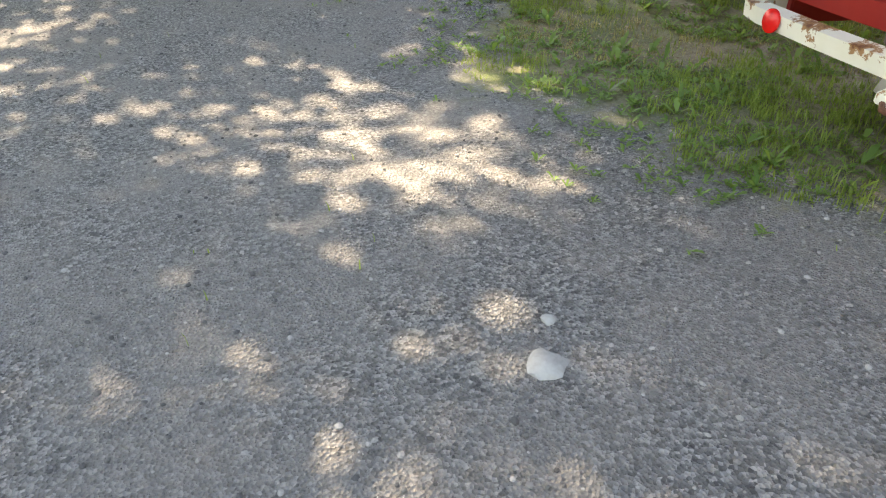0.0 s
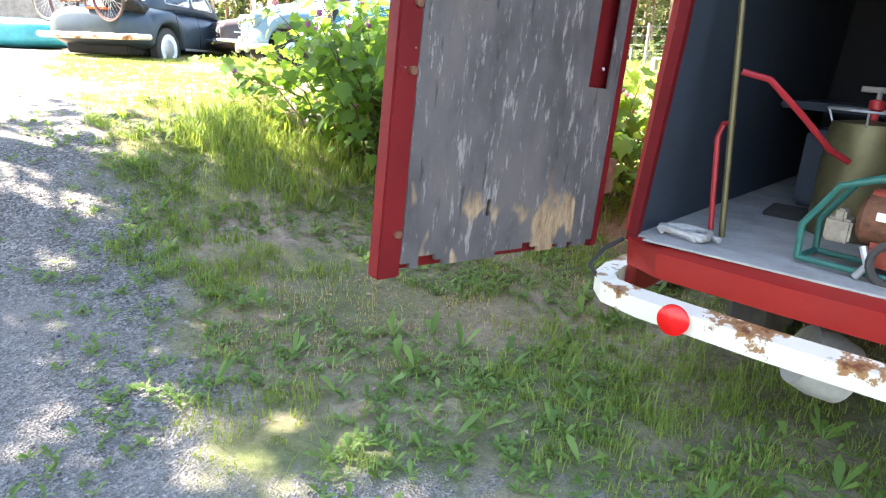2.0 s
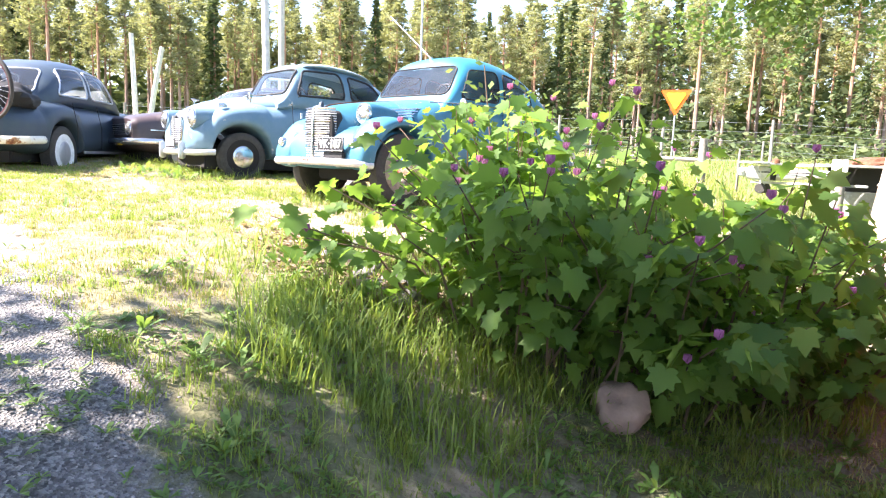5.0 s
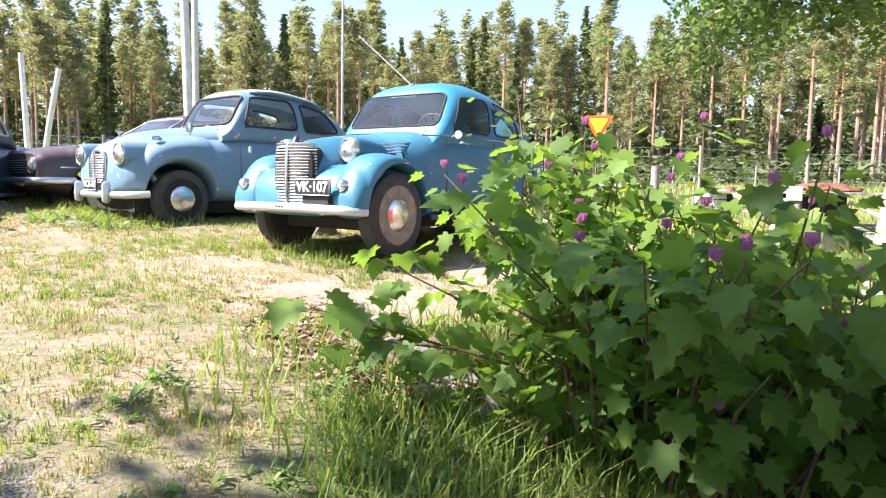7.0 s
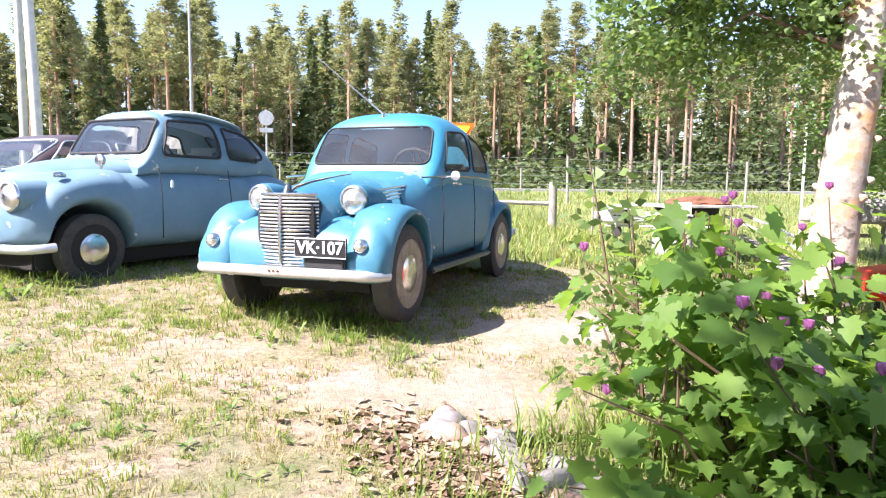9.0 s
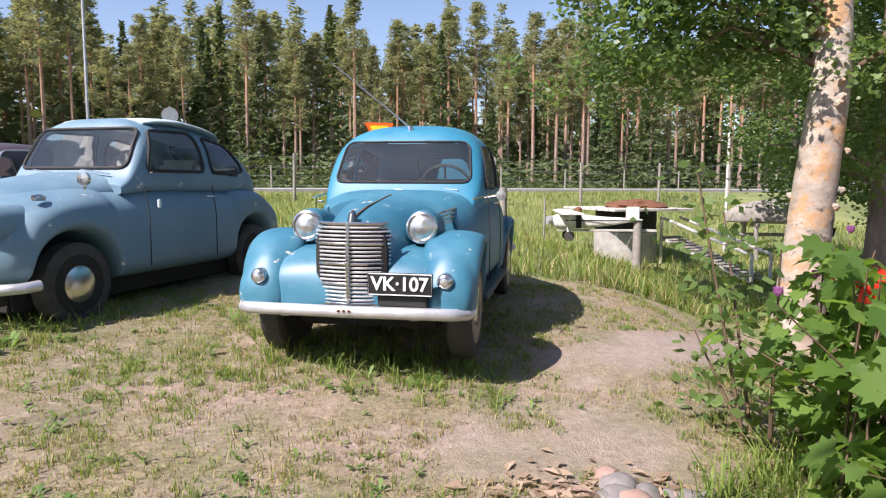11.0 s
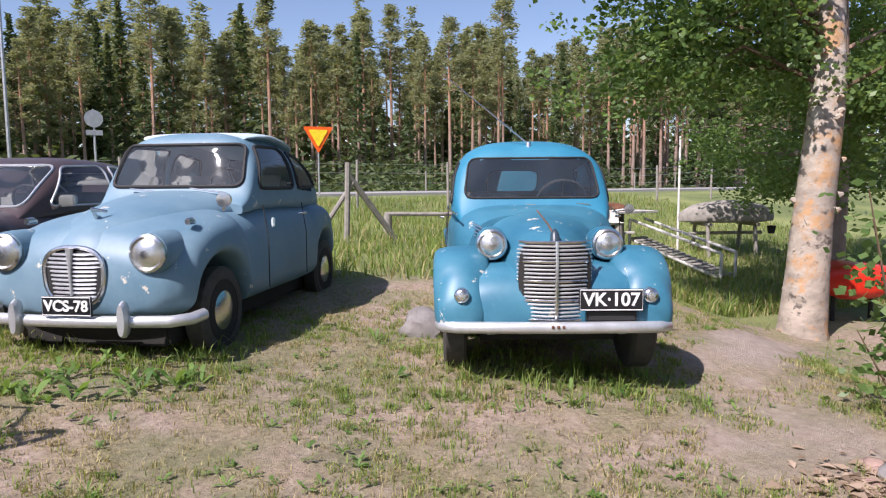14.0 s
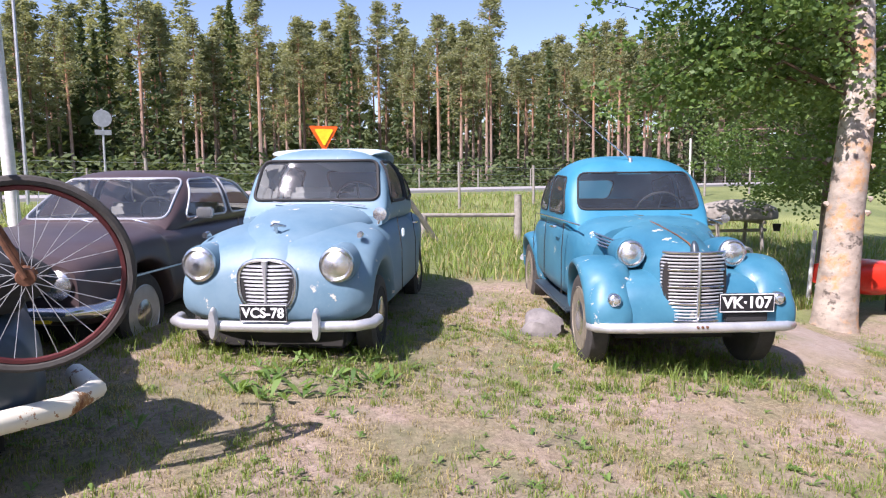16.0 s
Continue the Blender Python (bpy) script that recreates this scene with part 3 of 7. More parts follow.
def build_blue_sedan():
    """The rounded pre-war style saloon; its origin is on the ground under the front axle, x forward, y to its left."""
    car = thing("vintage_car", pose(-1.29, 6.362, -0.02, 0, 0, heading(-0.536, -0.844)), "bright blue rounded vintage saloon, ribbed grille, on dry grass", "car", "row of old cars")
    r, wb = 0.325, 2.44
    # main body from the cowl to the tail
    tub = hull([(-3.14, 0.30, 0.48, 0.72, 2.4, 2.4, 0.0), (-3.07, 0.42, 0.42, 0.86, 2.6, 2.6, 0.02), (-2.7, 0.56, 0.36, 1.0, 3.2, 3.2, 0.03), (-2.0, 0.635, 0.34, 1.06, 4, 4, 0.03),
                (-1.2, 0.645, 0.33, 1.06, 4.5, 4.5, 0.03), (-0.6, 0.60, 0.33, 1.05, 4, 4, 0.05), (-0.35, 0.50, 0.34, 1.00, 3.4, 3.4, 0.05)], 70, 48)
    part("body", tub, M_BLUE, car)
    cab = hull([(-2.80, 0.30, 0.80, 0.96, 2.2, 3, 0.0), (-2.62, 0.47, 0.82, 1.16, 2.4, 4, 0.08), (-2.28, 0.57, 0.86, 1.36, 2.7, 5, 0.14), (-1.85, 0.61, 0.88, 1.505, 2.9, 6, 0.13), (-1.4, 0.62, 0.90, 1.557, 3.1, 6, 0.13),
                (-1.08, 0.615, 0.90, 1.525, 3.2, 6, 0.12), (-0.95, 0.61, 0.90, 1.45, 3.4, 6, 0.11), (-0.80, 0.595, 0.90, 1.21, 3.8, 6, 0.07), (-0.66, 0.55, 0.90, 1.00, 4, 6, 0.04), (-0.6, 0.54, 0.90, 0.95, 4, 6, 0.0)], 130, 96)
    wins = [("x", 1, [(-0.505, 1.105), (0.505, 1.105), (0.465, 1.405), (-0.465, 1.405)]), ("x", -1, [(-0.26, 1.13), (0.26, 1.13), (0.24, 1.34), (-0.24, 1.34)])]
    for s in (1, -1):
        wins.append(("y", s, [(-1.46, 1.07), (-0.86, 1.07), (-1.02, 1.37), (-1.46, 1.39)]))
        wins.append(("y", s, [(-2.10, 1.07), (-1.55, 1.07), (-1.55, 1.39), (-2.0, 1.32)]))
    cabin_shell(cab, "roof", M_BLUE_ROOF, car, wins, M_BLACK, tr=0.008)
    # bonnet: a boat-nosed hull over the grille
    bon = hull([(-0.78, 0.50, 0.62, 1.045, 3.0, 3, 0.16), (-0.55, 0.46, 0.60, 1.03, 2.8, 3, 0.18), (-0.2, 0.385, 0.56, 0.995, 2.5, 3, 0.2), (0.1, 0.315, 0.50, 0.955, 2.3, 3, 0.2), (0.30, 0.255, 0.42, 0.915, 2.2, 3, 0.18),
                (0.40, 0.215, 0.37, 0.88, 2.1, 3, 0.1), (0.435, 0.19, 0.36, 0.855, 2.1, 3, 0.05), (0.44, 0.12, 0.40, 0.80, 2.0, 2, 0.0)], 60, 48)
    part("bonnet", bon, M_BLUE, car)
    part("bonnet_ridge", tubes(([(0.43, 0, 0.868), (0.30, 0, 0.925), (0.1, 0, 0.962), (-0.3, 0, 1.008), (-0.7, 0, 1.045)], [0.007, 0.006, 0.005, 0.005, 0.004])), M_RUST, car, "worn centre seam of the bonnet")
    part("bonnet_ornament", lathed([(0.03, -0.02), (0.024, 0.03), (0.01, 0.055), (0.001, 0.06)], 16, "Z", pose(0.40, 0, 0.895, 0, -15, 0)), M_NAVY, car)
    # bonnet side louvres
    for s in (1, -1):
        lou = bmesh.new()
        for i in range(4):
            tube(lou, [(-0.10 - 0.02 * i, s * (0.372 + 0.004 * i), 0.905 - 0.022 * i), (-0.40, s * (0.436 + 0.006 * i), 0.935 - 0.024 * i), (-0.70, s * (0.492 + 0.006 * i), 0.955 - 0.026 * i)], 0.008, 6)
        part("louvre", lou, M_CHROME, car, "chrome louvre strips")
    # grille: bars bowed round a centre rib
    backing = hull([(0.30, 0.20, 0.42, 0.875, 5, 5, 0.0), (0.425, 0.205, 0.425, 0.87, 5, 5, 0.0), (0.445, 0.16, 0.44, 0.86, 4, 4, 0.0)], 10, 32)
    gr = part("grille", backing, M_UNDER, car)
    for i in range(21):
        z = 0.435 + i * 0.0222
        thick = i % 5 == 0
        w = 0.214 - (0.012 if i > 18 else 0)
        g = tubes(([(0.385, -w, z), (0.44, -w * 0.8, z), (0.468, -w * 0.4, z), (0.48, 0, z), (0.468, w * 0.4, z), (0.44, w * 0.8, z), (0.385, w, z)], 0.0095 if thick else 0.0062), n=6)
        part("grille_bar", g, M_CHROME if thick else M_BUMPER, gr)
    part("grille_rib", tubes(([(0.478, 0, 0.42), (0.492, 0, 0.5), (0.492, 0, 0.75), (0.478, 0, 0.885)], 0.012)), M_CHROME, gr)
    # apron between the wings
    part("apron", hull([(-0.3, 0.60, 0.36, 0.74, 4, 3, 0.0), (0.1, 0.60, 0.35, 0.745, 4, 3, 0.0), (0.28, 0.585, 0.34, 0.72, 3.6, 3, 0.0), (0.38, 0.55, 0.34, 0.66, 3.4, 3, 0.0), (0.435, 0.48, 0.35, 0.58, 3, 3, 0.0), (0.455, 0.3, 0.38, 0.5, 3, 3, 0.0)], 30, 40), M_BLUE, car)
    # front wings
    fw = hull([(-0.62, 0.05, 0.36, 0.50, 2.4, 3, 0.0), (-0.50, 0.10, 0.34, 0.60, 2.4, 3, 0.0), (-0.3, 0.145, 0.32, 0.72, 2.4, 3.4, 0.05), (-0.1, 0.165, 0.32, 0.80, 2.3, 3.4, 0.08), (0.08, 0.175, 0.32, 0.825, 2.2, 3.4, 0.1), (0.24, 0.175, 0.33, 0.79, 2.2, 3.2, 0.1),
               (0.37, 0.16, 0.34, 0.69, 2.1, 3, 0.08), (0.45, 0.12, 0.36, 0.57, 2.1, 2.6, 0.0), (0.475, 0.05, 0.40, 0.50, 2, 2, 0.0)], 64, 32, (-0.05,), r + 0.03, 0.385, 0.535)
    both("front_wing", fw, M_BLUE, car, "blue front wing with flaking paint")
    rw = hull([(-wb - 0.55, 0.04, 0.36, 0.52, 2.2, 3, 0.0), (-wb - 0.42, 0.10, 0.33, 0.64, 2.2, 3, 0.0), (-wb - 0.2, 0.14, 0.32, 0.76, 2.2, 3, 0.05), (-wb, 0.15, 0.32, 0.80, 2.2, 3, 0.08), (-wb + 0.25, 0.13, 0.32, 0.76, 2.2, 3, 0.05), (-wb + 0.5, 0.05, 0.33, 0.58, 2.2, 3, 0.0)], 56, 32, (-wb,), r, 0.385, 0.545)
    both("rear_wing", rw, M_BLUE, car)
    both("running_board", boxes((-1.95, -0.45, 0.52, 0.67, 0.31, 0.35), bevel=0.012), M_NAVY, car)
    part("underbody", boxes((-2.9, 0.1, -0.44, 0.44, 0.23, 0.42), bevel=0.02), M_UNDER, car)
    for x, s in ((-0.055, 1), (-0.055, -1), (-wb, 1), (-wb, -1)):
        wheel(car, x, s * 0.575, r, 0.15, M_RIM, M_CHROME, s).location.z = r + 0.03
    for s in (1, -1):
        headlight(car, 0.175, s * 0.35, 0.845, 0.082, M_CHROME, 0.16)
        pod = hull([(-0.28, 0.03, 0.80, 0.88, 2, 2, 0), (-0.1, 0.085, 0.755, 0.925, 2, 2, 0), (0.08, 0.102, 0.742, 0.948, 2, 2, 0), (0.165, 0.100, 0.745, 0.945, 2, 2, 0)], 20, 28, yc=s * 0.35)
        part("headlight_pod", pod, M_BLUE, car)
        il = part("indicator", lathed([(0.045, -0.06), (0.045, 0.0), (0.038, 0.012), (0.02, 0.02), (0.001, 0.022)], 20, "X"), M_CHROME, car, "round chrome-rimmed side lamp")
        il.location = (0.465, s * 0.535, 0.575)
        part("lens", lathed([(0.026, 0.016), (0.02, 0.026), (0.001, 0.03)], 16, "X"), M_LENS, il)
    # bumper with curved ends
    bp = [(0.34, -0.665, 0.39), (0.43, -0.645, 0.395), (0.49, -0.57, 0.40), (0.525, -0.3, 0.405), (0.535, 0, 0.405), (0.525, 0.3, 0.405), (0.49, 0.57, 0.40), (0.43, 0.645, 0.395), (0.34, 0.665, 0.39)]
    bb = tubes((bp, 0.031), n=10)
    for v in bb.verts:
        v.co.z = 0.41 + (v.co.z - 0.41) * 1.1
    bu = part("bumper", bb, M_BUMPER, car, "silver-painted front bumper")
    for y in (-0.37, 0.37):
        part("bumper_bracket", boxes((0.3, 0.50, y - 0.03, y + 0.03, 0.36, 0.4)), M_BUMPER, bu)
    for y in (-0.03, 0.0, 0.03):
        part("bumper_bolt", lathed([(0.009, 0.0), (0.009, 0.008), (0.001, 0.01)], 10, "X", pose(0.562, y, 0.415)), M_RUST, bu)
    plate(car, 0.515, 0.30, 0.56, 0.36, 0.125, "VK·107", 0.104)
    part("plate_bracket", boxes((0.46, 0.50, 0.17, 0.45, 0.43, 0.50), bevel=0.01), M_BLACK, car)
    part("dashboard", boxes((-0.95, -0.72, -0.5, 0.5, 0.9, 1.04), bevel=0.03), M_NAVY, car)
    seats(car, [(-1.45, 0.62, 0.50, 0.52), (-2.15, 0.62, 0.50, 0.52)], M_SEAT)
    steering(car, -1.08, 0.27, 1.06)
    for y in (0.02, 0.42):
        wiper(car, (-0.70, y, 1.055), (-0.735, y - 0.26, 1.075))
    part("antenna", tubes(([(-1.02, 0, 1.485), (-1.03, 0, 1.53)], 0.02), ([(-1.03, 0, 1.52), (-1.0, -0.62, 2.02)], [0.007, 0.003])), M_CHROME, car, "thin tilted roof aerial")
    for s in (1, -1):
        for x in (-0.70, -1.50, -2.12):
            part("door_seam", tubes(([(x, s * 0.632, 1.0), (x, s * 0.65, 0.75), (x, s * 0.648, 0.42)], 0.004), n=4), M_UNDER, car)
        part("door_handle", tubes(([(-0.88, s * 0.66, 0.96), (-0.88, s * 0.685, 0.96), (-1.0, s * 0.685, 0.955)], 0.009)), M_CHROME, car)
        part("waist_strip", tubes(([(-0.45, s * 0.56, 1.0), (-0.9, s * 0.628, 1.02), (-1.6, s * 0.638, 1.02), (-2.3, s * 0.60, 1.0)], 0.007), n=6), M_CHROME, car)
    mir = part("side_mirror", lathed([(0.001, -0.02), (0.03, 0.0), (0.036, 0.02), (0.036, 0.03), (0.001, 0.032)], 18, "X", pose(-0.78, 0.72, 1.02)), M_CHROME, car, "round chrome side mirror")
    part("mirror_stalk", tubes(([(-0.80, 0.60, 1.0), (-0.77, 0.72, 1.02)], 0.008)), M_CHROME, mir)
    # bowed rear bumper
    rear = [(-2.85, -0.66, 0.46), (-3.05, -0.62, 0.46), (-3.2, -0.4, 0.46), (-3.24, 0, 0.46), (-3.2, 0.4, 0.46), (-3.05, 0.62, 0.46), (-2.85, 0.66, 0.46)]
    part("rear_bumper", tubes((rear, 0.03), n=8), M_BUMPER, car)
    return car


def build_pale_sedan():
    car = thing("vintage_car", pose(-3.52, 7.90, 0.10, 0, 0, heading(-0.628, -0.778)), "small pale blue vintage saloon with oval grille, on grass", "car", "row of old cars")
    r, wb = 0.285, 2.12
    def reach(rows):
        """The short nose, the long tail and the tall roof of this body."""
        return [(x if -1.2 < x < 0.38 else 0.38 + (x - 0.38) * 0.74 if x > 0 else -1.2 + (x + 1.2) * 1.14, w, zb, zt if zt < 1.0 else 1.0 + (zt - 1.0) * 1.10, a, c, d) for x, w, zb, zt, a, c, d in rows]

    low = hull(reach([(-2.63, 0.38, 0.40, 0.66, 2.4, 2.4, 0.0), (-2.55, 0.52, 0.34, 0.82, 2.6, 3, 0.02), (-2.2, 0.64, 0.27, 0.93, 3.2, 4, 0.05), (-1.6, 0.69, 0.25, 0.97, 3.8, 5, 0.08), (-0.8, 0.69, 0.25, 0.98, 3.8, 5, 0.1), (-0.4, 0.685, 0.25, 0.97, 3.2, 5, 0.12),
                (0.0, 0.68, 0.26, 0.93, 2.8, 4.5, 0.12), (0.25, 0.67, 0.28, 0.89, 2.6, 4, 0.1), (0.42, 0.645, 0.30, 0.84, 2.5, 3.6, 0.08), (0.53, 0.58, 0.32, 0.76, 2.4, 3, 0.05), (0.60, 0.44, 0.36, 0.66, 2.2, 2.6, 0.0), (0.615, 0.2, 0.42, 0.56, 2, 2, 0.0)]), 130, 64, (0.0, -wb), r, 0.35)
    part("body", low, M_PALE, car)
    bon = hull(reach([(-0.72, 0.56, 0.78, 1.06, 2.6, 4, 0.12), (-0.4, 0.50, 0.76, 1.045, 2.4, 4, 0.15), (0.0, 0.42, 0.70, 0.99, 2.2, 4, 0.15), (0.3, 0.34, 0.60, 0.91, 2.1, 3, 0.12), (0.5, 0.26, 0.45, 0.81, 2.0, 2.5, 0.08), (0.6, 0.18, 0.40, 0.69, 2, 2, 0.0), (0.625, 0.1, 0.44, 0.58, 2, 2, 0)]), 50, 48)
    part("bonnet", bon, M_PALE, car)
    cab = hull(reach([(-2.36, 0.34, 0.80, 0.95, 2.2, 3, 0.0), (-2.2, 0.50, 0.82, 1.12, 2.4, 4, 0.08), (-1.95, 0.58, 0.85, 1.32, 2.7, 5, 0.15), (-1.6, 0.61, 0.86, 1.43, 3.0, 6, 0.18), (-1.2, 0.615, 0.88, 1.465, 3.2, 6, 0.18), (-0.88, 0.61, 0.88, 1.45, 3.3, 6, 0.16), (-0.76, 0.605, 0.88, 1.40, 3.5, 6, 0.14),
                (-0.66, 0.60, 0.88, 1.22, 4, 6, 0.08), (-0.56, 0.58, 0.88, 1.05, 4, 6, 0.02), (-0.48, 0.56, 0.88, 0.97, 4, 6, 0)]), 130, 96)
    wins = [("x", 1, [(-0.515, 1.085), (0.515, 1.085), (0.475, 1.40), (-0.475, 1.40)]), ("x", -1, [(-0.33, 1.11), (0.33, 1.11), (0.30, 1.34), (-0.30, 1.34)])]
    for s in (1, -1):
        wins.append(("y", s, [(-1.42, 1.07), (-0.72, 1.07), (-0.84, 1.39), (-1.38, 1.40)]))
        wins.append(("y", s, [(-2.06, 1.08), (-1.52, 1.07), (-1.50, 1.38), (-1.88, 1.32)]))
    cabin_shell(cab, "cabin", M_PALE, car, wins, M_BLACK, tr=0.014)
    roof = hull([(-2.08, 0.28, 1.33, 1.352, 2.4, 2, 0), (-1.80, 0.44, 1.40, 1.447, 2.6, 2, 0), (-1.3, 0.49, 1.445, 1.517, 2.8, 2, 0), (-0.98, 0.48, 1.435, 1.508, 2.8, 2, 0), (-0.90, 0.42, 1.43, 1.488, 2.6, 2, 0)], 30, 40)
    part("roof_panel", roof, M_PALE_ROOF, car, "chalky white-blue roof panel")
    # oval grille
    gp = hull([(0.44, 0.175, 0.42, 0.745, 2.6, 3.4, -0.1), (0.55, 0.178, 0.415, 0.735, 2.6, 3.4, -0.1), (0.563, 0.15, 0.43, 0.71, 2.6, 3, -0.1)], 10, 40)
    gr = part("grille", gp, M_BLACK, car)
    for i in range(12):
        z = 0.435 + i * 0.0245
        w = (0.152 + 0.0036 * i) * (0.8 if i > 10 else 0.94 if i > 9 else 1)
        part("grille_bar", tubes(([(0.545, -w, z), (0.572, -w * 0.6, z), (0.583, 0, z), (0.572, w * 0.6, z), (0.545, w, z)], 0.0075), n=6), M_BUMPER, gr)
    hoop = [(0.557, 0.184 * math.copysign(abs(math.cos(a)) ** 0.75, math.cos(a)) * (1 + 0.09 * math.sin(a)), 0.575 + 0.168 * math.copysign(abs(math.sin(a)) ** 0.75, math.sin(a))) for a in [i * math.pi / 24 for i in range(48)]]
    part("grille_surround", tube(bmesh.new(), hoop, 0.014, 8, True), M_CHROME, gr)
    part("grille_rib", tubes(([(0.587, 0, 0.43), (0.595, 0, 0.6), (0.585, 0, 0.74)], [0.008, 0.009, 0.022])), M_BUMPER, gr)
    for s in (1, -1):
        pod = hull([(0.0, 0.05, 0.66, 0.78, 2, 2, 0), (0.25, 0.11, 0.585, 0.83, 2, 2, 0), (0.45, 0.122, 0.585, 0.835, 2, 2, 0), (0.53, 0.118, 0.59, 0.83, 2, 2, 0)], 20, 28, yc=s * 0.452)
        part("headlight_pod", pod, M_PALE, car)
        headlight(car, 0.53, s * 0.452, 0.71, 0.098, M_CHROME, 0.06)
    bp = [(0.36, -0.68, 0.33), (0.47, -0.665, 0.325), (0.545, -0.57, 0.32), (0.59, -0.25, 0.32), (0.60, 0, 0.32), (0.59, 0.25, 0.32), (0.545, 0.57, 0.32), (0.47, 0.665, 0.325), (0.36, 0.68, 0.33)]
    bu = part("bumper", tubes((bp, 0.036), n=10), M_BUMPER, car, "worn silver front bumper")
    for s in (1, -1):
        part("overrider", hull([(-0.04, 0.015, 0.27, 0.45, 2.2, 2.2, 0), (0.0, 0.027, 0.255, 0.47, 2.4, 2.4, 0), (0.035, 0.022, 0.27, 0.45, 2.2, 2.2, 0)], 10, 20, yc=0.0), M_BUMPER, bu).location = (0.618, s * 0.335, -0.02)
    plate(car, 0.632, 0.0, 0.415, 0.31, 0.115, "VCS-78", 0.088)
    part("bonnet_mascot", tubes(([(0.33, 0, 0.90), (0.36, 0, 0.95)], 0.012), ([(0.30, -0.05, 0.94), (0.37, 0.0, 0.955), (0.30, 0.05, 0.94)], [0.008, 0.014, 0.008])), M_CHROME, car, "winged chrome bonnet mascot")
    for s in (1, -1):
        part("wing_lamp", hull([(-0.04, 0.008, 0.0, 0.03, 2, 2, 0), (0.0, 0.02, 0.0, 0.045, 2, 2, 0), (0.05, 0.018, 0.0, 0.04, 2, 2, 0)], 10, 16), M_CHROME, car).location = (0.2, s * 0.54, 0.855)
        for x in (-0.62, -1.44):
            part("door_seam", tubes(([(x, s * 0.655, 0.95), (x, s * 0.692, 0.7), (x, s * 0.69, 0.34)], 0.004), n=4), M_UNDER, car)
        part("door_handle", tubes(([(-1.28, s * 0.69, 0.86), (-1.28, s * 0.715, 0.86), (-1.38, s * 0.715, 0.86)], 0.009)), M_CHROME, car)
        part("indicator", boxes((-0.75, -0.72, s * 0.685 - 0.012, s * 0.685 + 0.012, 0.78, 0.85), bevel=0.006), M_PALE_ROOF, car)
    mir = part("side_mirror", lathed([(0.001, -0.03), (0.045, 0.0), (0.05, 0.03), (0.001, 0.035)], 18, "X", pose(-0.1, 0.62, 1.0)), M_CHROME, car)
    part("mirror_stalk", tubes(([(-0.1, 0.6, 0.93), (-0.1, 0.62, 0.98)], 0.01)), M_CHROME, mir)
    # near-black box reaches extra low, standing in for deep shade under the car
    part("underbody", boxes((-2.4, 0.4, -0.47, 0.47, 0.13, 0.40), bevel=0.02), M_UNDER, car)
    for x, s in ((0, 1), (0, -1), (-wb, 1), (-wb, -1)):
        wheel(car, x, s * 0.565, r, 0.14, M_UNDER, M_CHROME, s, 0.10)
    part("dashboard", boxes((-0.85, -0.6, -0.52, 0.52, 0.9, 1.05), bevel=0.03), M_PALE, car)
    for y in (-0.28, 0.28):
        part("front_seat", boxes((-1.5, -1.05, y - 0.22, y + 0.22, 0.52, 0.68), bevel=0.05), M_GREYSEAT, car)
        part("seat_back", boxes((-1.56, -1.44, y - 0.22, y + 0.22, 0.66, 1.18), bevel=0.05), M_GREYSEAT, car)
    part("rear_seat", boxes((-2.1, -1.9, -0.5, 0.5, 0.6, 1.1), bevel=0.05), M_GREYSEAT, car)
    steering(car, -0.95, -0.28 + 0.56, 1.06, 0.19)
    for y in (-0.05, 0.42):
        wiper(car, (-0.52, y, 1.04), (-0.535, y - 0.28, 1.075))
    return car


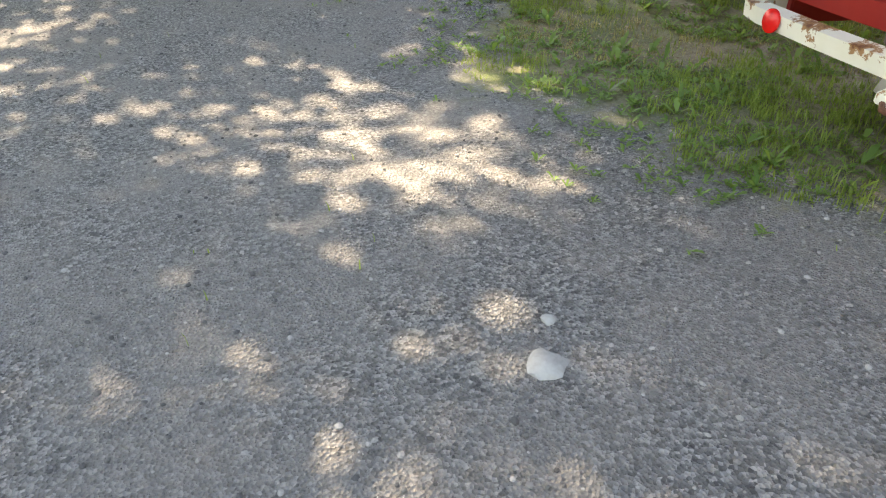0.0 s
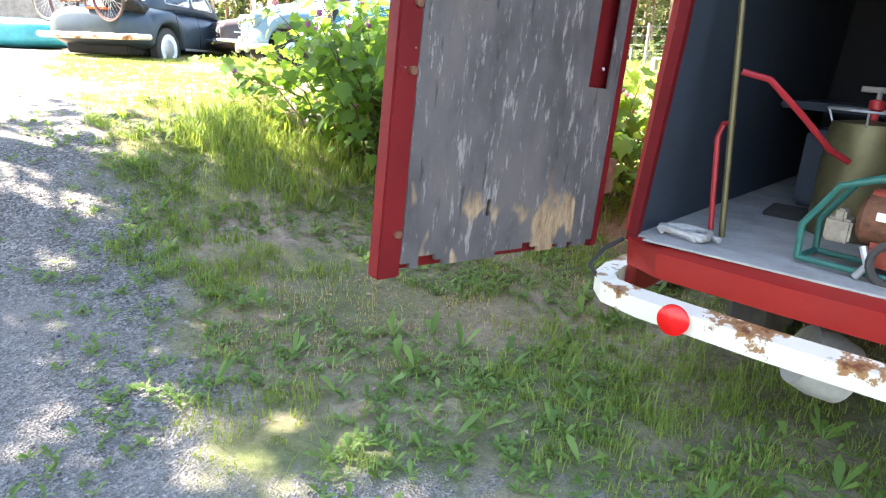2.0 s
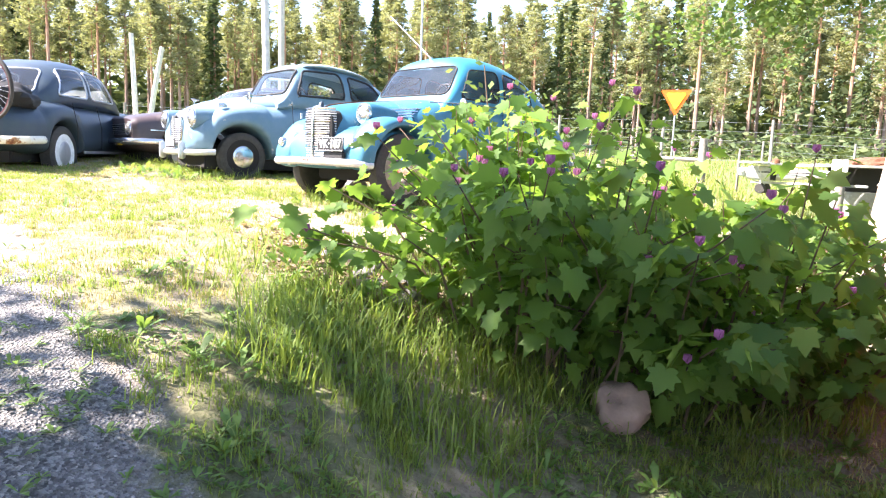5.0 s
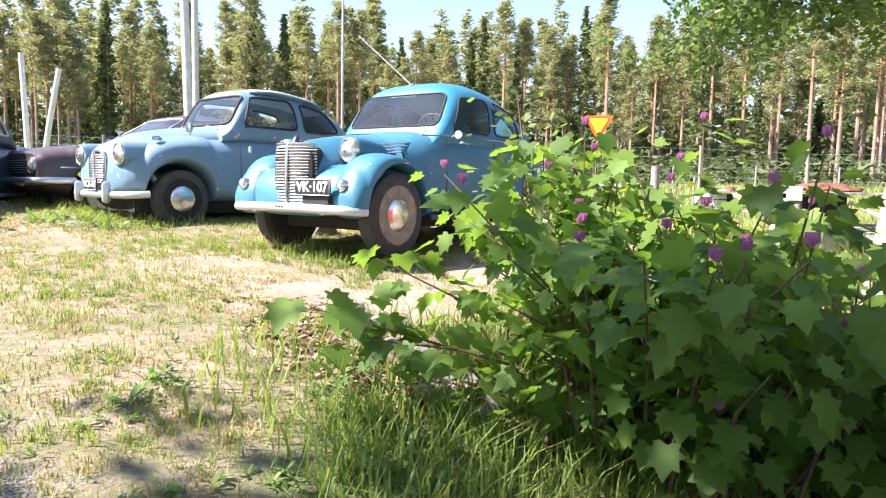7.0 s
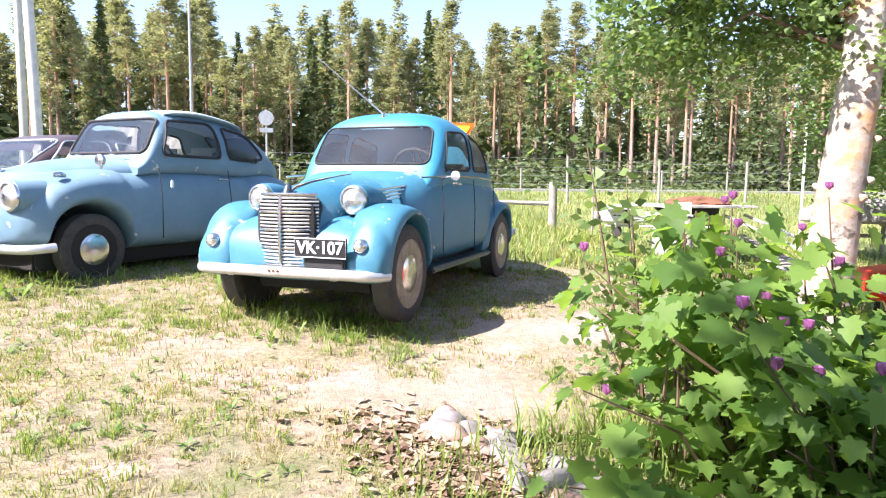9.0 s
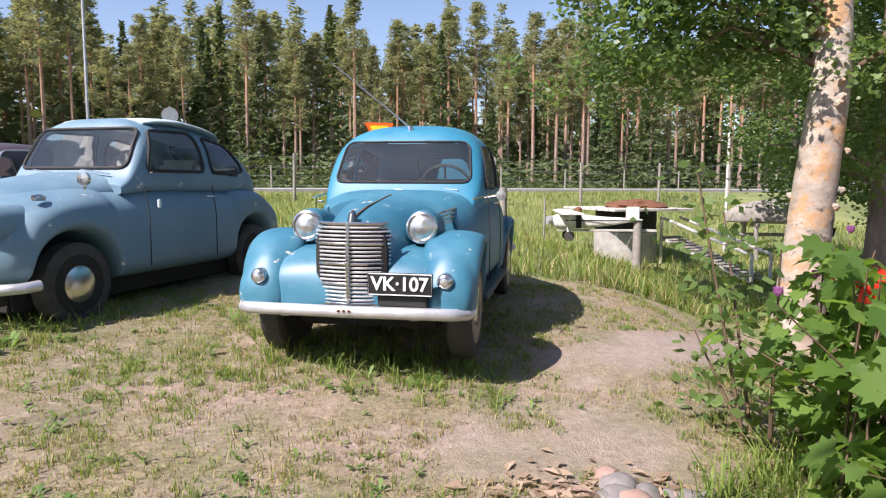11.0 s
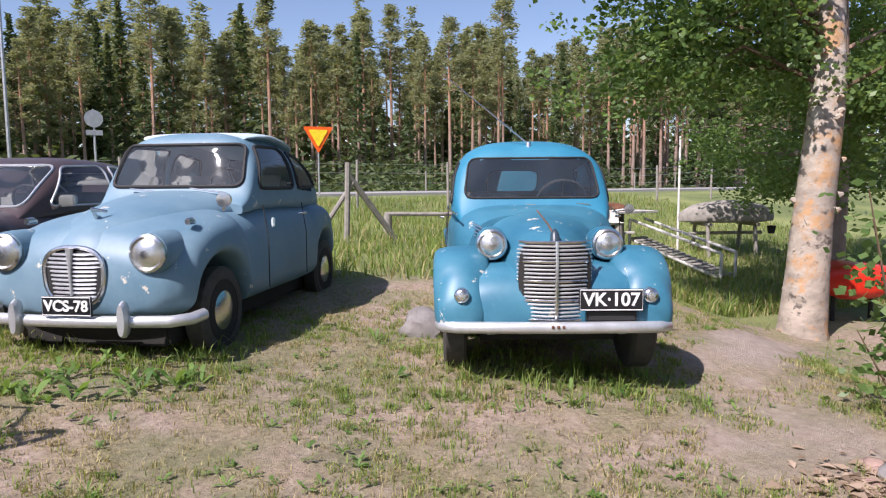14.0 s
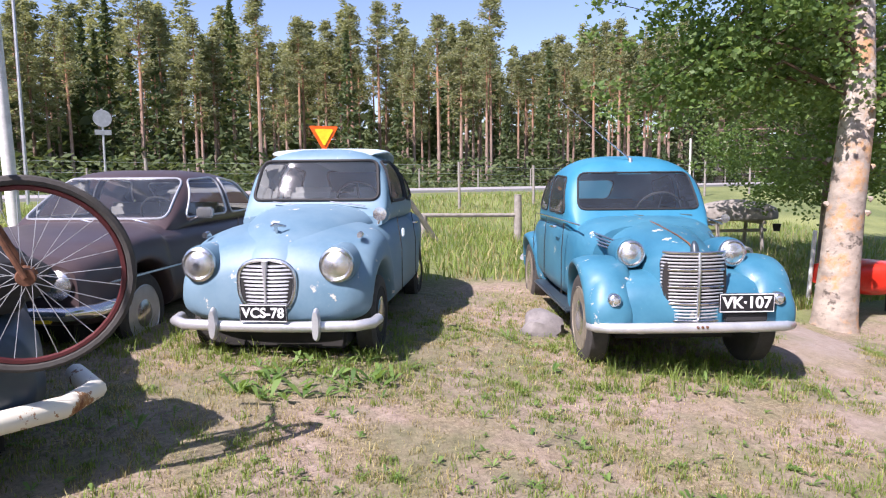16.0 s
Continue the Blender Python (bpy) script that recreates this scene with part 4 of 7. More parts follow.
def build_brown_sedan():
    car = thing("car", pose(-4.99, 9.04, 0.08, 0, 0, heading(-0.62, -0.78)), "dark brown faded saloon car with round headlights, parked in grass", "car", "row of old cars")
    r, wb = 0.30, 2.45
    low = hull([(-3.25, 0.62, 0.36, 0.84, 4, 4, 0.02), (-3.2, 0.70, 0.32, 0.90, 5, 5, 0.03), (-2.6, 0.77, 0.26, 0.95, 5, 5, 0.08), (-1.5, 0.79, 0.25, 0.95, 5, 5, 0.08), (-0.5, 0.785, 0.25, 0.94, 5, 5, 0.08), (0.2, 0.77, 0.27, 0.88, 5, 5, 0.06), (0.62, 0.74, 0.34, 0.80, 5, 5, 0.04), (0.70, 0.70, 0.40, 0.76, 5, 5, 0.02)], 120, 64, (0.0, -wb), r, 0.36)
    part("body", low, M_BROWN, car)
    cab = hull([(-2.95, 0.60, 0.80, 0.92, 4, 6, 0.0), (-2.6, 0.68, 0.82, 1.10, 4, 6, 0.12), (-2.2, 0.70, 0.84, 1.31, 4.4, 6, 0.2), (-1.5, 0.71, 0.84, 1.37, 4.6, 6, 0.2), (-1.15, 0.71, 0.84, 1.34, 4.6, 6, 0.19), (-0.9, 0.70, 0.84, 1.20, 4.6, 6, 0.12), (-0.62, 0.68, 0.84, 1.0, 4.6, 6, 0.04), (-0.5, 0.66, 0.84, 0.9, 4, 6, 0)], 120, 96)
    wins = [("x", 1, [(-0.62, 0.96), (0.62, 0.96), (0.53, 1.29), (-0.53, 1.29)]), ("x", -1, [(-0.55, 1.0), (0.55, 1.0), (0.48, 1.25), (-0.48, 1.25)])]
    for s in (1, -1):
        wins.append(("y", s, [(-1.62, 0.96), (-0.80, 0.96), (-1.12, 1.28), (-1.62, 1.30)]))
        wins.append(("y", s, [(-2.40, 0.97), (-1.72, 0.96), (-1.72, 1.30), (-2.15, 1.26)]))
    cabin_shell(cab, "cabin", M_BROWN, car, wins, M_BUMPER, tr=0.010)
    part("grille", boxes((0.62, 0.715, -0.62, 0.62, 0.53, 0.70), bevel=0.02), M_BLACK, car)
    for i in range(6):
        part("grille_bar", boxes((0.70, 0.725, -0.46, 0.46, 0.545 + i * 0.026, 0.552 + i * 0.026), bevel=0.002), M_BUMPER, car)
    for s in (1, -1):
        headlight(car, 0.70, s * 0.57, 0.62, 0.085, M_CHROME, 0.05)
        part("turn_signal", boxes((0.79, 0.815, s * 0.5 - 0.08, s * 0.5 + 0.08, 0.395, 0.435), bevel=0.008), M_YELLOW, car, "amber turn signal")
    bp = [(0.35, -0.80, 0.46), (0.66, -0.79, 0.455), (0.78, -0.68, 0.45), (0.80, 0, 0.45), (0.78, 0.68, 0.45), (0.66, 0.79, 0.455), (0.35, 0.80, 0.46)]
    part("bumper", tubes((bp, 0.045), n=10), M_CHROME, car)
    part("underbody", boxes((-3.0, 0.5, -0.5, 0.5, 0.18, 0.40), bevel=0.02), M_UNDER, car)
    for x, s in ((0, 1), (0, -1), (-wb, 1), (-wb, -1)):
        wheel(car, x, s * 0.66, r, 0.15, M_BUMPER, M_CHROME, s, 0.08)
    part("dashboard", boxes((-1.0, -0.7, -0.6, 0.6, 0.82, 0.94), bevel=0.03), M_UNDER, car)
    seats(car, [(-1.5, 0.48, 0.58, 0.58), (-2.3, 0.5, 0.58, 0.5)], M_GREYSEAT)
    steering(car, -1.1, 0.32, 0.96, 0.19)
    mir = part("side_mirror", boxes((-0.80, -0.74, 0.80, 0.94, 0.96, 1.05), bevel=0.015), M_CHROME, car)
    part("mirror_stalk", tubes(([(-0.8, 0.72, 0.93), (-0.77, 0.85, 0.99)], 0.01)), M_CHROME, mir)
    for y in (0.05, 0.5):
        wiper(car, (-0.52, y, 0.93), (-0.64, y - 0.4, 1.0))
    part("trim_strip", boxes((-3.0, 0.5, 0.78, 0.792, 0.60, 0.615), (-3.0, 0.5, -0.792, -0.78, 0.60, 0.615), bevel=0.003), M_CHROME, car)
    return car


def build_dark_saloon():
    """Big post-war saloon with bicycles tied to its boot; origin on the ground under the rear axle, x forward."""
    fx, fy = -0.24, 0.971
    rx, ry = -5.70, 6.06
    car = thing("vintage_car", pose(rx + 1.1 * fx, ry + 1.1 * fy, 0.03, 0, 0, heading(fx, fy)) @ Matrix.Scale(0.93, 4), "large dark blue-grey vintage saloon with white hubcaps, loaded with bicycles", "car")
    r, wb = 0.345, 2.7
    low = hull([(-1.12, 0.45, 0.48, 0.80, 2.6, 3, 0.0), (-1.05, 0.62, 0.40, 0.90, 2.8, 4, 0.02), (-0.6, 0.78, 0.32, 1.0, 3, 5, 0.06), (0.0, 0.84, 0.30, 1.03, 3.2, 5, 0.1), (1.0, 0.86, 0.30, 1.04, 3.4, 5, 0.1), (2.0, 0.85, 0.30, 1.04, 3, 5, 0.12), (2.7, 0.83, 0.32, 1.02, 2.8, 4, 0.12), (3.3, 0.76, 0.38, 0.96, 2.6, 4, 0.1), (3.6, 0.6, 0.44, 0.86, 2.4, 3, 0.05), (3.66, 0.3, 0.5, 0.7, 2, 2, 0)], 120, 64, (0.0, wb), r, 0.39)
    part("body", low, M_NAVY, car)
    cab = hull([(-0.35, 0.5, 0.90, 1.02, 2.4, 4, 0.0), (0.0, 0.66, 0.92, 1.32, 2.8, 6, 0.12), (0.35, 0.70, 0.94, 1.52, 3, 6, 0.18), (0.9, 0.72, 0.94, 1.62, 3, 6, 0.2), (1.4, 0.72, 0.94, 1.60, 3, 6, 0.19), (1.65, 0.70, 0.94, 1.50, 3.2, 6, 0.16), (1.9, 0.68, 0.94, 1.2, 3.6, 6, 0.06), (2.1, 0.62, 0.94, 1.02, 4, 6, 0)], 110, 90)
    wins = [("x", 1, [(-0.55, 1.1), (0.55, 1.1), (0.46, 1.44), (-0.46, 1.44)]), ("x", -1, [(-0.52, 1.1), (0.52, 1.1), (0.42, 1.42), (-0.42, 1.42)])]
    for s in (1, -1):
        wins.append(("y", s, [(0.95, 1.1), (1.72, 1.1), (1.48, 1.46), (0.95, 1.49)]))
        wins.append(("y", s, [(0.12, 1.1), (0.85, 1.1), (0.85, 1.49), (0.35, 1.45)]))
    cabin_shell(cab, "cabin", M_NAVY, car, wins, M_BUMPER)
    bp = [(-0.7, -0.88, 0.50), (-1.0, -0.86, 0.49), (-1.12, -0.70, 0.48), (-1.16, 0, 0.48), (-1.12, 0.70, 0.48), (-1.0, 0.86, 0.49), (-0.7, 0.88, 0.50)]
    part("rear_bumper", tubes((bp, 0.048), n=10), M_WHITE, car, "rusty pale rear bumper")
    bp = [(3.3, -0.86, 0.48), (3.65, -0.8, 0.47), (3.8, -0.4, 0.46), (3.82, 0, 0.46), (3.8, 0.4, 0.46), (3.65, 0.8, 0.47), (3.3, 0.86, 0.48)]
    part("front_bumper", tubes((bp, 0.05), n=10), M_BUMPER, car)
    part("underbody", boxes((-0.8, 3.2, -0.55, 0.55, 0.22, 0.45), bevel=0.02), M_UNDER, car)
    for x, s in ((0, 1), (0, -1), (wb, 1), (wb, -1)):
        wheel(car, x, s * 0.70, r, 0.17, M_PLATEW, M_BUMPER, s, 0.12)
    seats(car, [(0.35, 0.6, 0.6, 0.6), (1.2, 0.6, 0.6, 0.55)], M_SEAT)
    for s in (1, -1):
        for x in (0.2, 0.9, 1.85):
            part("door_seam", tubes(([(x, s * 0.80, 1.0), (x, s * 0.862, 0.7), (x, s * 0.855, 0.4)], 0.005), n=4), M_UNDER, car)
        part("sill_strip", boxes((0.4, 2.3, s * 0.845 - 0.012, s * 0.845 + 0.012, 0.34, 0.38), bevel=0.005), M_BUMPER, car)
    return car


def bicycle(m, label, rim, colour):
    """An old bicycle lying in its own x-z plane."""
    b = thing("bicycle", m, label, "bicycle", "bicycles tied to the old car")
    R = 0.34
    for x in (0.0, 1.05):
        tyre = part("wheel", tube(bmesh.new(), [(x + R * math.cos(a * math.pi / 24), 0, R + R * math.sin(a * math.pi / 24)) for a in range(48)], 0.019, 8, True), M_TYRE, b)
        part("rim", tube(bmesh.new(), [(x + (R - 0.024) * math.cos(a * math.pi / 24), 0, R + (R - 0.024) * math.sin(a * math.pi / 24)) for a in range(48)], 0.012, 6, True), rim, tyre)
        sp = bmesh.new()
        for i in range(28):
            a = i * 2 * math.pi / 28
            o = a + (0.5 if i % 2 else -0.5)
            tube(sp, [(x + 0.025 * math.cos(o), 0.03 * (-1) ** (i // 2), R + 0.025 * math.sin(o)), (x + (R - 0.03) * math.cos(a), 0, R + (R - 0.03) * math.sin(a))], 0.0016, 4)
        part("spokes", sp, M_BUMPER, tyre)
        part("hub", lathed([(0.03, -0.045), (0.034, -0.03), (0.018, -0.02), (0.018, 0.02), (0.034, 0.03), (0.03, 0.045)], 14, "Y", Matrix.Translation((x, 0, R))), M_RUST, tyre)
    fr = tubes(([(1.05, 0.05, R), (0.84, 0.03, 0.86), (0.80, 0, 0.95)], 0.011), ([(1.05, -0.05, R), (0.84, -0.03, 0.86)], 0.011), ([(0.83, 0, 0.84), (0.42, 0, 0.30)], 0.015), ([(0.42, 0, 0.30), (0.24, 0, 0.88)], 0.014), ([(0.82, 0, 0.90), (0.28, 0, 0.80)], 0.014), ([(0.0, 0.05, R), (0.42, 0.03, 0.30)], 0.009), ([(0.0, -0.05, R), (0.42, -0.03, 0.30)], 0.009), ([(0.0, 0.05, R), (0.28, 0, 0.80)], 0.009), ([(0.0, -0.05, R), (0.28, 0, 0.80)], 0.009))
    part("frame", fr, colour, b)
    part("handlebar", tubes(([(0.72, -0.28, 0.98), (0.85, -0.2, 1.0), (0.82, 0, 0.97), (0.85, 0.2, 1.0), (0.72, 0.28, 0.98)], 0.012)), M_BUMPER, b)
    part("saddle", hull([(0.10, 0.07, 0.88, 0.94, 2.4, 2, 0), (0.2, 0.075, 0.88, 0.95, 2.4, 2, 0), (0.34, 0.02, 0.89, 0.94, 2, 2, 0)], 14, 18), M_SEAT, b)
    part("pedal_crank", tubes(([(0.42, 0.07, 0.30), (0.36, 0.07, 0.16)], 0.01), ([(0.42, -0.07, 0.30), (0.48, -0.07, 0.44)], 0.01), ([(0.36, 0.07, 0.16), (0.36, 0.15, 0.16)], 0.015)), M_RUST, b)
    return b


blue_car = build_blue_sedan()
pale_car = build_pale_sedan()
brown_car = build_brown_sedan()
dark_car = build_dark_saloon()
DK = dark_car.matrix_world.copy()
bicycle(pose(-6.21, 6.27, 0.64, 3, -2, -6), "rusty old bicycle with red rims, tied across a car boot", M_REDRIM, M_RUST)
bicycle(pose(-6.72, 6.36, 0.70, -6, 3, 4), "pale rusty bicycle leaning on another, tied across a car boot", M_RIM, M_RUST)

# ---- the red van with its open rear door ----
VX, VY = Vector((0.960, -0.278, -0.048)).normalized(), Vector((0.278, 0.960, 0.0))
VZ = VX.cross(VY).normalized()
VY = VZ.cross(VX)
VAN = Matrix(((VX.x, VY.x, VZ.x, 2.76), (VX.y, VY.y, VZ.y, 1.44), (VX.z, VY.z, VZ.z, -1.115), (0, 0, 0, 1)))


def build_van():
    van = thing("van", VAN, "old red van, one rear door open, rusty white bumper", "van")
    W, H, L = 2.12, 2.25, 4.6
    # walls lean in towards the top
    def wall(x0, x1, lean):
        bm = bmesh.new()
        box(bm, x0, x1, 0.10, L, 0.68, H)
        for v in bm.verts:
            v.co.x += lean * (v.co.z - 0.68)
        return bm
    part("side_wall", wall(0.0, 0.04, 0.05), M_RED, van)
    part("side_wall", wall(W - 0.04, W, -0.05), M_RED, van)
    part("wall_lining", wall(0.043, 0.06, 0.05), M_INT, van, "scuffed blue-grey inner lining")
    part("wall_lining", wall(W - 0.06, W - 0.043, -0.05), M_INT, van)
    part("roof", boxes((0.05, W - 0.05, 0.0, L, H, H + 0.06), bevel=0.03), M_RED, van)
    part("floor", boxes((0.05, W - 0.05, 0.06, L, 0.63, 0.685), bevel=0.004), M_CONC, van, "scuffed pale van floor")
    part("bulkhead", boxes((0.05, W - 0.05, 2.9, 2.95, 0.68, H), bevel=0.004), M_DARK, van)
    part("skirt", boxes((0.02, 0.06, 0.12, L, 0.42, 0.68), (W - 0.06, W - 0.02, 0.12, L, 0.42, 0.68), bevel=0.006), M_RED, van)
    part("front_end", boxes((0.1, W - 0.1, L, L + 0.5, 0.5, 1.5), bevel=0.15), M_RED, van)
    # rear sill, rounded at the corner
    sill = tubes(([(0.06, 0.5, 0.63), (0.045, 0.2, 0.63), (0.09, 0.06, 0.63), (0.2, 0.0, 0.63), (0.6, -0.03, 0.63), (1.1, -0.04, 0.63), (1.6, -0.03, 0.63), (1.95, 0.0, 0.63), (2.05, 0.1, 0.63), (2.08, 0.5, 0.63)], 0.07), n=4)
    part("sill", sill, M_RED, van, "red rear sill with chipped pale edge", False)
    part("sill_plate", boxes((0.12, 2.0, -0.02, 0.10, 0.686, 0.694), bevel=0.002), M_CONC, van, "worn pale-blue sill plate")
    post = bmesh.new()
    tube(post, [(0.05, 0.06, 0.66), (0.10, 0.06, 1.4), (0.14, 0.06, H)], 0.026, 4)
    part("door_post", post, M_DKRED, van)
    post = bmesh.new()
    tube(post, [(W - 0.05, 0.06, 0.66), (W - 0.1, 0.06, 1.4), (W - 0.14, 0.06, H)], 0.036, 4)
    part("door_post", post, M_RED, van)
    part("header", boxes((0.1, W - 0.1, 0.02, 0.1, H - 0.12, H), bevel=0.01), M_RED, van)
    # the closed door
    cd = bmesh.new()
    box(cd, 0.99, 2.02, -0.005, 0.045, 0.70, H - 0.12, 0.015)
    for v in cd.verts:
        v.co.x += (0.045 if v.co.x < 1.5 else -0.05) * (v.co.z - 0.7)
    part("closed_door", cd, M_RED, van, "closed red rear door")
    # the open door: frame, plywood lining and its fittings
    door = new("open_door")
    door.parent = van
    # swung wide open, its top leaning back towards the hinges
    run = Vector((-0.433, -0.901, 0.045)).normalized()
    rise = (Vector((0, 0, 1)) + Vector((0.901, -0.433, 0)) * 0.05 - Vector((-0.433, -0.901, 0)) * 0.06)
    face = rise.cross(run).normalized()
    rise = run.cross(face)
    door.matrix_local = VAN.inverted() @ Matrix(((run.x, face.x, rise.x, 2.70), (run.y, face.y, rise.y, 1.475), (run.z, face.z, rise.z, -0.497), (0, 0, 0, 1)))
    tagged(door, "open rear door, weathered plywood inside a red frame")
    DW, DH = 1.0, 1.62
    part("door_skin", boxes((0.0, DW, -0.03, -0.022, 0.0, DH), bevel=0.002), M_DKRED, door)
    ply = bmesh.new()
    bmesh.ops.create_grid(ply, x_segments=56, y_segments=90, size=0.5)
    for v in ply.verts:
        v.co = Vector((0.03 + (v.co.x + 0.5) * (DW - 0.10), 0.012, (v.co.y + 0.5) * (DH - 0.03) + 0.012))
    holes = [f for f in ply.faces if (0.075 < f.calc_center_median().x < 0.185 and 0.57 < f.calc_center_median().z < 0.89)
             or (abs(f.calc_center_median().x - 0.60) < 0.014 + 0.02 * (f.calc_center_median().z - 0.15) and 0.155 < f.calc_center_median().z < 0.215)
             or (0.80 < f.calc_center_median().x < 0.87 and f.calc_center_median().z < 0.055)
             or (f.calc_center_median().z < 0.02 + 0.035 * noise.noise((f.calc_center_median().x * 14, 0.3, 0)))]
    bmesh.ops.delete(ply, geom=holes, context="FACES")
    bmesh.ops.solidify(ply, geom=ply.faces[:], thickness=0.01)
    part("plywood_lining", ply, M_PLY, door, "grey weathered plywood, peeling and broken at the foot", False)
    part("door_frame", boxes((-0.01, 0.035, -0.035, 0.022, 0.0, DH), bevel=0.006), M_DKRED, door)
    part("door_frame", boxes((DW - 0.075, DW + 0.005, -0.035, 0.018, -0.012, DH), bevel=0.006), M_DKRED, door)
    part("door_frame", boxes((0.035, DW - 0.075, -0.035, 0.018, DH - 0.06, DH), bevel=0.006), M_DKRED, door)
    for z in (0.20, 0.92):
        part("hinge", boxes((-0.06, 0.02, -0.01, 0.02, z, z + 0.13), bevel=0.005), M_RUST, door)
    lock = part("lock_case", boxes((DW - 0.13, DW - 0.05, 0.02, 0.05, 0.83, 0.98), bevel=0.006), M_RUST, door, "rusty lock case")
    part("lock_handle", tubes(([(DW - 0.15, 0.05, 0.86), (DW - 0.17, 0.085, 0.865), (DW - 0.21, 0.095, 0.845), (DW - 0.225, 0.09, 0.77)], 0.010)), M_RUST, lock)
    part("lock_plate", boxes((DW - 0.10, DW - 0.035, 0.02, 0.062, 0.985, 1.02), bevel=0.004), M_BRASS, lock)
    part("corner_bracket", boxes((0.13, 0.25, 0.018, 0.03, 1.01, 1.13), bevel=0.004), M_RUST, door, "rusty square bracket")
    for z in (0.12, 0.57, 0.74, 1.1, 1.45):
        part("edge_bolt", lathed([(0.012, 0), (0.012, 0.012), (0.001, 0.014)], 8, "Y", pose(DW - 0.05, 0.018, z)), M_RUST, door)
    rng = random.Random(4)
    for i in range(26):
        part("rivet", lathed([(0.007, 0), (0.006, 0.005), (0.001, 0.007)], 8, "Y", pose(0.06 + 0.82 * rng.random(), 0.012, 0.08 + 1.4 * rng.random())), M_BUMPER, door)
    # bumper
    bp = [(-0.02, 0.30, 0.50), (-0.02, 0.10, 0.50), (0.0, -0.02, 0.50), (0.06, -0.10, 0.50), (0.2, -0.14, 0.50), (0.6, -0.17, 0.50), (1.06, -0.18, 0.50), (1.6, -0.17, 0.50), (2.05, -0.12, 0.50), (2.14, 0.02, 0.50), (2.14, 0.3, 0.50)]
    bb = bmesh.new()
    tube(bb, bp, 0.05, 4)
    for v in bb.verts:
        v.co.z = 0.50 + (v.co.z - 0.50) * 1.05
    bu = part("bumper", bb, M_WHITE, van, "white bumper with rust stains", False)
    ref = part("reflector", lathed([(0.052, 0), (0.052, 0.012), (0.04, 0.02), (0.001, 0.022)], 24, "Z", pose(0.335, -0.195, 0.50, 90, 0, 0)), M_REFLECT, bu, "round red reflector")
    tw = part("tow_hitch", lathed([(0.03, -0.09), (0.06, -0.08), (0.06, -0.05), (0.035, -0.03), (0.035, 0.0), (0.06, 0.01), (0.06, 0.04), (0.03, 0.055), (0.001, 0.06)], 18, "Z", pose(1.08, -0.215, 0.47)), M_WHITE, bu, "rusty tow hitch")
    part("hitch_pin", tubes(([(1.08, -0.26, 0.40), (1.12, -0.30, 0.39), (1.16, -0.28, 0.38)], 0.012)), M_RUST, bu)
    part("cable", tubes(([(0.02, 0.05, 0.66), (-0.02, -0.02, 0.62), (-0.05, -0.06, 0.56), (-0.01, -0.05, 0.52)], 0.008)), M_BLACK, van)
    # running gear
    for x in (0.35, W - 0.35):
        w = wheel(van, 0, 0, 0.36, 0.2, M_RIM, M_RUST, 1)
        w.matrix_local = pose(x, 1.1, 0.36, 0, 0, 90)
        w = wheel(van, 0, 0, 0.36, 0.2, M_RIM, M_RUST, 1)
        w.matrix_local = pose(x, 3.9, 0.36, 0, 0, 90)
    part("axle", tubes(([(0.35, 1.1, 0.36), (W - 0.35, 1.1, 0.36)], 0.07)), M_RUST, van)
    part("spare_wheel", lathed([(0.07, -0.08), (0.11, -0.08), (0.12, 0), (0.11, 0.08), (0.07, 0.08)], 28, "X", pose(0.72, 0.25, 0.34, 0, 20, 30)), M_CONC, van, "grey drum under the floor")
    part("pole", tubes(([(0.29, 0.32, 0.685), (0.13, 0.30, H)], 0.012)), M_BRASS, van, "thin brass pole")
    part("wall_tube", tubes(([(0.24, 0.34, 0.70), (0.20, 0.34, 1.05), (0.21, 0.35, 1.10), (0.25, 0.33, 1.11)], 0.011)), M_HOSE, van)
    part("hose", tubes(([(0.24, 0.34, 1.29), (0.33, 0.38, 1.27), (0.44, 0.45, 1.16), (0.54, 0.55, 1.04), (0.60, 0.62, 1.0)], 0.012)), M_HOSE, van, "red hose")
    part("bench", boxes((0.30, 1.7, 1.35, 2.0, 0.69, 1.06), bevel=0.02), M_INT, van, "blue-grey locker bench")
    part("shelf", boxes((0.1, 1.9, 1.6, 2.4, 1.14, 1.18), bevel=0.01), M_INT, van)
    return van


van = build_van()


